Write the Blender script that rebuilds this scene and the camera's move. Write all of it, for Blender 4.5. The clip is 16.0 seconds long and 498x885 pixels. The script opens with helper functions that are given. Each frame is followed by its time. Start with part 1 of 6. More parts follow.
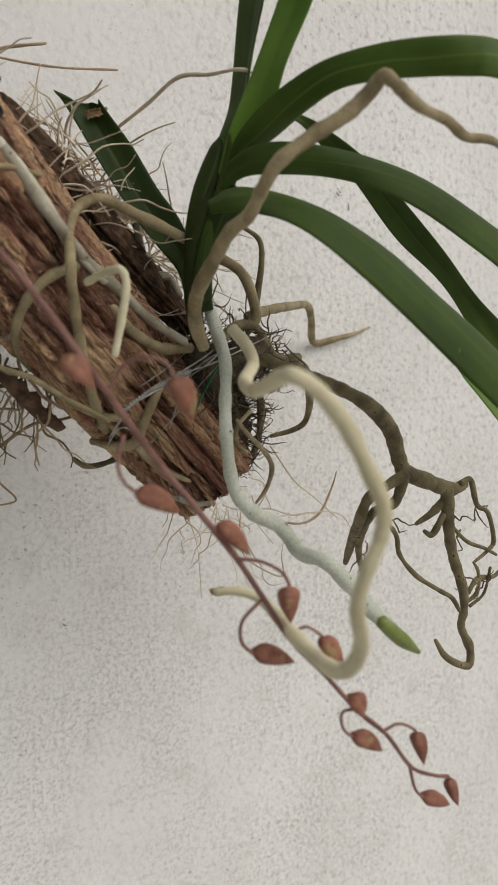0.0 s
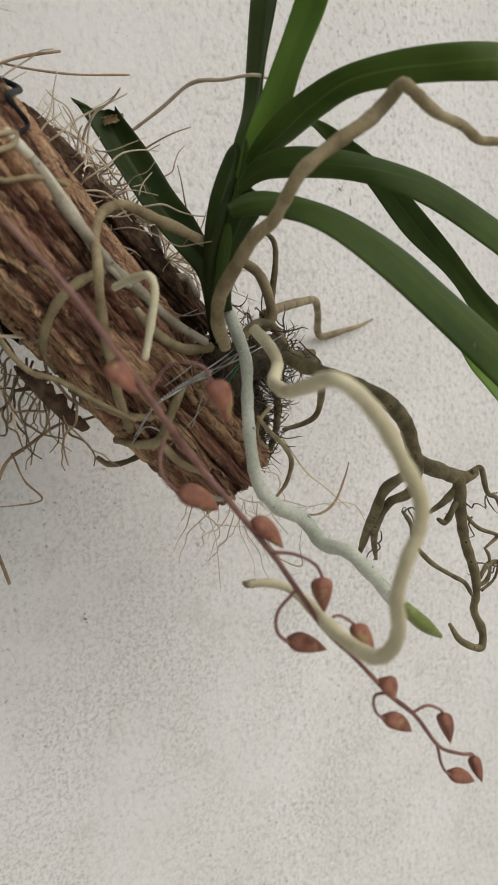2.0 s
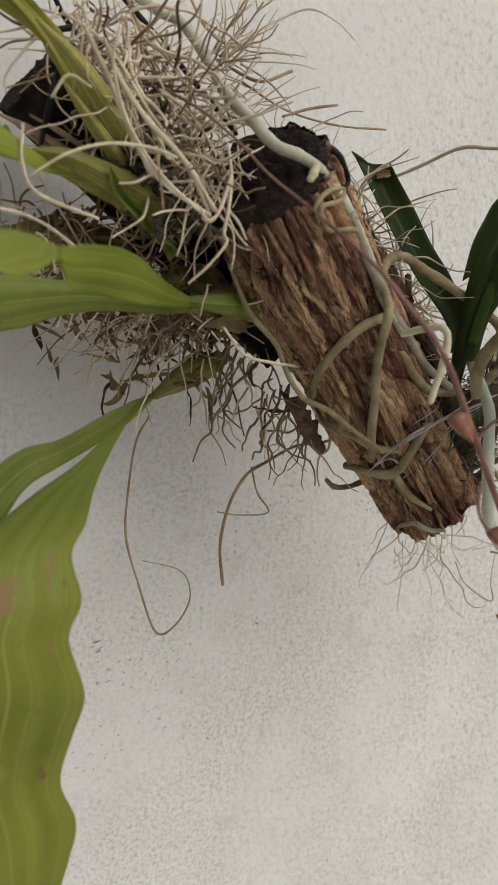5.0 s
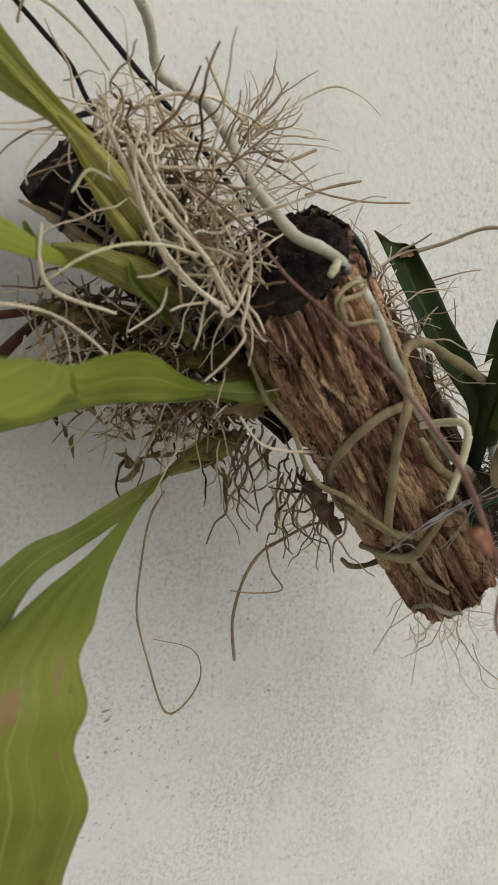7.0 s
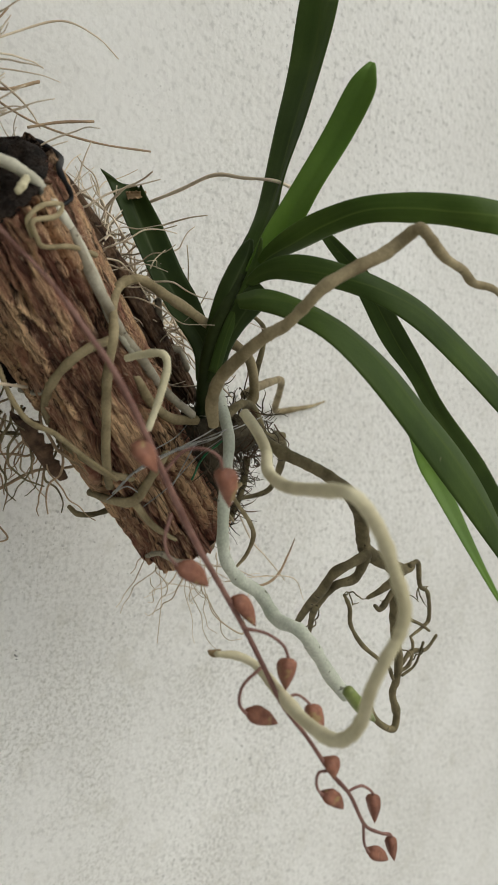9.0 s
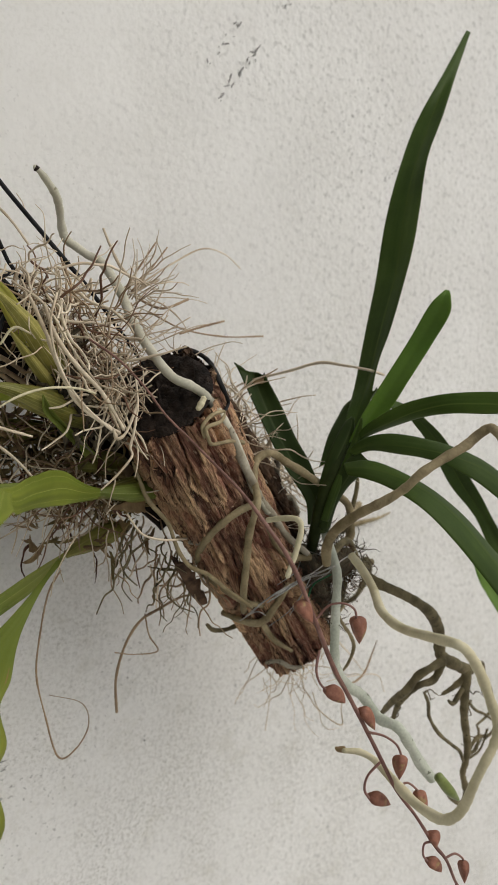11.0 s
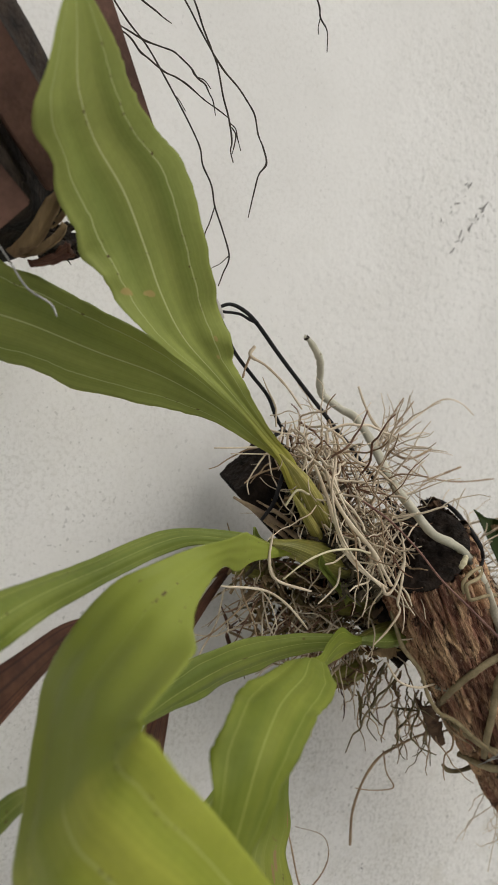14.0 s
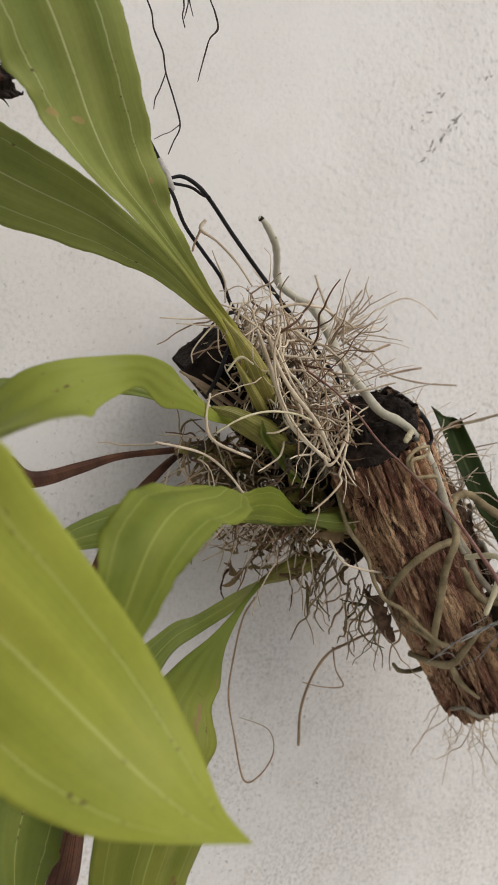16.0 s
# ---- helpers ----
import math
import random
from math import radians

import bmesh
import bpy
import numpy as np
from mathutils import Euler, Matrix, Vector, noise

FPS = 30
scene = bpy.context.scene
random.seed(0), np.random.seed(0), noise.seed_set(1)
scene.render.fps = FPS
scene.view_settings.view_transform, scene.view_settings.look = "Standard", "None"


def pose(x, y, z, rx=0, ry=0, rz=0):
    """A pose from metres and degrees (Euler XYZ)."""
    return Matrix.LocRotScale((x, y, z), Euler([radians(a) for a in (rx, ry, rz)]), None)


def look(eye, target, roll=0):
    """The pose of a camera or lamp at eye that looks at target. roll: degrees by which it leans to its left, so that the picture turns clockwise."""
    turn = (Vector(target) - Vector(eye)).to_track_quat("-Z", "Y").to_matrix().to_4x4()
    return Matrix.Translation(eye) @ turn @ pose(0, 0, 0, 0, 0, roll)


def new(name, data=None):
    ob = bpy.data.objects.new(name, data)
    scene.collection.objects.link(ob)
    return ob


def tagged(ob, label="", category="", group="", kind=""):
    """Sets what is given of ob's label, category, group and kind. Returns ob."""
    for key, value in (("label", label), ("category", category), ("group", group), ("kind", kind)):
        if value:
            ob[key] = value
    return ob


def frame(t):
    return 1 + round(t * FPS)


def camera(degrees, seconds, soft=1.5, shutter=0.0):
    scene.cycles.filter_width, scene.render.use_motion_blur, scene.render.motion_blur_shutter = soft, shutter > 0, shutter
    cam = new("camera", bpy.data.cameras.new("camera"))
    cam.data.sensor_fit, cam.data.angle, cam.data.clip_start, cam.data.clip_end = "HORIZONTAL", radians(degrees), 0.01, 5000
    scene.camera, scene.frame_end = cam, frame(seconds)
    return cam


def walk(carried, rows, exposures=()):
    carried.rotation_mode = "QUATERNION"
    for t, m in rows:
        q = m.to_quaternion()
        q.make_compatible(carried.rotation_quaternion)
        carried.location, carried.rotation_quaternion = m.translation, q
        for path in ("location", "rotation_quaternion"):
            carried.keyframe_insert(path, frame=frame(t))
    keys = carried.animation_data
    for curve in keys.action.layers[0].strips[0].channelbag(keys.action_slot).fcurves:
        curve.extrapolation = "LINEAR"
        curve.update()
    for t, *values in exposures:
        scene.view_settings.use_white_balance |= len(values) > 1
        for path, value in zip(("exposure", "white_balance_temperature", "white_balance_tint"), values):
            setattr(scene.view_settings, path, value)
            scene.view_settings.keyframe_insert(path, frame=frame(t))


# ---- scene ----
import collections

cam = camera(32.4, 16.0)
cam.data.dof.use_dof, cam.data.dof.focus_distance, cam.data.dof.aperture_fstop = True, 0.72, 11.0
PATH = [
    (0, (-0.306, -0.75, 1.619), (0.832, 0.855, 1.26), -1.0),
    (0.5, (-0.306, -0.745, 1.612), (0.836, 0.855, 1.242), -1.0),
    (1, (-0.3, -0.746, 1.603), (0.849, 0.845, 1.217), -1.4),
    (1.5, (-0.302, -0.759, 1.61), (0.862, 0.821, 1.225), -2.0),
    (2, (-0.336, -0.75, 1.629), (0.822, 0.835, 1.241), -2.2),
    (2.5, (-0.395, -0.737, 1.641), (0.754, 0.857, 1.271), -1.7),
    (3, (-0.424, -0.727, 1.643), (0.719, 0.871, 1.272), -0.5),
    (3.5, (-0.447, -0.715, 1.649), (0.691, 0.888, 1.276), 0.7),
    (4, (-0.438, -0.712, 1.648), (0.698, 0.891, 1.275), 1.4),
    (4.5, (-0.482, -0.704, 1.654), (0.648, 0.905, 1.285), 2.7),
    (4.7, (-0.5, -0.701, 1.651), (0.624, 0.911, 1.28), 3.5),
    (6.8, (-0.496, -0.672, 1.694), (0.58, 0.978, 1.348), 4.9),
    (7, (-0.491, -0.681, 1.701), (0.581, 0.973, 1.363), 5.1),
    (7.5, (-0.428, -0.701, 1.656), (0.665, 0.939, 1.315), 5.0),
    (8, (-0.384, -0.714, 1.633), (0.811, 0.853, 1.294), 5.8),
    (8.2, (-0.375, -0.724, 1.628), (0.869, 0.804, 1.285), 6.2),
    (10.3, (-0.518, -0.778, 1.753), (0.865, 0.655, 1.571), 6.9),
    (10.5, (-0.537, -0.794, 1.759), (0.831, 0.655, 1.589), 6.8),
    (11, (-0.59, -0.811, 1.754), (0.716, 0.695, 1.587), 6.6),
    (11.5, (-0.629, -0.788, 1.731), (0.598, 0.781, 1.545), 7.0),
    (12, (-0.644, -0.769, 1.716), (0.552, 0.821, 1.52), 7.6),
    (12.5, (-0.622, -0.753, 1.753), (0.563, 0.846, 1.553), 7.9),
    (13, (-0.665, -0.741, 1.804), (0.506, 0.874, 1.669), 7.8),
    (13.5, (-0.688, -0.756, 1.821), (0.421, 0.906, 1.737), 7.7),
    (14, (-0.722, -0.777, 1.814), (0.332, 0.923, 1.78), 7.6),
    (14.5, (-0.753, -0.775, 1.76), (0.269, 0.944, 1.746), 9.1),
    (15, (-0.729, -0.796, 1.727), (0.294, 0.922, 1.709), 10.2),
    (15.5, (-0.695, -0.801, 1.706), (0.325, 0.92, 1.683), 10.2),
    (16, (-0.652, -0.811, 1.705), (0.374, 0.906, 1.679), 9.0),
]
walk(cam, [(t, look(eye, target, roll)) for t, eye, target, roll in PATH], [(0, -0.45, 6560, 9), (5, -0.45, 6600, 8), (7.2, -0.45, 6600, 5), (8, -0.45, 6540, 2), (10.5, -0.44, 6540, 8), (14, -0.42, 6560, 8), (16, -0.38, 6600, 12)])

# ---- light: soft overcast daylight from high on the right ----
world = bpy.data.worlds.new("sky")
scene.world = world
world.use_nodes = True
wn, wl = world.node_tree.nodes, world.node_tree.links
sky = wn.new("ShaderNodeTexSky")
sky.sky_type = "NISHITA"
sky.sun_disc = False
sky.sun_elevation, sky.sun_rotation = radians(45), radians(155)
sky.air_density, sky.dust_density = 1.0, 4.0
veil = wn.new("ShaderNodeHueSaturation")
veil.inputs["Saturation"].default_value = 0.35
wl.new(sky.outputs[0], veil.inputs["Color"])
wl.new(veil.outputs[0], wn["Background"].inputs[0])
wn["Background"].inputs[1].default_value = 0.12
sun = new("sun", bpy.data.lights.new("sun", "SUN"))
sun.data.energy, sun.data.angle, sun.data.color = 1.35, radians(60), (1.0, 0.95, 0.88)
sun.matrix_world = look((1.2, -1.9, 3.7), (-0.1, 0.0, 1.6))

# ---- materials ----
def material(name, dark, light, scale=60.0, rough=0.6, bump=0.3, fine=400.0, bump_size=0.001, stretch=(1, 1, 1), spots=None,
             spot_scale=90.0, spot_amount=0.62, contrast=(0.35, 0.68), sheen=0.0, random_tint=0.0, vein=None, through_light=0.0, coord="Object", spec=0.4, patches=(), patch_colour=(0.34, 0.22, 0.105), grainy=0.45):
    """Two scales of noise between a dark and a light colour, with optional spots, veins along the leaf, and fine relief."""
    m = bpy.data.materials.new(name)
    m.use_nodes = True
    n, l = m.node_tree.nodes, m.node_tree.links
    shader = n["Principled BSDF"]
    coords = n.new("ShaderNodeTexCoord")
    mapping = n.new("ShaderNodeMapping")
    mapping.inputs["Scale"].default_value = stretch
    l.new(coords.outputs[coord], mapping.inputs[0])

    def noise_node(s, detail=4.0):
        k = n.new("ShaderNodeTexNoise")
        k.inputs["Scale"].default_value, k.inputs["Detail"].default_value = s, detail
        l.new(mapping.outputs[0], k.inputs["Vector"])
        return k

    def mix(kind, fac, a, b):
        k = n.new("ShaderNodeMix")
        k.data_type, k.blend_type = "RGBA", kind
        for socket, v in ((k.inputs[0], fac), (k.inputs[6], a), (k.inputs[7], b)):
            if isinstance(v, (int, float)):
                socket.default_value = v
            elif isinstance(v, tuple):
                socket.default_value = (*v, 1)
            else:
                l.new(v, socket)
        return k.outputs[2]

    def ramp(source, lo, hi):
        k = n.new("ShaderNodeMapRange")
        k.inputs[1].default_value, k.inputs[2].default_value = lo, hi
        l.new(source, k.inputs[0])
        return k.outputs[0]

    coarse, grain = noise_node(scale), noise_node(fine, 3.0)
    colour = mix("MIX", ramp(coarse.outputs[0], *contrast), dark, light)
    colour = mix("MULTIPLY", grainy, colour, mix("MIX", ramp(grain.outputs[0], 0.3, 0.7), (0.55, 0.55, 0.55), (1.0, 1.0, 1.0)))
    if vein:
        uv = n.new("ShaderNodeUVMap")
        sep = n.new("ShaderNodeSeparateXYZ")
        l.new(uv.outputs[0], sep.inputs[0])
        wave = n.new("ShaderNodeMath")
        wave.operation = "MULTIPLY"
        wave.inputs[1].default_value = vein[0] * 2 * math.pi
        flip = n.new("ShaderNodeMath")
        flip.operation = "MULTIPLY"
        flip.inputs[1].default_value = -1.0
        l.new(sep.outputs[0], wave.inputs[0])
        cos = n.new("ShaderNodeMath")
        cos.operation = "COSINE"
        l.new(wave.outputs[0], cos.inputs[0])
        l.new(cos.outputs[0], flip.inputs[0])
        cos = flip
        stretch_uv = n.new("ShaderNodeMapping")
        stretch_uv.inputs["Scale"].default_value = (60, 1.1, 1)
        l.new(uv.outputs[0], stretch_uv.inputs[0])
        lines = n.new("ShaderNodeTexNoise")
        lines.inputs["Scale"].default_value, lines.inputs["Detail"].default_value = 1.0, 3.0
        l.new(stretch_uv.outputs[0], lines.inputs["Vector"])
        colour = mix("MULTIPLY", 0.32, colour, mix("MIX", ramp(lines.outputs[0], 0.35, 0.65), (0.68, 0.72, 0.62), (1.0, 1.0, 1.0)))
        bands_uv = n.new("ShaderNodeMapping")
        bands_uv.inputs["Scale"].default_value = (3.5, 2.2, 1)
        l.new(uv.outputs[0], bands_uv.inputs[0])
        bands = n.new("ShaderNodeTexNoise")
        bands.inputs["Scale"].default_value, bands.inputs["Detail"].default_value = 1.0, 3.0
        l.new(bands_uv.outputs[0], bands.inputs["Vector"])
        colour = mix("MULTIPLY", 0.6, colour, mix("MIX", ramp(bands.outputs[0], 0.36, 0.64), (0.74, 0.80, 0.62), (1.12, 1.08, 1.05)))
        centre = n.new("ShaderNodeMath")
        centre.operation = "SUBTRACT"
        centre.inputs[1].default_value = 0.5
        l.new(sep.outputs[0], centre.inputs[0])
        offset = n.new("ShaderNodeMath")
        offset.operation = "ABSOLUTE"
        l.new(centre.outputs[0], offset.inputs[0])
        rib = ramp(cos.outputs[0], vein[2], 1.0)
        side = n.new("ShaderNodeMath")
        side.operation = "MULTIPLY"
        side.inputs[1].default_value = 0.7
        l.new(rib, side.inputs[0])
        colour = mix("MIX", side.outputs[0], colour, vein[1])
        midrib = n.new("ShaderNodeMapRange")
        for k, v in enumerate((0.003, 0.012, 0.85, 0.0)):
            midrib.inputs[k + 1].default_value = v
        l.new(offset.outputs[0], midrib.inputs[0])
        colour = mix("MIX", midrib.outputs[0], colour, vein[1])
        # vein[3:] recolours the leaf's base; on the folded leaf it paints shade
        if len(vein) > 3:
            neck_and_shade = n.new("ShaderNodeMapRange")
            neck_and_shade.inputs[1].default_value, neck_and_shade.inputs[2].default_value, neck_and_shade.inputs[3].default_value, neck_and_shade.inputs[4].default_value = (*vein[4:], 0.85, 0.0) if len(vein) > 5 else (0.03, 0.26, 0.85, 0.0)
            l.new(sep.outputs[1], neck_and_shade.inputs[0])
            colour = mix("MIX", neck_and_shade.outputs[0], colour, vein[3])
            dots = n.new("ShaderNodeMath")
            dots.operation = "MULTIPLY"
            l.new(ramp(noise_node(330, 1.0).outputs[0], 0.60, 0.70), dots.inputs[0])
            l.new(ramp(noise_node(16, 2.0).outputs[0], 0.50, 0.60), dots.inputs[1])
            near = n.new("ShaderNodeMath")
            near.operation = "MULTIPLY"
            l.new(dots.outputs[0], near.inputs[0])
            l.new(ramp(cos.outputs[0], 0.90, 0.97), near.inputs[1])
            colour = mix("MIX", near.outputs[0], colour, (0.12, 0.08, 0.03))
    if spots:
        speck = noise_node(spot_scale, 2.0)
        colour = mix("MIX", ramp(speck.outputs[0], spot_amount, spot_amount + 0.05), colour, spots)
    for u0, v0, du, dv in patches:
        place = n.new("ShaderNodeMapping")
        place.inputs["Location"].default_value, place.inputs["Scale"].default_value = (-u0 / du, -v0 / dv, 0), (1 / du, 1 / dv, 1)
        l.new(uv.outputs[0], place.inputs[0])
        far = n.new("ShaderNodeVectorMath")
        far.operation = "LENGTH"
        l.new(place.outputs[0], far.inputs[0])
        edge = n.new("ShaderNodeMath")
        edge.operation = "ADD"
        l.new(far.outputs["Value"], edge.inputs[0])
        l.new(ramp(noise_node(140, 3.0).outputs[0], 0.2, 0.8), edge.inputs[1])
        fall = n.new("ShaderNodeMapRange")
        for k, v in enumerate((1.15, 1.4, 1.0, 0.0)):
            fall.inputs[k + 1].default_value = v
        l.new(edge.outputs[0], fall.inputs[0])
        colour = mix("MIX", fall.outputs[0], colour, patch_colour)
    if random_tint:
        info = n.new("ShaderNodeObjectInfo")
        colour = mix("MULTIPLY", random_tint, colour, mix("MIX", info.outputs["Random"], (0.45, 0.42, 0.38), (1.0, 1.0, 1.0)))
    l.new(colour, shader.inputs["Base Color"])
    shader.inputs["Roughness"].default_value = rough
    shader.inputs["Specular IOR Level"].default_value = spec
    relief = n.new("ShaderNodeBump")
    relief.inputs["Strength"].default_value, relief.inputs["Distance"].default_value = bump, bump_size
    l.new(grain.outputs[0], relief.inputs["Height"])
    l.new(relief.outputs[0], shader.inputs["Normal"])
    if through_light:
        thin = n.new("ShaderNodeBsdfTranslucent")
        l.new(mix("MULTIPLY", 1.0, colour, (1.25, 1.15, 0.6)), thin.inputs[0])
        both = n.new("ShaderNodeMixShader")
        both.inputs[0].default_value = through_light
        l.new(shader.outputs[0], both.inputs[1])
        l.new(thin.outputs[0], both.inputs[2])
        l.new(both.outputs[0], n["Material Output"].inputs[0])
    return m


def stucco():
    """White painted roughcast: grains, broad trowel waves, grey dirt in streaks and specks, some shade put into the low
    grime.
    """
    m = bpy.data.materials.new("white_stucco")
    m.use_nodes = True
    n, l = m.node_tree.nodes, m.node_tree.links
    shader = n["Principled BSDF"]
    geo = n.new("ShaderNodeNewGeometry")

    def tex(s, detail=4.0, rough=0.5):
        k = n.new("ShaderNodeTexNoise")
        k.inputs["Scale"].default_value, k.inputs["Detail"].default_value, k.inputs["Roughness"].default_value = s, detail, rough
        l.new(geo.outputs["Position"], k.inputs["Vector"])
        return k.outputs[0]

    def ramp(source, lo, hi, a=0.0, b=1.0):
        k = n.new("ShaderNodeMapRange")
        for i, v in enumerate((lo, hi, a, b)):
            k.inputs[i + 1].default_value = v
        l.new(source, k.inputs[0])
        return k.outputs[0]

    def maths(op, a, b):
        k = n.new("ShaderNodeMath")
        k.operation = op
        for socket, v in ((k.inputs[0], a), (k.inputs[1], b)):
            if isinstance(v, float):
                socket.default_value = v
            else:
                l.new(v, socket)
        return k.outputs[0]

    def mix(fac, a, b):
        k = n.new("ShaderNodeMix")
        k.data_type = "RGBA"
        l.new(fac, k.inputs[0])
        for socket, v in ((k.inputs[6], a), (k.inputs[7], b)):
            if isinstance(v, tuple):
                socket.default_value = (*v, 1)
            else:
                l.new(v, socket)
        return k.outputs[2]

    where = n.new("ShaderNodeSeparateXYZ")
    l.new(geo.outputs["Position"], where.inputs[0])
    # coarse cast to one side and below, trowelled smoother above the hanging branch
    coarse = ramp(maths("ADD", where.outputs["X"], maths("MULTIPLY", maths("SUBTRACT", tex(4.0, 3.0), 0.5), 0.9)), -0.25, 0.30, 0.06, 1.0)
    low = ramp(maths("ADD", where.outputs["Z"], maths("MULTIPLY", maths("SUBTRACT", tex(3.0, 3.0), 0.5), 0.8)), 1.25, 1.95, 1.0, 0.25)
    patch = ramp(tex(5.0, 3.0), 0.35, 0.65)
    colour = mix(patch, (0.765, 0.755, 0.73), (0.83, 0.822, 0.80))
    area = ramp(tex(7.0, 4.0, 0.6), 0.38, 0.60, 0.2, 1.0)
    # dirt thickens lower down, its colour also standing for shade on the wall
    grime_and_shade = maths("MULTIPLY", ramp(tex(230.0, 4.0, 0.65), 0.46, 0.72), maths("MULTIPLY", area, low))
    colour = mix(maths("MULTIPLY", grime_and_shade, 0.85), colour, (0.38, 0.365, 0.315))
    blot = maths("MULTIPLY", ramp(tex(17.0, 5.0, 0.7), 0.54, 0.78), maths("MULTIPLY", low, 0.55))
    colour = mix(blot, colour, (0.52, 0.50, 0.42))
    stain = maths("MULTIPLY", ramp(tex(55.0, 4.0, 0.7), 0.64, 0.76), maths("MULTIPLY", low, 0.45))
    colour = mix(stain, colour, (0.45, 0.43, 0.38))
    # hollows between the coarse grains darkened by colour, not by the relief
    painted_hollows = maths("MULTIPLY", ramp(tex(130.0, 2.0, 0.5), 0.54, 0.69), maths("MULTIPLY", coarse, 0.62))
    colour = mix(painted_hollows, colour, (0.47, 0.465, 0.44))
    pits = maths("MULTIPLY", ramp(tex(170.0, 1.0), 0.665, 0.70), maths("MULTIPLY", ramp(tex(6.0, 2.0), 0.45, 0.62), maths("MAXIMUM", low, coarse)))
    colour = mix(maths("MULTIPLY", pits, 0.55), colour, (0.17, 0.16, 0.145))
    l.new(colour, shader.inputs["Base Color"])
    shader.inputs["Roughness"].default_value = 0.85
    shader.inputs["Specular IOR Level"].default_value = 0.25
    vor = n.new("ShaderNodeTexVoronoi")
    vor.inputs["Scale"].default_value = 130.0
    l.new(geo.outputs["Position"], vor.inputs["Vector"])
    grains = maths("MULTIPLY", maths("SUBTRACT", tex(110.0, 3.0, 0.5), maths("MULTIPLY", vor.outputs[0], 0.5)), coarse)
    height = maths("ADD", maths("MULTIPLY", grains, 0.95), maths("MULTIPLY", tex(22.0, 3.0), 0.55))
    relief = n.new("ShaderNodeBump")
    relief.inputs["Strength"].default_value, relief.inputs["Distance"].default_value = 0.45, 0.0030
    l.new(height, relief.inputs["Height"])
    l.new(relief.outputs[0], shader.inputs["Normal"])
    return m


def bark_material():
    """Weathered bark: tan plates and reddish underbark, long fibres, dark cracks, pale chips."""
    m = bpy.data.materials.new("fissured_bark")
    m.use_nodes = True
    n, l = m.node_tree.nodes, m.node_tree.links
    shader = n["Principled BSDF"]
    uv = n.new("ShaderNodeUVMap")

    def tex(across, along, detail=5.0, rough=0.6):
        mp = n.new("ShaderNodeMapping")
        mp.inputs["Scale"].default_value = (across, along, 1)
        l.new(uv.outputs[0], mp.inputs[0])
        k = n.new("ShaderNodeTexNoise")
        k.inputs["Scale"].default_value, k.inputs["Detail"].default_value, k.inputs["Roughness"].default_value = 1.0, detail, rough
        l.new(mp.outputs[0], k.inputs["Vector"])
        return k.outputs[0]

    def ramp(source, lo, hi, a=0.0, b=1.0):
        k = n.new("ShaderNodeMapRange")
        for i, v in enumerate((lo, hi, a, b)):
            k.inputs[i + 1].default_value = v
        l.new(source, k.inputs[0])
        return k.outputs[0]

    def maths(op, a, b):
        k = n.new("ShaderNodeMath")
        k.operation = op
        for socket, v in ((k.inputs[0], a), (k.inputs[1], b)):
            if isinstance(v, float):
                socket.default_value = v
            else:
                l.new(v, socket)
        return k.outputs[0]

    def mix(fac, a, b):
        k = n.new("ShaderNodeMix")
        k.data_type = "RGBA"
        l.new(fac, k.inputs[0])
        for socket, v in ((k.inputs[6], a), (k.inputs[7], b)):
            if isinstance(v, tuple):
                socket.default_value = (*v, 1)
            else:
                l.new(v, socket)
        return k.outputs[2]

    tone = n.new("ShaderNodeAttribute")
    tone.attribute_name = "plate"
    plates = maths("ADD", maths("MULTIPLY", tone.outputs["Fac"], 0.62), maths("MULTIPLY", tex(9.0, 2.2), 0.38))
    streak = tex(34.0, 3.0)
    fibre = tex(150.0, 9.0, 4.0)
    flake = tex(26.0, 11.0, 5.0, 0.7)
    speck = tex(70.0, 26.0, 4.0, 0.7)
    colour = mix(ramp(plates, 0.34, 0.50), (0.155, 0.074, 0.046), (0.33, 0.190, 0.105))
    colour = mix(ramp(plates, 0.52, 0.68), colour, (0.57, 0.385, 0.205))
    colour = mix(ramp(tex(4.0, 1.4, 3.0), 0.46, 0.60, 0.0, 0.75), colour, (0.27, 0.118, 0.074))
    colour = mix(ramp(tex(3.0, 1.2, 4.0), 0.58, 0.70, 0.0, 0.5), colour, (0.36, 0.28, 0.21))
    colour = mix(ramp(streak, 0.32, 0.48, 0.6, 0.0), colour, (0.13, 0.070, 0.043))
    colour = mix(maths("MULTIPLY", ramp(fibre, 0.52, 0.68), 0.45), colour, (0.58, 0.43, 0.26))
    colour = mix(maths("MULTIPLY", ramp(fibre, 0.50, 0.36), 0.55), colour, (0.10, 0.056, 0.036))
    colour = mix(maths("MULTIPLY", ramp(flake, 0.60, 0.66), 0.55), colour, (0.55, 0.43, 0.29))
    colour = mix(maths("MULTIPLY", ramp(speck, 0.56, 0.66), 0.65), colour, (0.07, 0.040, 0.026))
    # crack colour holds both dark bark and the shade inside the cracks
    crack = ramp(maths("ABSOLUTE", maths("SUBTRACT", tex(13.0, 0.9, 4.0, 0.55), 0.5), 0.0), 0.004, 0.022, 1.0, 0.0)
    crack = maths("MULTIPLY", crack, ramp(tex(7.0, 2.5, 2.0), 0.42, 0.52))
    colour = mix(maths("MULTIPLY", crack, 0.85), colour, (0.030, 0.018, 0.013))
    bright = n.new("ShaderNodeHueSaturation")
    bright.inputs["Hue"].default_value, bright.inputs["Saturation"].default_value, bright.inputs["Value"].default_value = 0.492, 0.97, 1.34
    l.new(colour, bright.inputs["Color"])
    colour = bright.outputs[0]
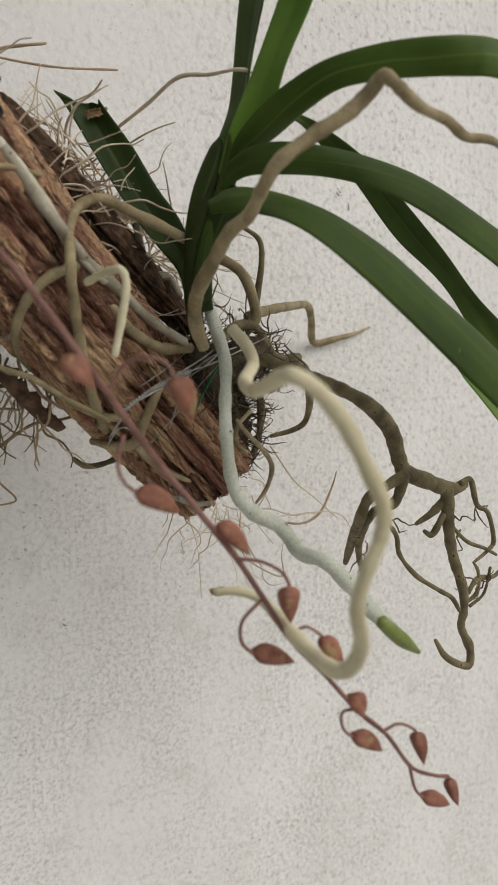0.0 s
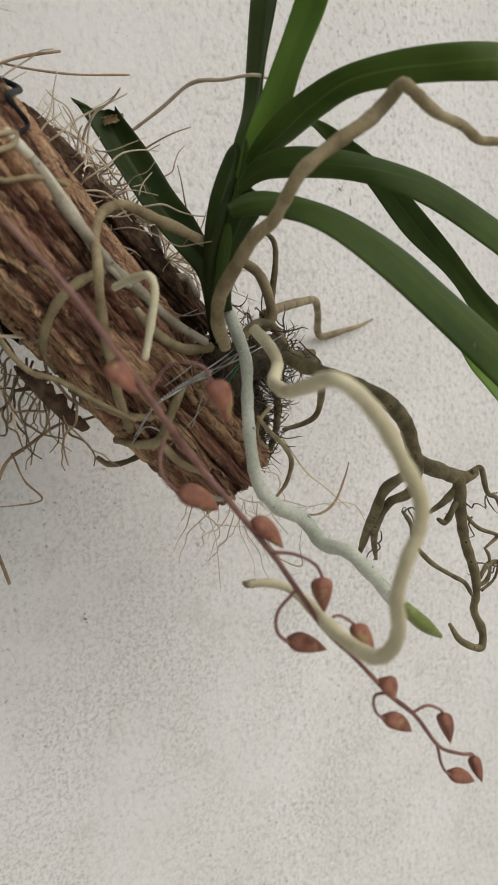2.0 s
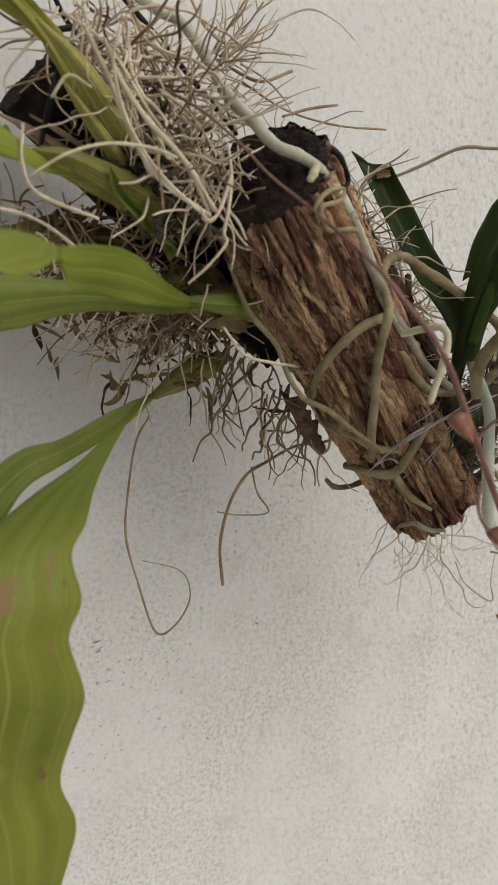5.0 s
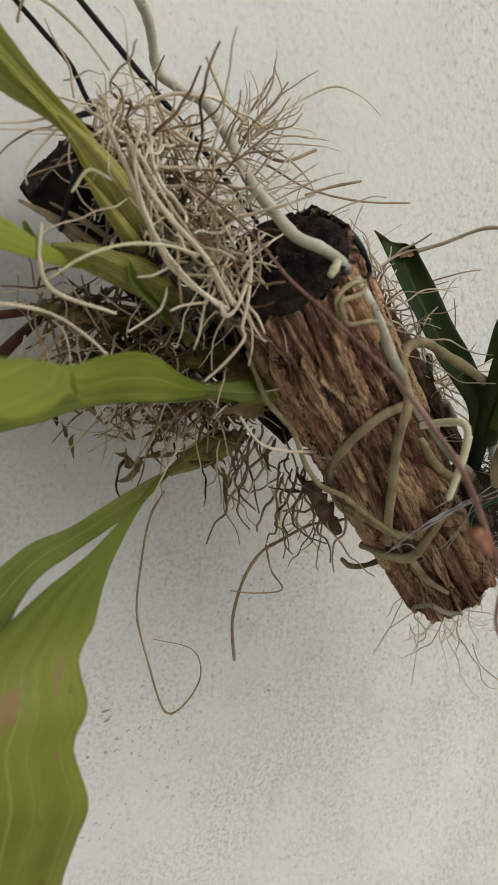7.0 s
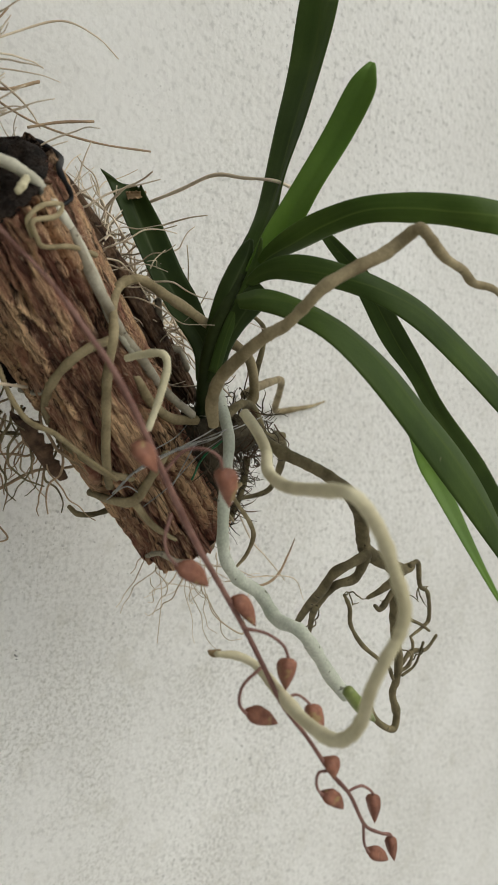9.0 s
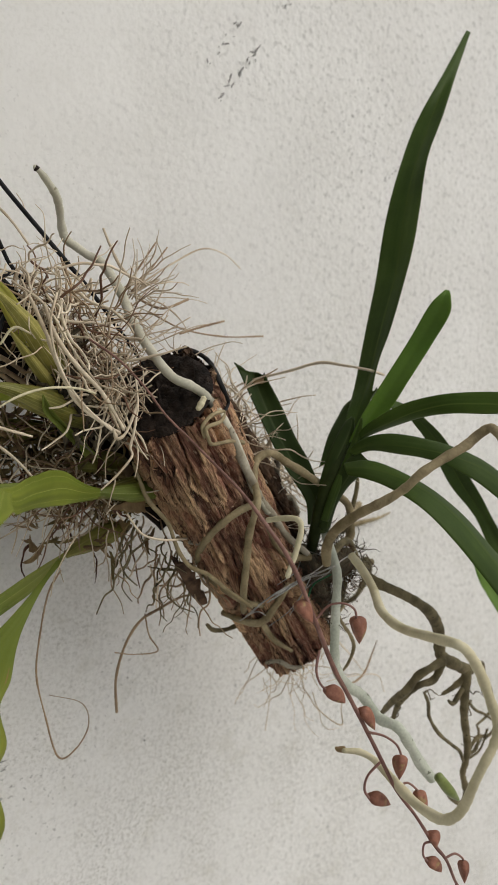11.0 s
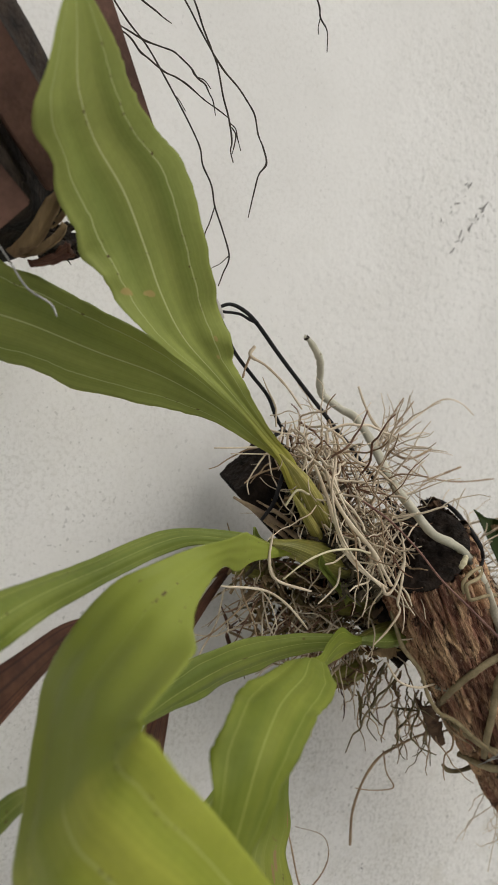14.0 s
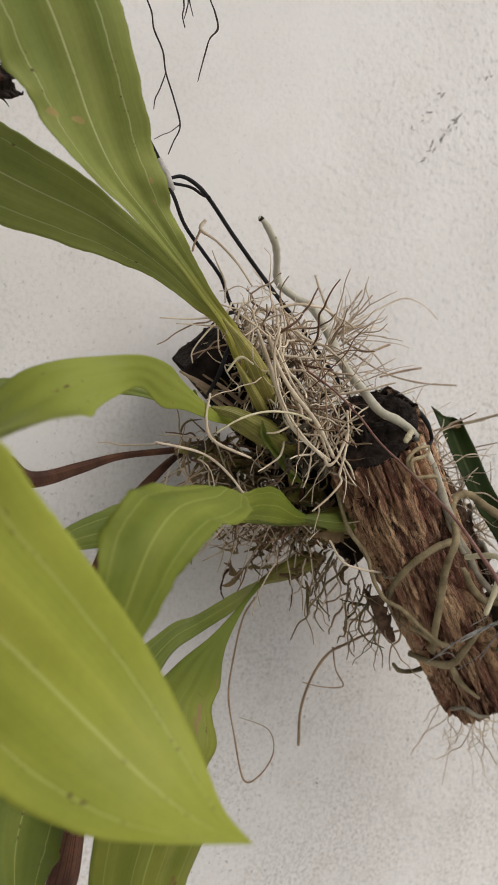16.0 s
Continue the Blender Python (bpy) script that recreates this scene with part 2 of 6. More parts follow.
    ends = n.new("ShaderNodeSeparateXYZ")
    l.new(uv.outputs[0], ends.inputs[0])
    burnt = ramp(maths("ADD", ends.outputs["Y"], maths("MULTIPLY", tex(14.0, 6.0, 4.0), 0.30)), 0.20, 0.33, 0.92, 0.0)
    colour = mix(burnt, colour, (0.022, 0.016, 0.013))
    l.new(colour, shader.inputs["Base Color"])
    shader.inputs["Roughness"].default_value = 0.92
    shader.inputs["Specular IOR Level"].default_value = 0.2
    height = maths("ADD", streak, maths("MULTIPLY", crack, -0.8))
    height = maths("ADD", maths("ADD", height, maths("MULTIPLY", fibre, 1.1)), maths("ADD", maths("MULTIPLY", speck, -0.6), maths("ADD", maths("MULTIPLY", flake, 0.9), maths("MULTIPLY", tex(330.0, 16.0, 3.0), 0.5))))
    relief = n.new("ShaderNodeBump")
    relief.inputs["Strength"].default_value, relief.inputs["Distance"].default_value = 1.0, 0.0030
    l.new(height, relief.inputs["Height"])
    l.new(relief.outputs[0], shader.inputs["Normal"])
    return m


STUCCO = stucco()
GROUND = material("concrete_ground", (0.48, 0.47, 0.44), (0.60, 0.585, 0.55), 6, 0.9, 0.5, 120)
VANDA = material("dark_strap_leaf", (0.036, 0.063, 0.013), (0.066, 0.106, 0.023), 14, 0.55, 0.12, 300, grainy=0.15, spec=0.12, vein=(1, (0.060, 0.092, 0.018), 0.96), spots=(0.09, 0.10, 0.04), spot_scale=70, spot_amount=0.76)
VANDA_MID = material("green_strap_leaf", (0.052, 0.092, 0.014), (0.09, 0.142, 0.026), 12, 0.5, 0.12, 300, grainy=0.15, spec=0.14, vein=(1, (0.10, 0.15, 0.028), 0.96))
VANDA_NEW = material("young_strap_leaf", (0.095, 0.185, 0.022), (0.14, 0.25, 0.035), 12, 0.48, 0.12, 300, grainy=0.15, spec=0.3, through_light=0.12)
BLADE = material("soft_green_blade", (0.170, 0.216, 0.044), (0.265, 0.315, 0.070), 11, 0.5, 0.15, 260, vein=(3, (0.42, 0.46, 0.16), 0.988, (0.33, 0.35, 0.09), 0.03, 0.18),
                 spots=(0.13, 0.085, 0.025), spot_scale=60, spot_amount=0.75, through_light=0.28, grainy=0.15, spec=0.3)
# lower blade coloured as lit, base half as shaded, stepping at the fold
BLADE_LIT = material("lit_and_shaded_blade", (0.38, 0.425, 0.060), (0.50, 0.54, 0.095), 10, 0.5, 0.15, 260, vein=(3, (0.54, 0.59, 0.18), 0.99, (0.300, 0.352, 0.062), 0.585, 0.615),
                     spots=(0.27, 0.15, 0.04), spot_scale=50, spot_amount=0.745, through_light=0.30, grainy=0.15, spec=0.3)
BLADE_WORN = material("browning_green_blade", (0.205, 0.235, 0.034), (0.305, 0.33, 0.054), 11, 0.5, 0.15, 260, vein=(4, (0.33, 0.36, 0.085), 0.99, (0.150, 0.195, 0.036), 0.22, 0.46),
                      spots=(0.20, 0.12, 0.04), spot_scale=45, spot_amount=0.70, through_light=0.28, grainy=0.15, spec=0.3,
                      patches=((0.43, 0.42, 0.085, 0.05), (0.40, 0.455, 0.05, 0.03), (0.81, 0.365, 0.03, 0.028), (0.76, 0.395, 0.02, 0.02), (0.83, 0.51, 0.03, 0.010), (0.93, 0.28, 0.012, 0.03)), patch_colour=(0.29, 0.195, 0.080))
UNDER = material("pale_leaf_underside", (0.275, 0.320, 0.083), (0.370, 0.415, 0.114), 11, 0.55, 0.15, 260, vein=(3, (0.54, 0.57, 0.28), 0.988, (0.56, 0.51, 0.11), 0.10, 0.32),
                 spots=(0.30, 0.17, 0.06), spot_scale=60, spot_amount=0.745, through_light=0.28, grainy=0.15, spec=0.3)
UNDER_SPOTTED = material("spotted_leaf_underside", (0.275, 0.320, 0.083), (0.370, 0.415, 0.114), 11, 0.55, 0.15, 260, vein=(3, (0.54, 0.57, 0.28), 0.988, (0.56, 0.51, 0.11), 0.10, 0.32),
                         through_light=0.28, grainy=0.15, spec=0.3, patches=((0.15, 0.54, 0.07, 0.010), (0.38, 0.54, 0.07, 0.008), (0.86, 0.47, 0.02, 0.006), (0.80, 0.43, 0.02, 0.005)), patch_colour=(0.42, 0.33, 0.12))
BLADE_DROOP = material("yellowing_green_blade", (0.195, 0.238, 0.036), (0.285, 0.330, 0.056), 11, 0.55, 0.15, 260, vein=(3, (0.40, 0.44, 0.12), 0.988), spots=(0.13, 0.085, 0.025), spot_scale=60, spot_amount=0.75, through_light=0.28, grainy=0.15, spec=0.18)
LEAF_BASE = material("yellow_leaf_base", (0.27, 0.245, 0.055), (0.47, 0.415, 0.12), 30, 0.6, 0.3, 300, vein=(4, (0.58, 0.52, 0.22), 0.9))
BULB = material("ribbed_green_bulb", (0.165, 0.160, 0.030), (0.345, 0.315, 0.075), 40, 0.5, 0.3, 300, vein=(7, (0.32, 0.30, 0.09), 0.7))
SHEATH = material("papery_sheath", (0.16, 0.10, 0.05), (0.38, 0.27, 0.14), 60, 0.8, 0.5, 300, stretch=(1, 1, 0.3))
DRY = material("olive_brown_shred", (0.11, 0.085, 0.030), (0.27, 0.20, 0.085), 60, 0.85, 0.5, 300, stretch=(1, 1, 0.3))
DEAD = material("dead_brown_leaf", (0.060, 0.020, 0.011), (0.165, 0.066, 0.038), 40, 0.75, 0.6, 300, vein=(6, (0.03, 0.012, 0.008), 0.6))
ROOT_TAN = material("tan_aerial_root", (0.20, 0.155, 0.080), (0.41, 0.335, 0.195), 55, 0.75, 0.4, 500, spots=(0.12, 0.09, 0.05), spot_scale=120, spot_amount=0.70)
ROOT_CREAM = material("cream_aerial_root", (0.54, 0.485, 0.31), (0.72, 0.66, 0.46), 35, 0.65, 0.3, 500, spots=(0.30, 0.24, 0.14), spot_scale=110, spot_amount=0.74, grainy=0.25)
ROOT_MINT = material("pale_green_root", (0.50, 0.53, 0.43), (0.68, 0.70, 0.60), 45, 0.65, 0.35, 500, spots=(0.16, 0.17, 0.12), spot_scale=150, spot_amount=0.68)
ROOT_PALE = material("pale_cream_root", (0.46, 0.44, 0.34), (0.64, 0.61, 0.50), 45, 0.65, 0.35, 500, spots=(0.24, 0.22, 0.15), spot_scale=150, spot_amount=0.70, grainy=0.25)
ROOT_GREY = material("grey_clinging_root", (0.27, 0.235, 0.17), (0.46, 0.42, 0.33), 50, 0.75, 0.5, 500, spots=(0.12, 0.10, 0.07), spot_scale=120, spot_amount=0.66)
ROOT_TIP = material("green_root_tip", (0.14, 0.185, 0.04), (0.27, 0.32, 0.10), 60, 0.3, 0.1, 400)
ROOT_DEAD = material("dry_dead_root", (0.105, 0.086, 0.044), (0.25, 0.205, 0.11), 70, 0.85, 0.7, 450, spots=(0.04, 0.032, 0.02), spot_scale=140, spot_amount=0.68)
ROOT_FINE = material("straw_fine_root", (0.47, 0.376, 0.263), (0.83, 0.722, 0.560), 22, 0.8, 0.3, 500, grainy=0.2)
ROOT_RUST = material("rusty_fine_root", (0.13, 0.065, 0.040), (0.27, 0.16, 0.10), 30, 0.85, 0.3, 500)
# a deeper green than VANDA, for leaf bases and the torn leaf
VANDA_DEEP = material("deep_green_strap_leaf", (0.018, 0.034, 0.007), (0.038, 0.060, 0.013), 14, 0.5, 0.12, 300, grainy=0.15, spec=0.15, vein=(1, (0.05, 0.07, 0.02), 0.96))
# stem green darkened to stand for shade among the leaf bases
STEM_SHADED = material("shaded_leaf_base", (0.016, 0.026, 0.006), (0.036, 0.052, 0.012), 30, 0.6, 0.3, 300, spec=0.15)
ROOT_BROWN = material("brown_fine_root", (0.24, 0.160, 0.095), (0.50, 0.366, 0.230), 30, 0.85, 0.3, 500)
ROOT_DARK = material("dark_hair_root", (0.025, 0.02, 0.016), (0.07, 0.055, 0.04), 40, 0.85, 0.3, 500)
BARK = bark_material()
DARK_BARK = material("dark_and_shaded_bark", (0.045, 0.028, 0.019), (0.17, 0.105, 0.066), 90, 0.9, 0.9, 300, 0.002, spec=0.2)
CHAR = material("charred_wood", (0.009, 0.007, 0.006), (0.036, 0.025, 0.019), 60, 0.75, 1.0, 260, 0.003, spec=0.15)
HEART = material("pale_split_wood", (0.20, 0.13, 0.075), (0.45, 0.34, 0.22), 60, 0.8, 0.6, 300)
STEM_RED = material("maroon_flower_stem", (0.17, 0.075, 0.060), (0.32, 0.17, 0.135), 50, 0.55, 0.2, 400)
BUD = material("copper_bud", (0.19, 0.073, 0.046), (0.37, 0.160, 0.100), 90, 0.65, 0.5, 400, spots=(0.30, 0.20, 0.09), spot_scale=80, spot_amount=0.60)
WIRE = material("black_coated_wire", (0.008, 0.008, 0.009), (0.018, 0.018, 0.020), 80, 0.6, 0.1, 400, spec=0.2)
STEEL = material("thin_steel_wire", (0.30, 0.295, 0.28), (0.55, 0.54, 0.52), 80, 0.35, 0.1, 400)
STEEL.node_tree.nodes["Principled BSDF"].inputs["Metallic"].default_value = 0.7
GREEN_TIE = material("green_plastic_tie", (0.01, 0.12, 0.04), (0.02, 0.20, 0.07), 80, 0.4, 0.1, 400)
HOSE = material("grey_plastic_sleeve", (0.40, 0.38, 0.35), (0.58, 0.56, 0.52), 90, 0.6, 0.2, 400)
SLAT = material("red_brown_slat", (0.10, 0.050, 0.036), (0.20, 0.105, 0.076), 30, 0.75, 0.5, 300, random_tint=0.25, spots=(0.06, 0.03, 0.022), spot_scale=60, spot_amount=0.64)
FIBRE = material("black_fibre", (0.010, 0.008, 0.007), (0.05, 0.035, 0.025), 60, 0.95, 0.9, 300, 0.003)
SCUFF = material("grey_scuff", (0.23, 0.225, 0.215), (0.46, 0.45, 0.43), 200, 0.9, 0.4, 500)
MOSS = material("dark_moss_fibre", (0.050, 0.042, 0.028), (0.16, 0.13, 0.085), 60, 0.95, 0.8, 300, 0.002)

# ---- tools ----
def link(name, verts, faces, mat, parent=None, label="", uvs=None, smooth=True):
    me = bpy.data.meshes.new(name)
    me.from_pydata([tuple(v) for v in verts], [], faces)
    if uvs is not None:
        layer = me.uv_layers.new(name="UVMap")
        for loop in me.loops:
            layer.data[loop.index].uv = uvs[loop.vertex_index]
    me.polygons.foreach_set("use_smooth", [smooth] * len(me.polygons))
    for one in mat if isinstance(mat, (list, tuple)) else (mat,):
        me.materials.append(one)
    ob = new(name, me)
    ob.parent = parent
    if label:
        ob["label"] = label
    return ob


def thing(name, label, category, at=(0, 0, 0), group="", kind=""):
    ob = new(name)
    ob.empty_display_size = 0.02
    return tagged(ob, label, category, group, kind)


def spline(points, steps):
    """A Catmull-Rom line through the points, each with any number of values."""
    p = np.array(points, float)
    p = np.vstack([2 * p[0] - p[1], p, 2 * p[-1] - p[-2]])
    out = []
    for i in range(1, len(p) - 2):
        a, b, c, d = p[i - 1 : i + 3]
        for s in np.linspace(0, 1, steps, endpoint=False):
            out.append(0.5 * (2 * b + (c - a) * s + (2 * a - 5 * b + 4 * c - d) * s * s + (3 * b - a - 3 * c + d) * s**3))
    out.append(p[-2])
    return np.array(out)


def tube_data(points, radius=None, sides=9, steps=8, knobs=0.0, seed=0, taper=1.0, start=1.0, scale=1.0):
    """A round strand along the points; a fourth value is the radius. knobs: how uneven it is."""
    p = spline(points, steps)
    if p.shape[1] > 3:
        r = np.maximum(p[:, 3], 0.0002)
        p = p[:, :3]
    else:
        r = np.full(len(p), radius)
    r = r * scale
    k = len(p)
    s = np.linspace(0, 1, k)
    r = r * np.where(s > 0.5, 1 + (taper - 1) * (s - 0.5) * 2, 1 + (start - 1) * (0.5 - s) * 2)
    if knobs:
        r = r * np.array([1 + knobs * noise.noise(Vector((seed * 3.7, i * 0.33, 0.5))) + 0.5 * knobs * noise.noise(Vector((seed, i * 0.9, 7.5))) for i in range(k)])
    tan = np.gradient(p, axis=0)
    tan /= np.linalg.norm(tan, axis=1)[:, None] + 1e-12
    ref = np.array((0.31, 0.77, 0.55))
    n = np.cross(tan[0], ref)
    verts, faces = [], []
    ang = np.arange(sides) * 2 * math.pi / sides
    for i in range(k):
        n = n - tan[i] * (n @ tan[i])
        n /= np.linalg.norm(n) + 1e-12
        b = np.cross(tan[i], n)
        ring = p[i] + r[i] * (np.cos(ang)[:, None] * n + np.sin(ang)[:, None] * b)
        verts.extend(ring)
        if i:
            o = (i - 1) * sides
            faces += [(o + j, o + (j + 1) % sides, o + sides + (j + 1) % sides, o + sides + j) for j in range(sides)]
    verts += [p[0] - tan[0] * r[0] * 0.6, p[-1] + tan[-1] * r[-1] * 0.8]
    a, z, o = k * sides, k * sides + 1, (k - 1) * sides
    faces += [(a, (j + 1) % sides, j) for j in range(sides)] + [(z, o + j, o + (j + 1) % sides) for j in range(sides)]
    return verts, faces


def tube(name, points, mat, parent=None, label="", **kw):
    return link(name, *tube_data(points, **kw), mat, parent, label)


def strands(name, lines, mat, parent, label="", sides=5, steps=5, kind="stuff"):
    """Many thin strands in one mesh: rows of (points, radius, taper)."""
    verts, faces = [], []
    for points, radius, taper in lines:
        v, f = tube_data(points, radius, sides, steps, taper=taper)
        o = len(verts)
        verts += v
        faces += [tuple(i + o for i in one) for one in f]
    ob = link(name, verts, faces, mat, parent, label)
    if kind:
        ob["kind"] = kind
    return ob


def wander(rng, start, way, length, wild=0.35, pull=(0, 0, 0), n=6):
    """Points of a root that grows from start along a way, turning as it goes."""
    p, d = np.array(start, float), np.array(way, float)
    d /= np.linalg.norm(d) + 1e-9
    out = [p.copy()]
    for _ in range(n):
        d = d + wild * rng.normal(size=3) + np.array(pull)
        d /= np.linalg.norm(d)
        p = p + d * length / n
        p[1] = min(p[1], -0.003)
        out.append(p.copy())
    return out


def leaf(name, edges, mat, parent, label="", thick=0.0012, keel=0.1, pleats=0, pleat=0.0, wave=0.0, waves=5.0, across=14, steps=9, seed=0, curl=0.0, tip=True, ripple=0.0, lobes=0.0, cut=()):
    """A leaf between two edge lines, rows of (left x, y, z, right x, y, z); folded along its keel, pleated along its veins and wavy at the rim."""
    e = spline(edges, steps)
    k = len(e)
    left, right = e[:, :3], e[:, 3:]
    mid = (left + right) / 2
    tan = np.gradient(mid, axis=0)
    tan /= np.linalg.norm(tan, axis=1)[:, None] + 1e-12
    side = right - left
    width = np.linalg.norm(side, axis=1)
    nor = np.cross(side, tan)
    nor /= np.linalg.norm(nor, axis=1)[:, None] + 1e-12
    nor[nor[:, 1] > 0] *= 1
    u = np.linspace(-1, 1, across + 1)
    top, uvs = [], []
    for i in range(k):
        s = i / (k - 1)
        fall = min(1, 4 * (1 - s) + 0.1) if tip else 1.0
        h = keel * width[i] * (np.abs(u) ** 1.3 - 1.0)
        h = h + pleat * width[i] * np.cos(u * math.pi * pleats) * (1 - u**4) * fall
        h = h + curl * width[i] * u**4
        h = h + wave * width[i] * fall * np.sign(u) ** 2 * np.abs(u) ** 3 * np.array([noise.noise(Vector((seed * 5.1 + (9 if x > 0 else 0), s * waves * 2, 0.3))) for x in u])
        uneven = 1 + ripple * np.array([noise.noise(Vector((seed * 3.3 + (7 if x > 0 else 0), i * 0.55, 1.7))) + 0.6 * noise.noise(Vector((seed * 2.3 + (5 if x > 0 else 0), i * 0.17, 4.7))) for x in u])
        if lobes:
            uneven = uneven + lobes * min(1.0, max(0.0, (s - 0.4) / 0.25)) * np.array([abs(x) ** 3 * noise.noise(Vector((seed * 1.7 + (3 if x > 0 else 0), i * 0.115, 8.1))) for x in u])
        row = mid[i] + np.outer(u / 2 * uneven, side[i]) + np.outer(h, nor[i])
        if cut:
            row = row + np.outer(np.interp(u, [c[0] for c in cut], [c[1] for c in cut]) * max(0.0, (s - 0.8) / 0.2), tan[i])
        top.append(row)
        uvs += [((x + 1) / 2, s) for x in u]
    top = np.array(top)
    dv = np.gradient(top, axis=0)
    du = np.gradient(top, axis=1)
    nn = np.cross(du, dv)
    nn /= np.linalg.norm(nn, axis=2)[..., None] + 1e-12
    rim = (1 - 0.75 * np.abs(u) ** 6)[None, :, None]
    a, b = top + nn * thick / 2 * rim, top - nn * thick / 2 * rim
    w = across + 1
    verts = np.concatenate([a.reshape(-1, 3), b.reshape(-1, 3)])
    faces, o = [], k * w
    for i in range(k - 1):
        for j in range(across):
            q = (i * w + j, i * w + j + 1, (i + 1) * w + j + 1, (i + 1) * w + j)
            faces += [q, tuple(x + o for x in reversed(q))]
        for j in (0, across):
            q = (i * w + j, (i + 1) * w + j, (i + 1) * w + j + o, i * w + j + o)
            faces.append(q if j == 0 else tuple(reversed(q)))
    for i in (0, k - 1):
        for j in range(across):
            q = (i * w + j, i * w + j + 1, i * w + j + 1 + o, i * w + j + o)
            faces.append(tuple(reversed(q)) if i == 0 else q)
    return link(name, verts, faces, mat, parent, label, uvs + uvs)


def turned(name, a, b, profile, mat, parent, label="", sides=28, ribs=0, rib=0.0, bend=(0, 0, 0)):
    """A body turned round the line from a to b; profile: rows of (share of the length, radius)."""
    a, b, bend = np.array(a, float), np.array(b, float), np.array(bend, float)
    axis = (b - a) / np.linalg.norm(b - a)
    n = np.cross(axis, (0.3, 0.9, 0.2))
    n /= np.linalg.norm(n)
    m = np.cross(axis, n)
    rows = spline(profile, 6)
    verts, faces, uvs = [], [], []
    ang = np.arange(sides) * 2 * math.pi / sides
    for i, (s, r) in enumerate(rows):
        rr = r * (1 + rib * np.cos(ang * ribs))
        c = a + (b - a) * s + bend * math.sin(math.pi * min(max(s, 0), 1))
        verts.extend(c + rr[:, None] * (np.cos(ang)[:, None] * n + np.sin(ang)[:, None] * m))
        uvs += [(x / (2 * math.pi), s) for x in ang]
        if i:
            o = (i - 1) * sides
            faces += [(o + j, o + (j + 1) % sides, o + sides + (j + 1) % sides, o + sides + j) for j in range(sides)]
    faces += [tuple(reversed(range(sides))), tuple(range(len(verts) - sides, len(verts)))]
    return link(name, verts, faces, mat, parent, label, uvs)


def box(name, centre, size, mat, parent=None, label="", turn=None, bevel=0.002, kind=""):
    bm = bmesh.new()
    bmesh.ops.create_cube(bm, size=1.0)
    bmesh.ops.scale(bm, vec=size, verts=bm.verts)
    if bevel:
        bmesh.ops.bevel(bm, geom=bm.edges[:], offset=bevel, segments=2, affect="EDGES")
    bmesh.ops.transform(bm, matrix=Matrix.Translation(centre) @ (turn or Matrix()), verts=bm.verts)
    me = bpy.data.meshes.new(name)
    bm.to_mesh(me)
    bm.free()
    me.materials.append(mat)
    ob = new(name, me)
    ob.parent = parent
    if label:
        ob["label"] = label
    if kind:
        ob["kind"] = kind
    return ob

# ---- the setting: a white stucco wall over a concrete ground ----
wall = box("wall_1", (0.0, 0.10, 1.6), (7.0, 0.2, 3.4), STUCCO, bevel=0)
tagged(wall, "rough white painted stucco wall with grey specks", "wall", kind="structure")
# ground is out of view; its pale colour bounces light up to the leaves
ground = box("ground", (0.0, -5.0, -0.12), (40.0, 30.0, 0.04), GROUND, bevel=0)
tagged(ground, "plain grey concrete ground below the wall", "ground", kind="structure")


def scuffs(seed, a, b, count, size):
    """Small chipped patches of grey along a line on the wall."""
    rng = random.Random(seed)
    for i in range(count):
        s = rng.random()
        x, z = a[0] + (b[0] - a[0]) * s + rng.gauss(0, 0.0025), a[1] + (b[1] - a[1]) * s + rng.gauss(0, 0.0025)
        r, n = size * rng.uniform(0.2, 0.8), 9
        way = math.atan2(b[1] - a[1], b[0] - a[0]) + rng.gauss(0, 0.4)
        verts = []
        for j in range(n):
            t = j * 2 * math.pi / n
            q = r * rng.uniform(0.5, 1.2)
            u, v = 1.8 * q * math.cos(t), 0.45 * q * math.sin(t)
            verts.append((x + u * math.cos(way) - v * math.sin(way), -0.0006, z + u * math.sin(way) + v * math.cos(way)))
        verts.append((x, -0.0012, z))
        link("scuff_mark", verts, [(n, (j + 1) % n, j) for j in range(n)], SCUFF, wall, smooth=False)


for k, (a, b, count, size) in enumerate((
    ((0.066, 2.136), (0.003, 2.053), 24, 0.0048), ((0.025, 2.142), (-0.028, 2.07), 13, 0.0034), ((0.129, 2.224), (0.09, 2.183), 6, 0.003), ((0.30, 2.03), (0.325, 2.06), 8, 0.003),
    ((0.345, 1.73), (0.37, 1.70), 5, 0.004), ((-0.184, 1.303), (-0.176, 1.306), 4, 0.0035), ((0.0, 1.30), (0.002, 1.295), 3, 0.003))):
    scuffs(k, a, b, count, size)

# ---- the lower log: fissured bark, charred top ----
AXIS_TOP, AXIS_END = np.array((-0.161, -0.188, 1.726)), np.array((0.061, -0.1715, 1.467))


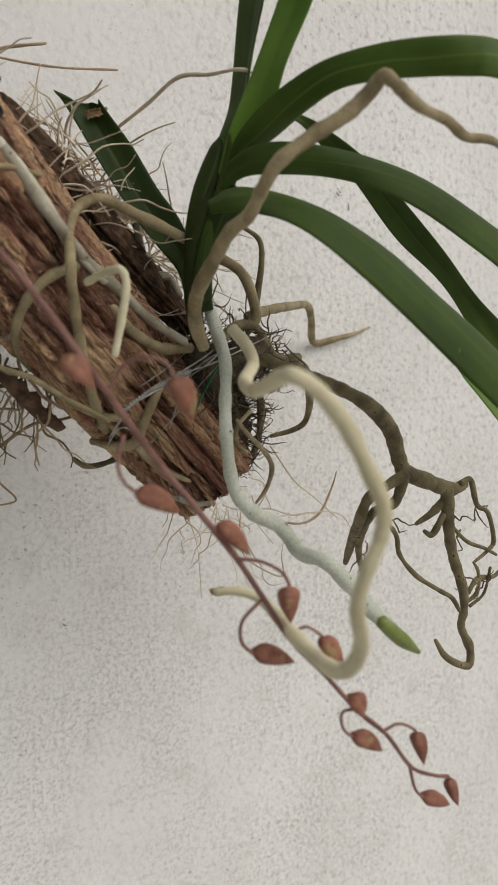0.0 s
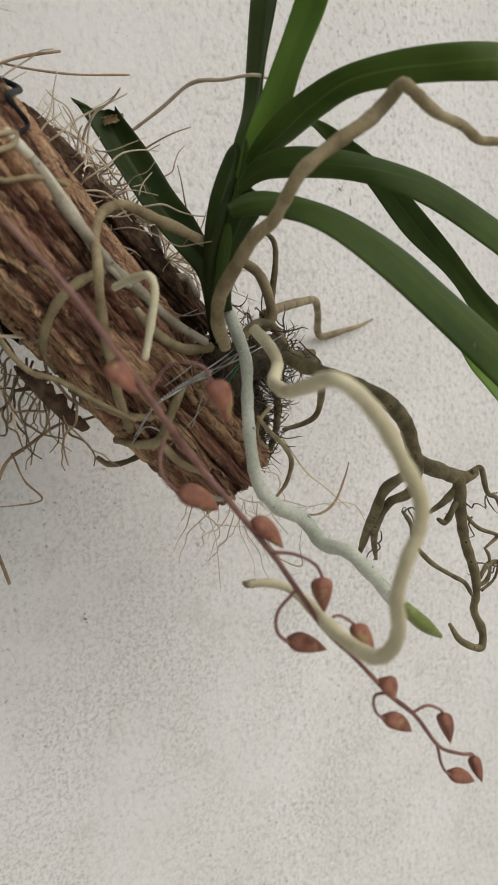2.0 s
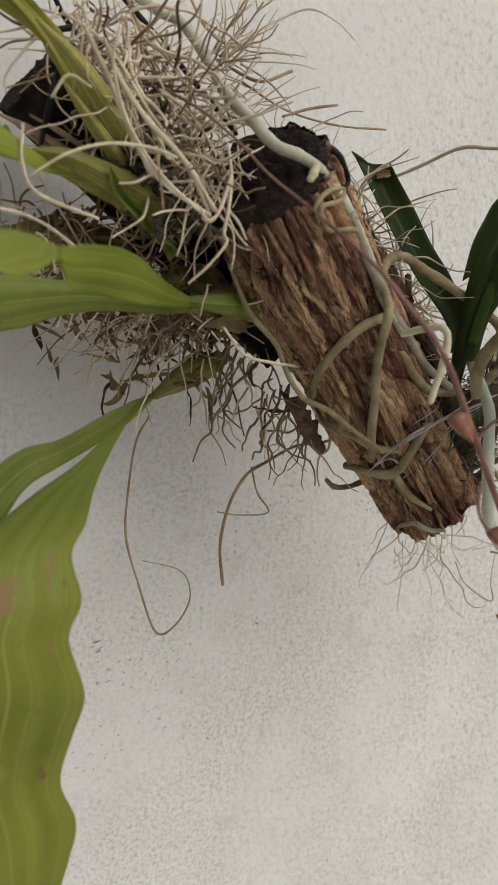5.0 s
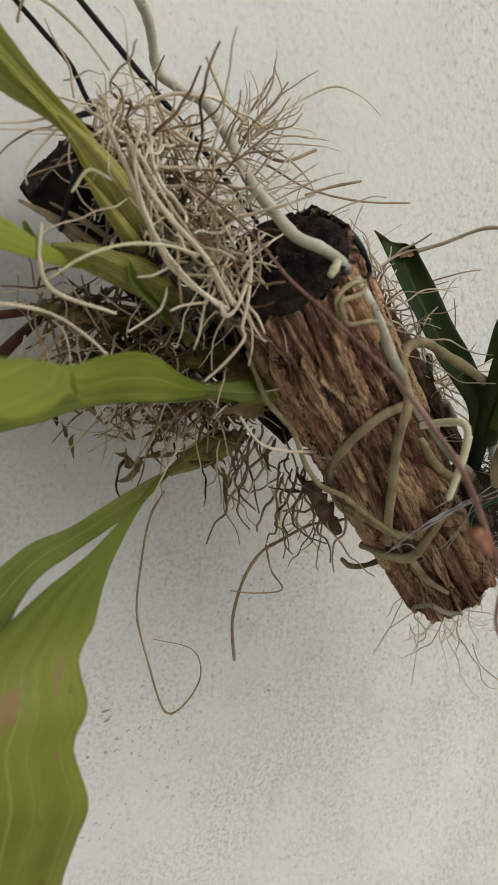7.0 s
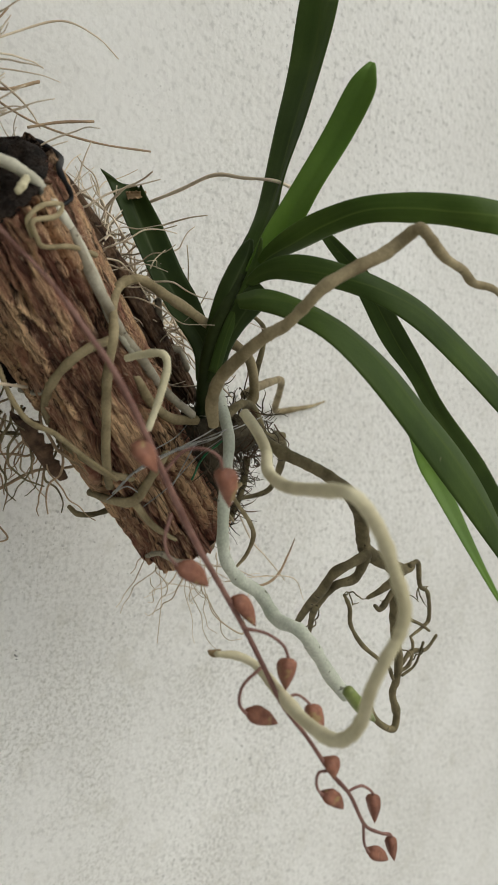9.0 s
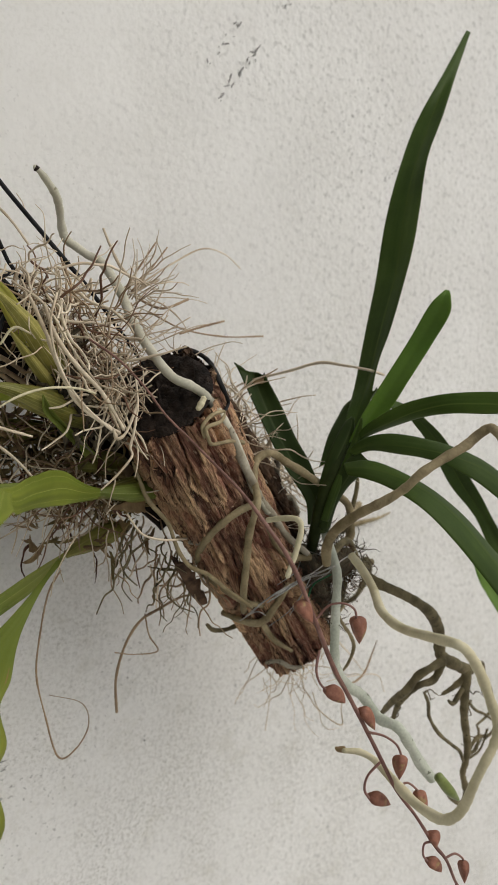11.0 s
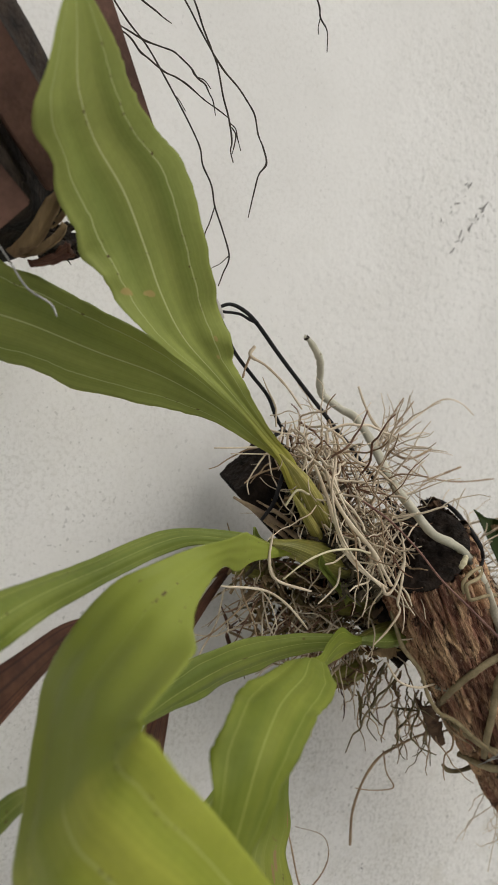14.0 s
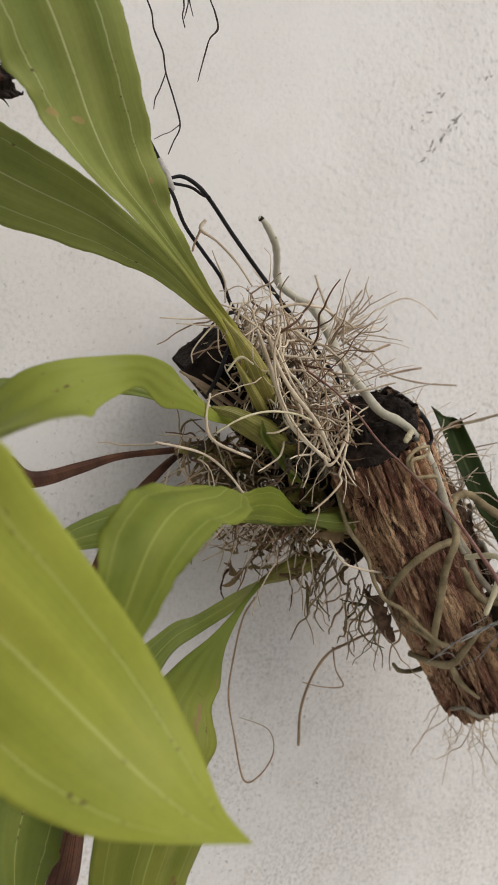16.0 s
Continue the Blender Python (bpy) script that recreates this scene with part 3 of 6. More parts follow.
def bark_log(name, a, b, r0, r1, seed, parent, around=300, along=380, rough=1.0, slant=(0.0, 0.0, 0.0), mat=None, facets=0, swell=0.0, label=""):
    """A log whose bark is split into long ragged plates of uneven height with cracks between them; slant tips the plane of its top, swell narrows both ends."""
    axis = b - a
    length = np.linalg.norm(axis)
    axis = axis / length
    n = np.cross(axis, (0.0, 1.0, 0.0))
    n /= np.linalg.norm(n)
    m = np.cross(axis, n)
    across = max(r0, r1) / 0.0085
    verts, faces, uvs, plate = [], [], [], []
    for i in range(along + 1):
        s = i / along
        for j in range(around):
            t = 2 * math.pi * j / around
            c, d = math.cos(t), math.sin(t)
            top = slant[0] + slant[1] * c + slant[2] * d
            z = top + s * (length - top)
            bend = 0.10 * s + 0.05 * noise.noise(Vector((c * 2, d * 2, z * 22 + seed))) + 0.022 * noise.noise(Vector((c * 7, d * 7, z * 90)))
            x, y = math.cos(t + bend) * across, math.sin(t + bend) * across
            ragged = 0.20 * noise.noise(Vector((x * 2.2, y * 2.2, z * 160)))
            near, cells = noise.voronoi(Vector((x + ragged, y, z * 19 + seed)))
            own = cells[0]
            step = noise.cell(Vector((own[0] * 7.3, own[1] * 7.3, own[2] * 7.3)))
            gap = near[1] - near[0]
            near, cells = noise.voronoi(Vector((x * 2.8 + ragged, y * 2.8, z * 36 + seed + 9)))
            chip = noise.cell(Vector((cells[0][0] * 5.1, cells[0][1] * 5.1, cells[0][2] * 5.1)))
            small = near[1] - near[0]
            split = abs(noise.noise(Vector((x * 0.42, y * 0.42, z * 3.2 + seed))))
            deep = max(0.0, noise.noise(Vector((x * 0.5, y * 0.5, z * 9 + seed + 30))) + 0.25)
            lump = noise.noise(Vector((c * 1.1, d * 1.1, z * 12 + 40)))
            furrow = 0.0085 * deep * math.exp(-((gap / 0.12) ** 2)) + 0.0014 * math.exp(-((small / 0.13) ** 2)) + 0.0110 * math.exp(-((split / 0.040) ** 2))
            r = r0 + (r1 - r0) * s + rough * (0.0018 - furrow + 0.0036 * step + 0.0008 * chip + 0.0022 * lump + 0.0006 * noise.noise(Vector((x * 9, y * 9, z * 110))))
            if swell:
                r *= (1 - swell) + swell * math.sin(math.pi * s) ** 0.6
            if facets:
                r *= math.cos(math.pi / facets) / math.cos((t + 0.5) % (2 * math.pi / facets) - math.pi / facets) * 1.12
            end = min(s, 1 - s) * length
            jag = (0.0025 * noise.noise(Vector((c * 7, d * 7, 3.0 + 9 * round(s)))) + 0.0016 * step) * rough * max(0.0, 1 - end / 0.012)
            verts.append(a + axis * (z + jag) + r * (c * n + d * m))
            uvs.append((min(t, 2 * math.pi - t) * max(r0, r1) * 10, z * 10))
            plate.append(min(1.0, max(0.0, 0.5 + 0.42 * step + 0.22 * chip)))
    for i in range(along):
        for j in range(around):
            faces.append((i * around + j, i * around + (j + 1) % around, (i + 1) * around + (j + 1) % around, (i + 1) * around + j))
    ob = link(name, verts, faces, mat or BARK, parent, label, uvs)
    ob.data.attributes.new("plate", "FLOAT", "POINT").data.foreach_set("value", plate)
    return ob, n, m, axis


def log_end(name, centre, n, m, axis, radius, mat, parent, seed, depth=0.004, label="", out=1, slant=(0.0, 0.0, 0.0), facets=0):
    """The rough sawn or broken end of a log."""
    verts, faces, rings, sides = [centre + axis * (out * depth * 0.3 + slant[0])], [], 14, 70
    for i in range(1, rings + 1):
        for j in range(sides):
            t = 2 * math.pi * j / sides
            r = radius * i / rings
            if facets:
                r *= math.cos(math.pi / facets) / math.cos((t + 0.5) % (2 * math.pi / facets) - math.pi / facets) * 1.12
            h = depth * noise.noise(Vector((math.cos(t) * i * 0.6, math.sin(t) * i * 0.6, seed))) + depth * 0.9 * noise.noise(Vector((math.cos(t) * i * 2, math.sin(t) * i * 2, seed)))
            verts.append(centre + axis * (out * (h if i < rings else -0.004) + slant[0] + (slant[1] * math.cos(t) + slant[2] * math.sin(t)) * i / rings) + r * (math.cos(t) * n + math.sin(t) * m))
    faces += [(0, 1 + (j + 1) % sides, 1 + j)[:: out] for j in range(sides)]
    for i in range(rings - 1):
        o = 1 + i * sides
        faces += [(o + j, o + (j + 1) % sides, o + sides + (j + 1) % sides, o + sides + j)[:: out] for j in range(sides)]
    return link(name, verts, faces, mat, parent, label)


log = thing("bark_log", "short brown log with deeply furrowed bark and charred top", "log")
SLANT = (0.004, -0.0055, 0.012)
bark, LN, LM, LA = bark_log("bark", AXIS_TOP, AXIS_END, 0.0496, 0.0394, 2.0, log, slant=SLANT)
log_end("charred_end", AXIS_TOP - LA * 0.003, LN, LM, LA, 0.0496 - 0.0015, CHAR, log, 1.5, 0.0045, "blackened burnt end of the log", -1, SLANT)
log_end("broken_end", AXIS_END + LA * 0.001, LN, LM, LA, 0.0394 - 0.001, HEART, log, 4.5, 0.004, "pale brown broken end", 1)


def on_log(s, t, off=0.0):
    """A point on the lower log: s along it, t radians round it."""
    return AXIS_TOP + (AXIS_END - AXIS_TOP) * s + (0.0496 + (0.0394 - 0.0496) * s + off) * (math.cos(t) * LN + math.sin(t) * LM)


# added dark ridge stands for the log's side lying in shade
bark_log("bark_ridge", np.array((-0.115, -0.150, 1.765)), np.array((0.052, -0.168, 1.585)), 0.0165, 0.0150, 31.0, log, 110, 220, 0.75, mat=DARK_BARK, swell=0.55, label="the log's shaded side, added as a dark bark ridge")
leaf("bark_flap", [(-0.11, -0.165, 1.572, -0.101, -0.18, 1.57), (-0.093, -0.16, 1.553, -0.087, -0.175, 1.552), (-0.079, -0.155, 1.535, -0.067, -0.165, 1.533), (-0.059, -0.15, 1.52, -0.052, -0.155, 1.518)], DARK_BARK, log, "loose hanging strip of dark bark", thick=0.003, keel=0.45, wave=0.35, waves=6, seed=61, across=16, ripple=0.25)

# ---- the upper branch: dark, split, behind the bulbs ----
UP_A, UP_B = np.array([(-0.281, -0.077, 1.782)][0]), np.array([(-0.059, -0.085, 1.608)][0])
branch = thing("charred_branch", "dark charred branch with a split pale underside", "branch")
ubark, un, um, ua = bark_log("bark", UP_A, UP_B, 0.041, 0.036, 9.0, branch, 130, 110, 0.14, mat=CHAR, facets=4)
log_end("charred_end", UP_A - ua * 0.001, un, um, ua, 0.0405, CHAR, branch, 7.5, 0.002, "", -1, facets=4)
for k, row in enumerate((
    [(-0.314, -0.105, 1.749, 0.0013), (-0.286, -0.12, 1.736, 0.0027), (-0.246, -0.125, 1.716, 0.0027), (-0.215, -0.125, 1.699, 0.0017)],
    [(-0.293, -0.1, 1.74, 0.0011), (-0.27, -0.115, 1.724, 0.0024), (-0.232, -0.12, 1.701, 0.0022), (-0.204, -0.12, 1.685, 0.0014)],
    [(-0.298, -0.12, 1.749, 0.0011), (-0.272, -0.128, 1.737, 0.0019), (-0.236, -0.13, 1.717, 0.0016)],
    )):
    tube("wood_splinter", row, HEART, branch, "pale split wood strip", sides=7, knobs=0.5, seed=k)

# ---- the strap-leaved orchid ----
vanda = thing("strap_leaf_orchid", "orchid with dark green strap leaves and thick hanging aerial roots", "orchid")
tube("stem", [(0.036, -0.205, 1.579, 0.0055), (0.022, -0.222, 1.608, 0.0064), (0.018, -0.23, 1.637, 0.0069), (0.022, -0.235, 1.665, 0.0058), (0.031, -0.238, 1.692, 0.0037)], STEM_SHADED, vanda, "dark leaf bases clasping the stem", sides=12)
leaf("leaf", [(0.017, -0.232, 1.643, 0.043, -0.232, 1.653), (0.028, -0.233, 1.67, 0.052, -0.233, 1.686), (0.045, -0.222, 1.717, 0.06, -0.237, 1.73), (0.065, -0.21, 1.75, 0.064, -0.238, 1.774), (0.077, -0.205, 1.812, 0.076, -0.24, 1.818), (0.088, -0.2, 1.862, 0.094, -0.238, 1.891), (0.091, -0.2, 1.919, 0.101, -0.235, 1.935), (0.1, -0.2, 1.97, 0.109, -0.23, 1.989), (0.125, -0.195, 2.033, 0.137, -0.22, 2.041), (0.155, -0.2, 2.095, 0.176, -0.2, 2.102), (0.193, -0.192, 2.152, 0.2, -0.192, 2.152)], VANDA, vanda, thick=0.002, keel=0.14, seed=1, steps=10)
leaf("leaf", [(0.032, -0.238, 1.687, 0.043, -0.238, 1.689), (0.037, -0.25, 1.723, 0.06, -0.262, 1.728), (0.048, -0.262, 1.759, 0.061, -0.283, 1.763), (0.056, -0.28, 1.799, 0.073, -0.295, 1.799), (0.059, -0.295, 1.831, 0.071, -0.312, 1.827), (0.062, -0.302, 1.842, 0.07, -0.312, 1.842), (0.069, -0.305, 1.85, 0.072, -0.308, 1.849)], VANDA_NEW, vanda, "lighter young strap leaf", thick=0.002, keel=0.16, seed=2)
leaf("leaf", [(0.04, -0.236, 1.692, 0.039, -0.244, 1.693), (0.034, -0.257, 1.712, 0.046, -0.257, 1.705), (0.036, -0.278, 1.728, 0.057, -0.274, 1.716), (0.043, -0.298, 1.741, 0.06, -0.306, 1.729), (0.052, -0.328, 1.752, 0.061, -0.336, 1.736), (0.069, -0.353, 1.758, 0.079, -0.357, 1.739), (0.09, -0.373, 1.761, 0.101, -0.369, 1.741), (0.115, -0.388, 1.762, 0.114, -0.388, 1.739), (0.139, -0.393, 1.761, 0.13, -0.397, 1.738), (0.203, -0.388, 1.757, 0.19, -0.392, 1.735), (0.278, -0.383, 1.735, 0.259, -0.387, 1.718), (0.351, -0.378, 1.695, 0.341, -0.382, 1.689)], VANDA_MID, vanda, thick=0.002, keel=-0.10, seed=3)
leaf("leaf", [(0.033, -0.237, 1.685, 0.031, -0.253, 1.684), (0.03, -0.263, 1.702, 0.039, -0.267, 1.691), (0.04, -0.285, 1.71, 0.053, -0.285, 1.691), (0.068, -0.301, 1.709, 0.08, -0.301, 1.689), (0.111, -0.311, 1.702, 0.106, -0.319, 1.681), (0.158, -0.319, 1.688, 0.132, -0.335, 1.667), (0.213, -0.332, 1.658, 0.179, -0.344, 1.641), (0.252, -0.342, 1.632, 0.217, -0.354, 1.616), (0.322, -0.347, 1.58, 0.293, -0.359, 1.575)], VANDA, vanda, thick=0.002, keel=-0.10, seed=4)
leaf("leaf", [(0.018, -0.252, 1.676, 0.012, -0.264, 1.666), (0.022, -0.272, 1.682, 0.015, -0.284, 1.666), (0.034, -0.286, 1.681, 0.019, -0.306, 1.663), (0.048, -0.309, 1.673, 0.018, -0.337, 1.656), (0.067, -0.327, 1.661, 0.028, -0.355, 1.644), (0.094, -0.344, 1.64, 0.05, -0.368, 1.623), (0.13, -0.354, 1.611, 0.085, -0.374, 1.595), (0.175, -0.366, 1.574, 0.126, -0.382, 1.56), (0.213, -0.376, 1.533, 0.169, -0.388, 1.525), (0.258, -0.386, 1.471, 0.232, -0.398, 1.473)], VANDA, vanda, thick=0.002, keel=-0.10, seed=5)
leaf("leaf", [(0.078, -0.253, 1.741, 0.067, -0.261, 1.733), (0.095, -0.256, 1.737, 0.09, -0.256, 1.732), (0.115, -0.259, 1.729, 0.11, -0.251, 1.723), (0.156, -0.264, 1.705, 0.145, -0.252, 1.698), (0.231, -0.262, 1.65, 0.195, -0.25, 1.654), (0.285, -0.262, 1.603, 0.257, -0.25, 1.611), (0.367, -0.262, 1.549, 0.329, -0.25, 1.532), (0.439, -0.262, 1.494, 0.404, -0.25, 1.481), (0.563, -0.262, 1.418, 0.537, -0.25, 1.398), (0.684, -0.262, 1.294, 0.703, -0.25, 1.284)], VANDA, vanda, thick=0.002, keel=0.12, seed=6)
leaf("leaf", [(0.26, -0.25, 1.58, 0.254, -0.25, 1.571), (0.29, -0.25, 1.555, 0.276, -0.25, 1.541), (0.326, -0.25, 1.527, 0.306, -0.25, 1.514), (0.386, -0.3, 1.408, 0.377, -0.3, 1.408), (0.567, -0.3, 1.269, 0.559, -0.3, 1.269)], VANDA_NEW, vanda, "lighter leaf end showing below the others", thick=0.002, keel=0.1, seed=16)
leaf("leaf_base", [(0.02, -0.222, 1.602, 0.036, -0.226, 1.603), (0.013, -0.226, 1.629, 0.029, -0.232, 1.629), (0.013, -0.228, 1.656, 0.026, -0.238, 1.653), (0.019, -0.23, 1.685, 0.032, -0.24, 1.676), (0.031, -0.233, 1.712, 0.04, -0.24, 1.701), (0.038, -0.236, 1.72, 0.038, -0.24, 1.719)], VANDA_DEEP, vanda, "dark folded leaf base", thick=0.002, keel=-0.22, seed=90)
leaf("leaf_base", [(0.017, -0.23, 1.608, 0.031, -0.232, 1.608), (0.016, -0.236, 1.634, 0.028, -0.24, 1.632), (0.02, -0.24, 1.656, 0.034, -0.246, 1.651), (0.026, -0.246, 1.676, 0.04, -0.256, 1.666), (0.035, -0.252, 1.689, 0.045, -0.262, 1.678)], VANDA_DEEP, vanda, "dark folded leaf base", thick=0.002, keel=-0.22, seed=91)
leaf("leaf_base", [(0.014, -0.234, 1.617, 0.024, -0.236, 1.616), (0.016, -0.24, 1.646, 0.024, -0.244, 1.644), (0.027, -0.242, 1.676, 0.031, -0.248, 1.671), (0.035, -0.246, 1.705, 0.039, -0.25, 1.701), (0.037, -0.25, 1.721, 0.037, -0.252, 1.719)], VANDA, vanda, "dark folded leaf base", thick=0.002, keel=-0.22, seed=92)
leaf("leaf", [(0.038, -0.2, 1.664, 0.056, -0.212, 1.683), (0.057, -0.189, 1.695, 0.055, -0.221, 1.702), (0.072, -0.186, 1.717, 0.058, -0.23, 1.721), (0.074, -0.194, 1.732, 0.06, -0.238, 1.741), (0.072, -0.222, 1.749, 0.058, -0.246, 1.752)], VANDA, vanda, thick=0.002, keel=0.2, seed=7)
leaf("leaf", [(0.025, -0.207, 1.606, 0.035, -0.217, 1.607), (0.022, -0.203, 1.629, 0.038, -0.212, 1.637), (0.009, -0.195, 1.649, 0.03, -0.203, 1.657), (0.001, -0.183, 1.666, 0.028, -0.192, 1.672), (-0.01, -0.172, 1.69, 0.019, -0.18, 1.692), (-0.021, -0.156, 1.72, 0.009, -0.166, 1.72), (-0.031, -0.142, 1.748, -0.007, -0.158, 1.745), (-0.035, -0.14, 1.754, -0.012, -0.157, 1.752)], VANDA_DEEP, vanda, "torn strap leaf with a dry cut tip", thick=0.002, keel=0.24, seed=8, tip=False, cut=((-1, 0.008), (-0.7, 0.003), (-0.35, -0.004), (0.0, -0.006), (0.3, -0.003), (0.7, -0.004), (1, 0.002)))
leaf("dry_tip", [(-0.022, -0.150, 1.746, -0.019, -0.150, 1.740), (-0.017, -0.152, 1.747, -0.015, -0.153, 1.742), (-0.012, -0.155, 1.748, -0.010, -0.155, 1.743), (-0.005, -0.153, 1.750, -0.004, -0.153, 1.748)], SHEATH, vanda, "dry brown tip of the torn leaf", thick=0.0008, keel=0.3, wave=0.5, waves=4, pleats=2, pleat=0.06, seed=71, ripple=0.3)

COUNT = collections.Counter()


def aerial_root(row, mat, label=""):
    """One thick root of the strap-leaved orchid."""
    k = COUNT["aerial"]
    COUNT["aerial"] += 1
    tube("aerial_root", row, mat, vanda, label, sides=12, steps=9, knobs=0.16, seed=k, scale=0.92 if k < 3 else 0.78)



aerial_root([(0.009, -0.254, 1.578, 0.0046), (-0.002, -0.262, 1.597, 0.0053), (-0.008, -0.275, 1.615, 0.0051), (-0.011, -0.3, 1.635, 0.0049), (-0.018, -0.328, 1.65, 0.0047), (-0.011, -0.338, 1.659, 0.0045), (-0.015, -0.357, 1.672, 0.0045), (-0.011, -0.367, 1.685, 0.0045), (0.007, -0.374, 1.699, 0.0045), (0.026, -0.38, 1.711, 0.0046), (0.038, -0.384, 1.722, 0.0047), (0.039, -0.394, 1.729, 0.0043), (0.039, -0.402, 1.725, 0.0039), (0.057, -0.404, 1.714, 0.0037), (0.082, -0.402, 1.709, 0.0035), (0.105, -0.396, 1.703, 0.0031), (0.122, -0.402, 1.701, 0.0026), (0.156, -0.4, 1.69, 0.0017), (0.171, -0.396, 1.700, 0.0031), (0.187, -0.390, 1.696, 0.0026), (0.191, -0.386, 1.686, 0.0014)], ROOT_TAN, "long tan aerial root bent at a high elbow")
aerial_root([(0.019, -0.275, 1.591, 0.0045), (0.018, -0.292, 1.581, 0.0046), (0.003, -0.32, 1.572, 0.0045), (-0.033, -0.362, 1.567, 0.0044), (-0.054, -0.4, 1.567, 0.0042), (-0.078, -0.448, 1.577, 0.0041), (-0.09, -0.476, 1.583, 0.004), (-0.081, -0.481, 1.577, 0.004), (-0.069, -0.485, 1.562, 0.0041), (-0.063, -0.492, 1.544, 0.0041), (-0.059, -0.498, 1.528, 0.004), (-0.06, -0.498, 1.514, 0.0039), (-0.066, -0.496, 1.5, 0.0037), (-0.066, -0.49, 1.481, 0.0038), (-0.05, -0.476, 1.457, 0.0041), (-0.046, -0.466, 1.441, 0.0045), (-0.044, -0.452, 1.432, 0.0048), (-0.035, -0.422, 1.428, 0.0047), (-0.033, -0.396, 1.435, 0.0042), (-0.032, -0.375, 1.442, 0.0034), (-0.039, -0.363, 1.446, 0.0031), (-0.052, -0.356, 1.447, 0.0024)], ROOT_CREAM, "thick cream aerial root hanging in a wide loop")
aerial_root([(0.037, -0.215, 1.61, 0.0046), (0.035, -0.231, 1.588, 0.0051), (0.028, -0.252, 1.566, 0.0049), (0.019, -0.264, 1.536, 0.0048), (0.016, -0.27, 1.51, 0.005), (0.019, -0.273, 1.482, 0.0054), (0.03, -0.279, 1.464, 0.0059), (0.048, -0.287, 1.452, 0.0059), (0.05, -0.307, 1.438, 0.0058), (0.054, -0.328, 1.436, 0.0057), (0.073, -0.33, 1.417, 0.0059), (0.093, -0.331, 1.394, 0.0061), (0.113, -0.334, 1.374, 0.0058)], ROOT_MINT, "pale green aerial root")
aerial_root([(0.074, -0.215, 1.586, 0.0056), (0.08, -0.217, 1.599, 0.0056), (0.065, -0.222, 1.628, 0.0051), (0.034, -0.225, 1.643, 0.0049), (0, -0.22, 1.66, 0.0048), (-0.022, -0.215, 1.67, 0.0048), (-0.041, -0.212, 1.678, 0.0047), (-0.058, -0.213, 1.673, 0.0047), (-0.071, -0.225, 1.659, 0.0045), (-0.081, -0.245, 1.637, 0.0043), (-0.073, -0.23, 1.606, 0.0045), (-0.064, -0.221, 1.573, 0.0046), (-0.054, -0.21, 1.545, 0.0047), (-0.039, -0.197, 1.519, 0.0045)], ROOT_TAN, "")
aerial_root([(-0.075, -0.254, 1.623, 0.0032), (-0.071, -0.27, 1.628, 0.0035), (-0.068, -0.285, 1.63, 0.0034), (-0.066, -0.289, 1.622, 0.0034), (-0.07, -0.29, 1.603, 0.0034), (-0.075, -0.288, 1.58, 0.003)], ROOT_CREAM, "short cream root with a hooked tip")
aerial_root([(-0.251, -0.093, 1.909, 0.0024), (-0.244, -0.093, 1.905, 0.0037), (-0.235, -0.09, 1.899, 0.0046), (-0.222, -0.082, 1.891, 0.0049), (-0.212, -0.072, 1.881, 0.005), (-0.204, -0.063, 1.868, 0.005), (-0.198, -0.063, 1.857, 0.0053), (-0.189, -0.068, 1.851, 0.0053), (-0.181, -0.075, 1.845, 0.0053), (-0.171, -0.088, 1.838, 0.0054), (-0.162, -0.11, 1.813, 0.0057), (-0.167, -0.15, 1.781, 0.0054), (-0.175, -0.195, 1.758, 0.0052), (-0.165, -0.212, 1.741, 0.0053), (-0.151, -0.222, 1.735, 0.0051), (-0.137, -0.227, 1.727, 0.0049), (-0.126, -0.236, 1.712, 0.0049), (-0.108, -0.232, 1.695, 0.0051), (-0.09, -0.23, 1.672, 0.0052), (-0.071, -0.229, 1.645, 0.0049), (-0.048, -0.225, 1.624, 0.0042)], ROOT_PALE, "pale root running over the log")
aerial_root([(-0.16, -0.246, 1.717, 0.0029), (-0.157, -0.246, 1.722, 0.0036), (-0.154, -0.245, 1.727, 0.0029)], ROOT_CREAM, "pale root nub")
aerial_root([(-0.116, -0.235, 1.703, 0.0044), (-0.097, -0.233, 1.677, 0.0049), (-0.079, -0.232, 1.655, 0.005), (-0.063, -0.228, 1.638, 0.0047), (-0.042, -0.224, 1.622, 0.0048), (-0.013, -0.216, 1.599, 0.0046), (0.014, -0.222, 1.58, 0.0044)], ROOT_GREY, "")
aerial_root([(-0.044, -0.211, 1.615, 0.0031), (-0.04, -0.223, 1.603, 0.0042), (-0.029, -0.224, 1.59, 0.0049), (-0.005, -0.219, 1.577, 0.0052), (0.02, -0.22, 1.576, 0.0049)], ROOT_TAN, "")
aerial_root([(-0.07, -0.231, 1.634, 0.0045), (-0.089, -0.231, 1.627, 0.0044), (-0.101, -0.223, 1.614, 0.0044), (-0.104, -0.207, 1.596, 0.0045), (-0.097, -0.19, 1.58, 0.0042), (-0.081, -0.168, 1.564, 0.0033)], ROOT_TAN, "")
aerial_root([(-0.178, -0.185, 1.663, 0.0014), (-0.17, -0.187, 1.647, 0.0022), (-0.161, -0.19, 1.63, 0.0027), (-0.147, -0.192, 1.617, 0.0027), (-0.139, -0.195, 1.608, 0.0025), (-0.132, -0.195, 1.595, 0.0024), (-0.125, -0.197, 1.582, 0.0025), (-0.113, -0.2, 1.569, 0.0027), (-0.096, -0.205, 1.562, 0.0027), (-0.075, -0.212, 1.547, 0.0025), (-0.046, -0.216, 1.529, 0.0021)], ROOT_TAN, "grey root clinging to the bark")
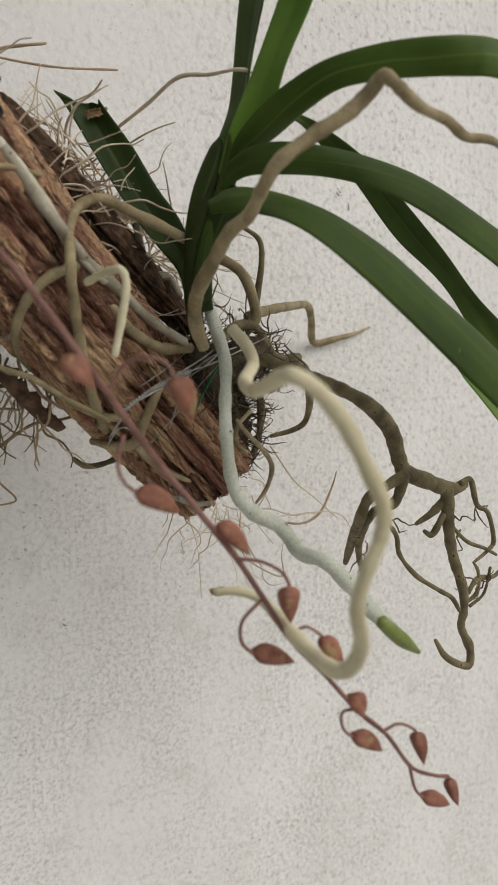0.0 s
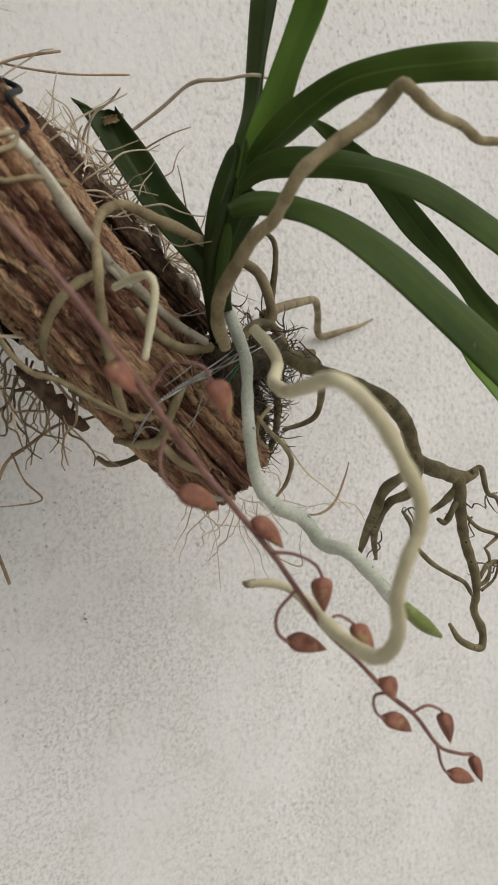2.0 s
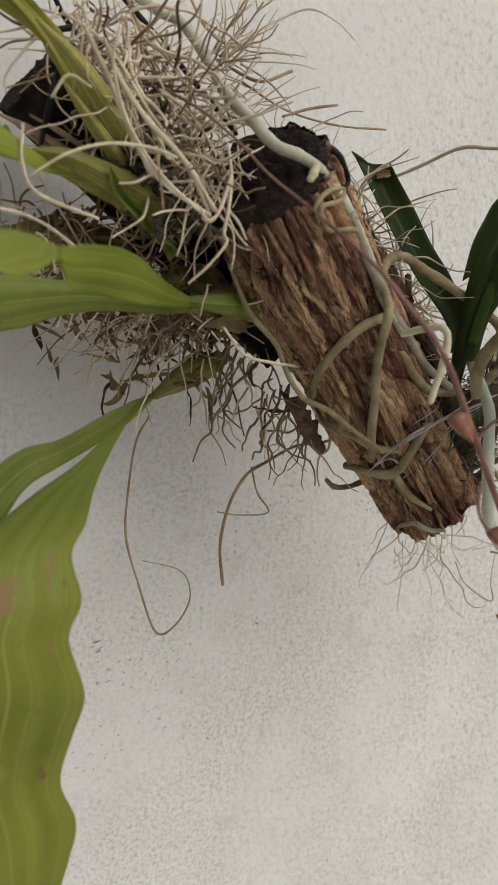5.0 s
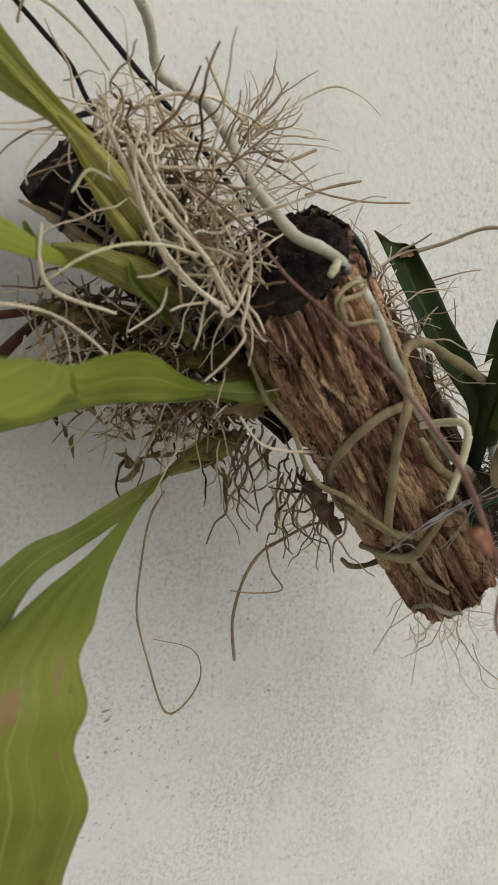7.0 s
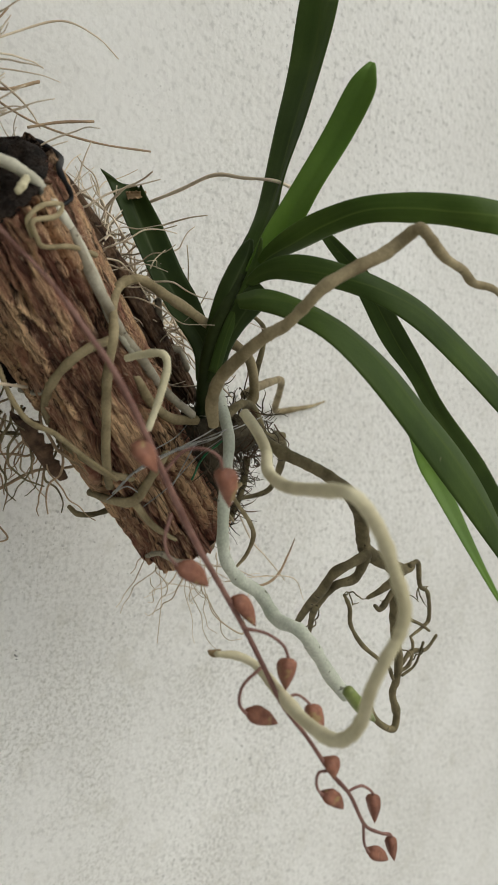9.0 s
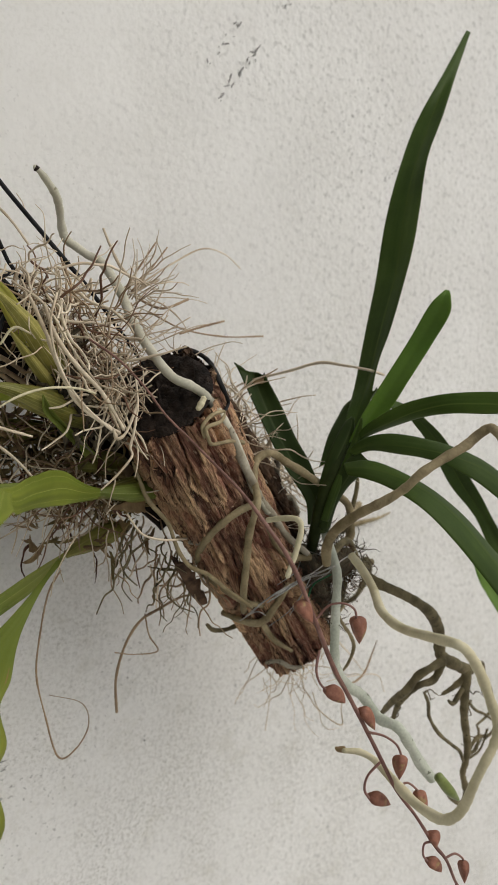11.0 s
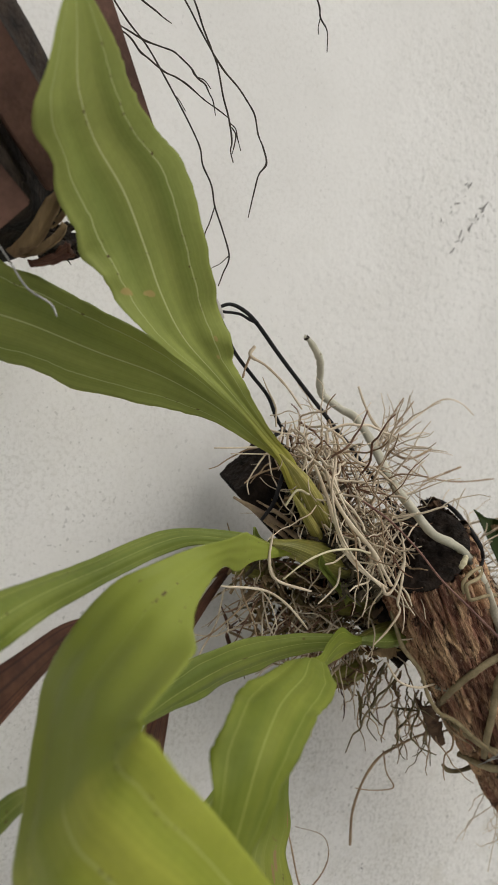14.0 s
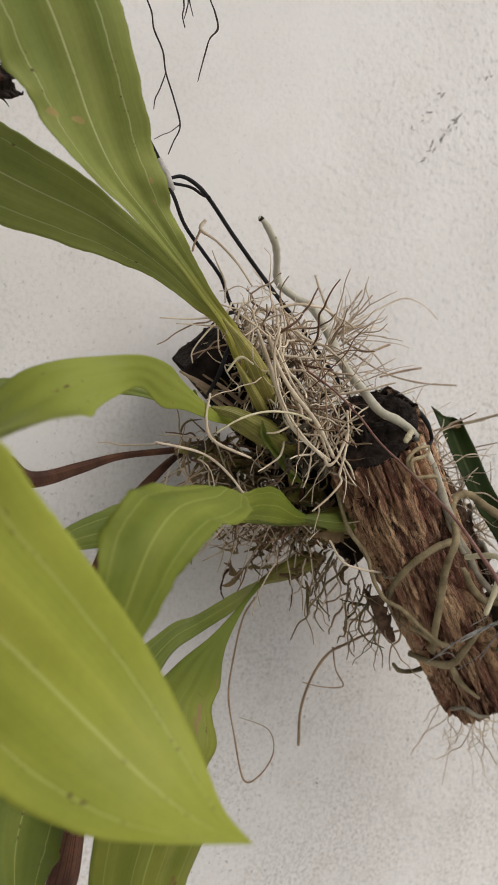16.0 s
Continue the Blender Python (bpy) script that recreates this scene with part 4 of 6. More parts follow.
aerial_root([(-0.103, -0.162, 1.587, 0.003), (-0.104, -0.192, 1.589, 0.0025), (-0.104, -0.204, 1.593, 0.0021)], ROOT_GREY, "")
aerial_root([(-0.071, -0.169, 1.551, 0.004), (-0.061, -0.193, 1.541, 0.0044), (-0.045, -0.203, 1.531, 0.004), (-0.03, -0.213, 1.529, 0.0036)], ROOT_TAN, "")
aerial_root([(-0.031, -0.157, 1.505, 0.0043), (-0.03, -0.191, 1.506, 0.0046), (-0.022, -0.207, 1.51, 0.005), (-0.018, -0.219, 1.53, 0.0045), (-0.009, -0.224, 1.551, 0.004)], ROOT_TAN, "")
aerial_root([(-0.019, -0.204, 1.507, 0.0041), (0, -0.204, 1.488, 0.0038), (0.022, -0.209, 1.475, 0.0019)], ROOT_TAN, "")
aerial_root([(0.017, -0.179, 1.453, 0.0025), (0.018, -0.194, 1.46, 0.0034), (0.031, -0.201, 1.454, 0.003), (0.041, -0.208, 1.455, 0.002)], ROOT_GREY, "")
aerial_root([(-0.045, -0.15, 1.492, 0.0024), (-0.035, -0.15, 1.485, 0.0029), (-0.021, -0.155, 1.486, 0.0029), (-0.001, -0.16, 1.494, 0.0034)], ROOT_DEAD, "")
aerial_root([(-0.144, -0.239, 1.693, 0.0019), (-0.149, -0.241, 1.703, 0.0022), (-0.14, -0.241, 1.713, 0.0022), (-0.125, -0.237, 1.716, 0.0023), (-0.13, -0.241, 1.708, 0.0022), (-0.147, -0.244, 1.702, 0.0022), (-0.143, -0.243, 1.693, 0.0022), (-0.137, -0.242, 1.688, 0.0022), (-0.116, -0.239, 1.691, 0.0023), (-0.09, -0.227, 1.689, 0.0024)], ROOT_TAN, "thin curled root on the bark")
aerial_root([(0.081, -0.2, 1.664, 0.0022), (0.097, -0.2, 1.654, 0.0027), (0.099, -0.2, 1.637, 0.0029), (0.095, -0.2, 1.615, 0.0033), (0.084, -0.21, 1.592, 0.0039)], ROOT_DEAD, "")
aerial_root([(0.085, -0.2, 1.596, 0.0049), (0.137, -0.16, 1.599, 0.0053), (0.201, -0.11, 1.6, 0.0054), (0.243, -0.08, 1.599, 0.0051), (0.273, -0.05, 1.584, 0.0048), (0.31, -0.01, 1.556, 0.0051), (0.348, -0.008, 1.559, 0.0042), (0.376, -0.006, 1.563, 0.0027), (0.401, -0.003, 1.569, 0.0014)], ROOT_TAN, "root reaching the wall")
aerial_root([(0.006, -0.17, 1.666, 0.0035), (0.012, -0.17, 1.641, 0.0037), (0.018, -0.17, 1.629, 0.0039), (0.033, -0.17, 1.626, 0.004), (0.036, -0.18, 1.612, 0.0035)], ROOT_GREY, "")
aerial_root([(0.129, -0.2, 1.561, 0.0055), (0.16, -0.18, 1.544, 0.0053), (0.188, -0.15, 1.515, 0.0044), (0.199, -0.13, 1.493, 0.0037), (0.192, -0.12, 1.484, 0.0032), (0.169, -0.115, 1.48, 0.0024)], ROOT_DEAD, "")
aerial_root([(0.088, -0.21, 1.542, 0.004), (0.096, -0.2, 1.514, 0.0038), (0.098, -0.19, 1.489, 0.0037), (0.092, -0.18, 1.469, 0.0028)], ROOT_DEAD, "")
aerial_root([(0.038, -0.25, 1.525, 0.0018), (0.047, -0.25, 1.514, 0.0022), (0.062, -0.25, 1.499, 0.0025), (0.069, -0.25, 1.486, 0.0025), (0.064, -0.25, 1.471, 0.0021), (0.054, -0.25, 1.461, 0.0012)], ROOT_TAN, "")
aerial_root([(0.057, -0.24, 1.528, 0.0021), (0.043, -0.245, 1.52, 0.002), (0.041, -0.245, 1.508, 0.0018), (0.054, -0.24, 1.497, 0.0015)], ROOT_TAN, "")
aerial_root([(0.03, -0.235, 1.576, 0.0048), (0.047, -0.232, 1.588, 0.0049), (0.062, -0.225, 1.591, 0.0046), (0.084, -0.215, 1.586, 0.0043), (0.096, -0.22, 1.564, 0.0048), (0.127, -0.21, 1.562, 0.005)], ROOT_DEAD, "")
tube("root_tip", [(0.059, -0.377, 1.408, 0.0044), (0.07, -0.379, 1.397, 0.0051), (0.079, -0.38, 1.389, 0.0045), (0.09, -0.381, 1.38, 0.0015)], ROOT_TIP, vanda, "glossy green growing root tip", sides=12)
tube("root_tip", [(-0.248, -0.093, 1.907, 0.0032), (-0.25, -0.093, 1.909, 0.0021)], CHAR, vanda, "blackened root tip", sides=8)

tube("dry_root_end", [(-0.042, -0.349, 1.443, 0.0028), (-0.045, -0.345, 1.442, 0.0025), (-0.047, -0.343, 1.443, 0.0013)], SHEATH, vanda, "brown dried root end", sides=9)

def dead_root(row):
    """One dry branch of the dead root."""
    k = COUNT["dead"]
    COUNT["dead"] += 1
    tube("dead_root", row, ROOT_DEAD, vanda, "" if k else "grey-brown dead root branching like twigs", sides=10, steps=8, knobs=0.22, seed=40 + k)



dead_root([(0.054, -0.263, 1.568, 0.0048), (0.057, -0.284, 1.562, 0.0054), (0.075, -0.292, 1.555, 0.0053), (0.095, -0.299, 1.546, 0.0054), (0.125, -0.296, 1.531, 0.0058), (0.154, -0.288, 1.509, 0.0061), (0.168, -0.283, 1.485, 0.0064), (0.175, -0.284, 1.473, 0.0067), (0.197, -0.286, 1.463, 0.0064), (0.228, -0.283, 1.451, 0.006), (0.248, -0.282, 1.452, 0.0034)])
dead_root([(0.167, -0.292, 1.474, 0.0053), (0.149, -0.29, 1.467, 0.0043), (0.134, -0.285, 1.458, 0.0043), (0.139, -0.27, 1.437, 0.0044), (0.163, -0.235, 1.407, 0.0043), (0.182, -0.206, 1.377, 0.0023)])
dead_root([(0.165, -0.292, 1.471, 0.0044), (0.159, -0.288, 1.452, 0.004), (0.145, -0.28, 1.445, 0.004), (0.152, -0.26, 1.425, 0.0037), (0.166, -0.24, 1.402, 0.0031), (0.188, -0.22, 1.372, 0.0018)])
dead_root([(0.22, -0.287, 1.453, 0.0057), (0.224, -0.286, 1.421, 0.005), (0.231, -0.285, 1.395, 0.0046), (0.246, -0.284, 1.362, 0.0043), (0.25, -0.283, 1.341, 0.0038), (0.248, -0.282, 1.325, 0.0038), (0.263, -0.28, 1.3, 0.0039), (0.26, -0.28, 1.285, 0.0034), (0.233, -0.28, 1.3, 0.0028), (0.218, -0.28, 1.32, 0.0017)])
dead_root([(0.17, -0.27, 1.43, 0.0016), (0.178, -0.272, 1.417, 0.0023), (0.179, -0.275, 1.402, 0.0019), (0.193, -0.28, 1.383, 0.0021), (0.217, -0.283, 1.366, 0.0019), (0.234, -0.283, 1.355, 0.002), (0.244, -0.283, 1.341, 0.0015)])
dead_root([(0.238, -0.286, 1.455, 0.0026), (0.25, -0.286, 1.456, 0.0024), (0.26, -0.285, 1.433, 0.0022), (0.275, -0.285, 1.423, 0.002), (0.285, -0.284, 1.397, 0.0021), (0.278, -0.284, 1.389, 0.0018), (0.261, -0.284, 1.382, 0.0015)])
dead_root([(0.221, -0.286, 1.446, 0.0038), (0.21, -0.28, 1.433, 0.0033), (0.197, -0.275, 1.425, 0.0019)])
dead_root([(0.218, -0.286, 1.432, 0.0028), (0.206, -0.285, 1.417, 0.0028), (0.197, -0.284, 1.421, 0.0014)])
dead_root([(0.225, -0.286, 1.423, 0.0017), (0.248, -0.285, 1.403, 0.0017), (0.272, -0.285, 1.392, 0.0015), (0.288, -0.285, 1.383, 0.0013)])
dead_root([(0.254, -0.283, 1.355, 0.0023), (0.267, -0.283, 1.365, 0.0023), (0.29, -0.283, 1.363, 0.0018), (0.303, -0.284, 1.376, 0.0016)])
dead_root([(0.25, -0.283, 1.346, 0.0018), (0.265, -0.284, 1.353, 0.0018), (0.266, -0.284, 1.371, 0.0015), (0.259, -0.284, 1.382, 0.0013)])
dead_root([(0.257, -0.283, 1.342, 0.0015), (0.273, -0.285, 1.351, 0.0013), (0.278, -0.287, 1.374, 0.0013)])
rng = np.random.default_rng(5)
twigs = []
for base in [(0.229, -0.286, 1.43), (0.258, -0.285, 1.43), (0.274, -0.284, 1.361), (0.234, -0.286, 1.41), (0.176, -0.27, 1.431), (0.244, -0.284, 1.373), (0.177, -0.23, 1.393)]:
    for _ in range(3):
        twigs.append((wander(rng, base, (0.7, rng.normal() * 0.5, -0.5), 0.025, 0.6), 0.0007, 0.4))
strands("rootlet_fringe", twigs, ROOT_DEAD, vanda, "short broken dead rootlets")
moss = []
for core, spread, count in (((0.074, -0.21, 1.560), (0.016, 0.010, 0.013), 300), ((0.045, -0.198, 1.560), (0.014, 0.008, 0.016), 260), ((0.066, -0.195, 1.527), (0.013, 0.008, 0.016), 260), ((0.083, -0.188, 1.495), (0.008, 0.007, 0.014), 150)):
    for _ in range(count):
        moss.append((wander(rng, np.array(core) + rng.normal(size=3) * spread, rng.normal(size=3) + np.array((0.3, -0.2, -0.2)), rng.uniform(0.01, 0.035), 0.5, n=4), rng.uniform(0.0003, 0.0007), 0.4))
strands("root_fibre", moss[::3], MOSS, vanda, "dark matted fibre at the root base", sides=4, steps=3)
strands("root_fibre", moss[1::3], DARK_BARK, vanda, "brown matted fibre at the root base", sides=4, steps=3)
strands("root_fibre", moss[2::3], MOSS, vanda, "dark matted fibre at the root base", sides=4, steps=3)
turned("root_base", (0.030, -0.196, 1.580), (0.092, -0.180, 1.488), ((0, 0.006), (0.15, 0.015), (0.4, 0.021), (0.75, 0.015), (0.93, 0.008), (1, 0.002)), MOSS, vanda, "dark fibrous root base tied to the log", ribs=5, rib=0.12)
turned("root_base", (0.042, -0.2, 1.553), (0.095, -0.215, 1.572), ((0, 0.005), (0.2, 0.012), (0.6, 0.015), (0.9, 0.010), (1, 0.003)), MOSS, vanda, "dark fibrous root base tied to the log", ribs=5, rib=0.12)

# ---- the leafy orchid with green bulbs ----
orchid = thing("leafy_orchid", "leafy orchid with green ribbed bulbs and broad drooping leaves", "orchid")


def bulb(a, b, r, bend=(0, 0, 0), label=""):
    ob = turned("pseudobulb", a, b, ((0, 0.45 * r), (0.15, 0.9 * r), (0.4, r), (0.7, 0.75 * r), (0.9, 0.42 * r), (1, 0.32 * r)), BULB, orchid, label, ribs=9, rib=0.07, bend=bend)
    return ob


def sheath(parent, a, b, r, seed):
    leaf("sheath", [(*(np.array(a) + (-r, -r, 0)), *(np.array(a) + (r, -r * 0.6, 0))), (*((np.array(a) + b) / 2 + (-r * 0.9, -r * 1.2, 0)), *((np.array(a) + b) / 2 + (r * 0.8, -r, 0))),
                    (*(np.array(b) + (-0.002, -r * 0.8, 0)), *(np.array(b) + (0.002, -r * 0.8, 0)))], SHEATH, parent, "", 0.0006, -0.5, wave=0.2, seed=seed)


BULBS = (
    ([(-0.195, -0.116, 1.708), (-0.285, -0.146, 1.784)], 0.0135, "tall green bulb carrying two upright leaves"),
    ([(-0.182, -0.14, 1.691), (-0.307, -0.165, 1.718)], 0.0130, ""),
    ([(-0.118, -0.15, 1.633), (-0.2, -0.17, 1.632)], 0.0125, ""),
    ([(-0.183, -0.075, 1.67), (-0.294, -0.09, 1.678)], 0.0105, ""),
    ([(-0.138, -0.115, 1.59), (-0.178, -0.085, 1.556)], 0.0110, ""),
    ([(-0.136, -0.11, 1.65), (-0.2, -0.12, 1.649)], 0.0110, ""),
)
for k, ((a, b), r, label) in enumerate(BULBS):
    one = bulb(a, b, r, (0, -0.002, 0.002), label)
    sheath(one, a, np.array(a) + 0.55 * (np.array(b) - a), r, k)

LEAF = dict(keel=0.07, pleats=3, pleat=0.012, wave=0.12, waves=7.0, thick=0.0007, across=24, steps=10, ripple=0.05, lobes=0.17)
# the upright pair
leaf("leaf", [(-0.243, -0.132, 1.744, -0.235, -0.132, 1.744), (-0.278, -0.145, 1.765, -0.259, -0.143, 1.762), (-0.301, -0.153, 1.789, -0.282, -0.148, 1.791), (-0.338, -0.168, 1.811, -0.311, -0.16, 1.807), (-0.378, -0.188, 1.83, -0.342, -0.175, 1.827), (-0.432, -0.213, 1.852, -0.373, -0.193, 1.85), (-0.481, -0.233, 1.869, -0.399, -0.207, 1.875), (-0.513, -0.245, 1.89, -0.421, -0.22, 1.904), (-0.529, -0.248, 1.904, -0.45, -0.24, 1.943), (-0.551, -0.26, 1.921, -0.481, -0.262, 1.981), (-0.578, -0.285, 1.949, -0.517, -0.278, 1.994), (-0.596, -0.32, 1.965, -0.54, -0.295, 2.011), (-0.595, -0.33, 2.002, -0.564, -0.315, 2.024), (-0.591, -0.33, 2.035, -0.586, -0.33, 2.038)], UNDER_SPOTTED, orchid, "upright green blade with pale ribs", seed=11, **LEAF)
leaf("leaf", [(-0.235, -0.13, 1.743, -0.245, -0.13, 1.744), (-0.265, -0.143, 1.761, -0.278, -0.142, 1.762), (-0.288, -0.148, 1.788, -0.302, -0.148, 1.789), (-0.326, -0.16, 1.81, -0.338, -0.157, 1.802), (-0.38, -0.175, 1.839, -0.38, -0.166, 1.815), (-0.449, -0.188, 1.87, -0.427, -0.17, 1.821), (-0.509, -0.192, 1.888, -0.477, -0.168, 1.824), (-0.56, -0.192, 1.902, -0.523, -0.162, 1.833), (-0.597, -0.19, 1.91, -0.574, -0.154, 1.839), (-0.626, -0.187, 1.907, -0.607, -0.148, 1.859), (-0.653, -0.183, 1.898, -0.638, -0.146, 1.873), (-0.665, -0.16, 1.885, -0.664, -0.15, 1.886)], UNDER, orchid, "upright green blade with pale ribs", seed=12, **LEAF)
# the arching pair: one far leaf and one that folds forward
leaf("leaf", [(-0.308, -0.165, 1.718, -0.304, -0.165, 1.712), (-0.35, -0.18, 1.728, -0.345, -0.18, 1.714), (-0.427, -0.2, 1.729, -0.405, -0.2, 1.718), (-0.522, -0.26, 1.711, -0.486, -0.25, 1.702), (-0.594, -0.32, 1.705, -0.56, -0.31, 1.685), (-0.631, -0.36, 1.688, -0.601, -0.34, 1.665), (-0.653, -0.38, 1.667, -0.63, -0.36, 1.646), (-0.661, -0.38, 1.635, -0.659, -0.38, 1.633)], BLADE, orchid, seed=13, **LEAF)
FOLD = [(-0.284, -0.166, 1.7125, -0.284, -0.166, 1.7085), (-0.31, -0.18, 1.716, -0.31, -0.18, 1.708), (-0.366, -0.228, 1.732, -0.365, -0.23, 1.713), (-0.401, -0.27, 1.741, -0.4, -0.265, 1.712), (-0.438, -0.31, 1.742, -0.433, -0.3, 1.722), (-0.469, -0.318, 1.736, -0.455, -0.322, 1.715), (-0.500, -0.330, 1.728, -0.475, -0.345, 1.706), (-0.522, -0.327, 1.715, -0.488, -0.368, 1.699), (-0.539, -0.32, 1.688, -0.509, -0.41, 1.699), (-0.549, -0.315, 1.658, -0.54, -0.445, 1.693), (-0.553, -0.32, 1.633, -0.558, -0.464, 1.689)]
HANG = [(-0.569, -0.358, 1.604, -0.56, -0.466, 1.688), (-0.58, -0.385, 1.584, -0.562, -0.469, 1.687), (-0.582, -0.422, 1.575, -0.563, -0.472, 1.686), (-0.573, -0.432, 1.564, -0.558, -0.473, 1.683), (-0.564, -0.444, 1.555, -0.541, -0.468, 1.665), (-0.552, -0.455, 1.547, -0.514, -0.459, 1.639), (-0.528, -0.47, 1.533, -0.471, -0.453, 1.593), (-0.502, -0.488, 1.528, -0.45, -0.468, 1.558), (-0.473, -0.502, 1.529, -0.444, -0.49, 1.537), (-0.437, -0.508, 1.528, -0.437, -0.508, 1.528)]
# colour step at the crease stands for shade on the upper half
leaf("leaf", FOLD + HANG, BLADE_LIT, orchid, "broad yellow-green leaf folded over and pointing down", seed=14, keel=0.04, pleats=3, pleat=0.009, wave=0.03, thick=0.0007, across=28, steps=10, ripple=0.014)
# the pair from the bulb at the log
leaf("leaf", [(-0.195, -0.168, 1.635, -0.194, -0.168, 1.628), (-0.223, -0.175, 1.64, -0.221, -0.175, 1.626), (-0.294, -0.19, 1.645, -0.284, -0.19, 1.626), (-0.365, -0.21, 1.643, -0.342, -0.2, 1.614), (-0.431, -0.24, 1.628, -0.402, -0.23, 1.607), (-0.479, -0.28, 1.609, -0.477, -0.28, 1.607)], BLADE, orchid, seed=15, **LEAF)
leaf("leaf", [(-0.196, -0.175, 1.637, -0.195, -0.175, 1.632), (-0.231, -0.2, 1.646, -0.231, -0.2, 1.632), (-0.274, -0.235, 1.663, -0.266, -0.225, 1.634), (-0.318, -0.275, 1.665, -0.305, -0.262, 1.639), (-0.348, -0.305, 1.662, -0.338, -0.295, 1.643), (-0.384, -0.322, 1.666, -0.353, -0.32, 1.661), (-0.42, -0.345, 1.665, -0.365, -0.345, 1.652), (-0.455, -0.37, 1.663, -0.389, -0.368, 1.648), (-0.472, -0.387, 1.658, -0.413, -0.387, 1.643), (-0.484, -0.4, 1.644, -0.433, -0.402, 1.63), (-0.491, -0.41, 1.623, -0.445, -0.405, 1.609), (-0.486, -0.41, 1.595, -0.458, -0.408, 1.587), (-0.468, -0.4, 1.561, -0.467, -0.4, 1.561)], BLADE_DROOP, orchid, "drooping green leaf", seed=17, **LEAF)
# the low pair
leaf("leaf", [(-0.178, -0.086, 1.554, -0.18, -0.086, 1.559), (-0.224, -0.12, 1.536, -0.228, -0.12, 1.552), (-0.273, -0.15, 1.523, -0.282, -0.15, 1.538), (-0.324, -0.19, 1.509, -0.329, -0.19, 1.537), (-0.357, -0.215, 1.462, -0.401, -0.225, 1.5), (-0.391, -0.235, 1.436, -0.452, -0.25, 1.483), (-0.408, -0.245, 1.421, -0.477, -0.265, 1.461), (-0.418, -0.25, 1.399, -0.483, -0.27, 1.438), (-0.422, -0.25, 1.376, -0.48, -0.27, 1.411), (-0.427, -0.25, 1.346, -0.463, -0.265, 1.371), (-0.434, -0.25, 1.318, -0.435, -0.25, 1.318)], BLADE, orchid, seed=18, **LEAF)
leaf("leaf", [(-0.199, -0.11, 1.561, -0.193, -0.11, 1.558), (-0.236, -0.145, 1.547, -0.23, -0.145, 1.546), (-0.281, -0.18, 1.528, -0.261, -0.175, 1.523), (-0.322, -0.21, 1.517, -0.279, -0.2, 1.512), (-0.357, -0.24, 1.507, -0.299, -0.235, 1.502), (-0.384, -0.265, 1.495, -0.315, -0.254, 1.491), (-0.4, -0.28, 1.481, -0.314, -0.268, 1.469), (-0.408, -0.29, 1.468, -0.322, -0.272, 1.448), (-0.413, -0.295, 1.449, -0.313, -0.275, 1.415), (-0.414, -0.295, 1.426, -0.319, -0.275, 1.391), (-0.411, -0.29, 1.391, -0.326, -0.275, 1.363), (-0.404, -0.285, 1.353, -0.316, -0.275, 1.335), (-0.392, -0.28, 1.315, -0.319, -0.275, 1.312), (-0.372, -0.275, 1.277, -0.33, -0.275, 1.28), (-0.352, -0.275, 1.251, -0.351, -0.275, 1.25)], BLADE_WORN, orchid, "large drooping yellow-green leaf with brown patches", seed=19, keel=0.05, pleats=4, pleat=0.01, wave=0.02, thick=0.0007, across=24, steps=8, ripple=0.006)
leaf("leaf", [(-0.54, -0.29, 1.586, -0.535, -0.29, 1.578), (-0.557, -0.29, 1.578, -0.547, -0.29, 1.565), (-0.57, -0.29, 1.562, -0.559, -0.29, 1.551), (-0.573, -0.29, 1.537, -0.566, -0.29, 1.533), (-0.569, -0.29, 1.518, -0.566, -0.29, 1.516), (-0.565, -0.29, 1.497, -0.564, -0.29, 1.496)], BLADE, orchid, "narrow leaf end hanging down", seed=20, keel=0.2, wave=0.1, thick=0.0007)
# green sheaths clasping the bulbs
for k, e in enumerate((
    [(-0.22, -0.135, 1.712, -0.205, -0.135, 1.718), (-0.261, -0.155, 1.742, -0.241, -0.155, 1.75), (-0.291, -0.165, 1.773, -0.276, -0.165, 1.778), (-0.313, -0.168, 1.795, -0.311, -0.168, 1.796)],
    [(-0.232, -0.14, 1.708, -0.22, -0.14, 1.71), (-0.27, -0.158, 1.736, -0.257, -0.158, 1.738), (-0.295, -0.165, 1.765, -0.293, -0.165, 1.765)],
    [(-0.193, -0.155, 1.682, -0.195, -0.155, 1.698), (-0.254, -0.175, 1.696, -0.253, -0.175, 1.715), (-0.295, -0.182, 1.712, -0.292, -0.182, 1.723), (-0.318, -0.18, 1.719, -0.317, -0.18, 1.721)],
    [(-0.124, -0.165, 1.628, -0.131, -0.165, 1.645), (-0.172, -0.18, 1.627, -0.175, -0.18, 1.643), (-0.207, -0.182, 1.633, -0.207, -0.182, 1.639), (-0.226, -0.18, 1.633, -0.224, -0.18, 1.635)])):
    leaf("sheath_leaf", e, (LEAF_BASE, LEAF_BASE, BULB, BLADE)[k], orchid, "", thick=0.0008, keel=-0.35, wave=0.1, seed=140 + k)
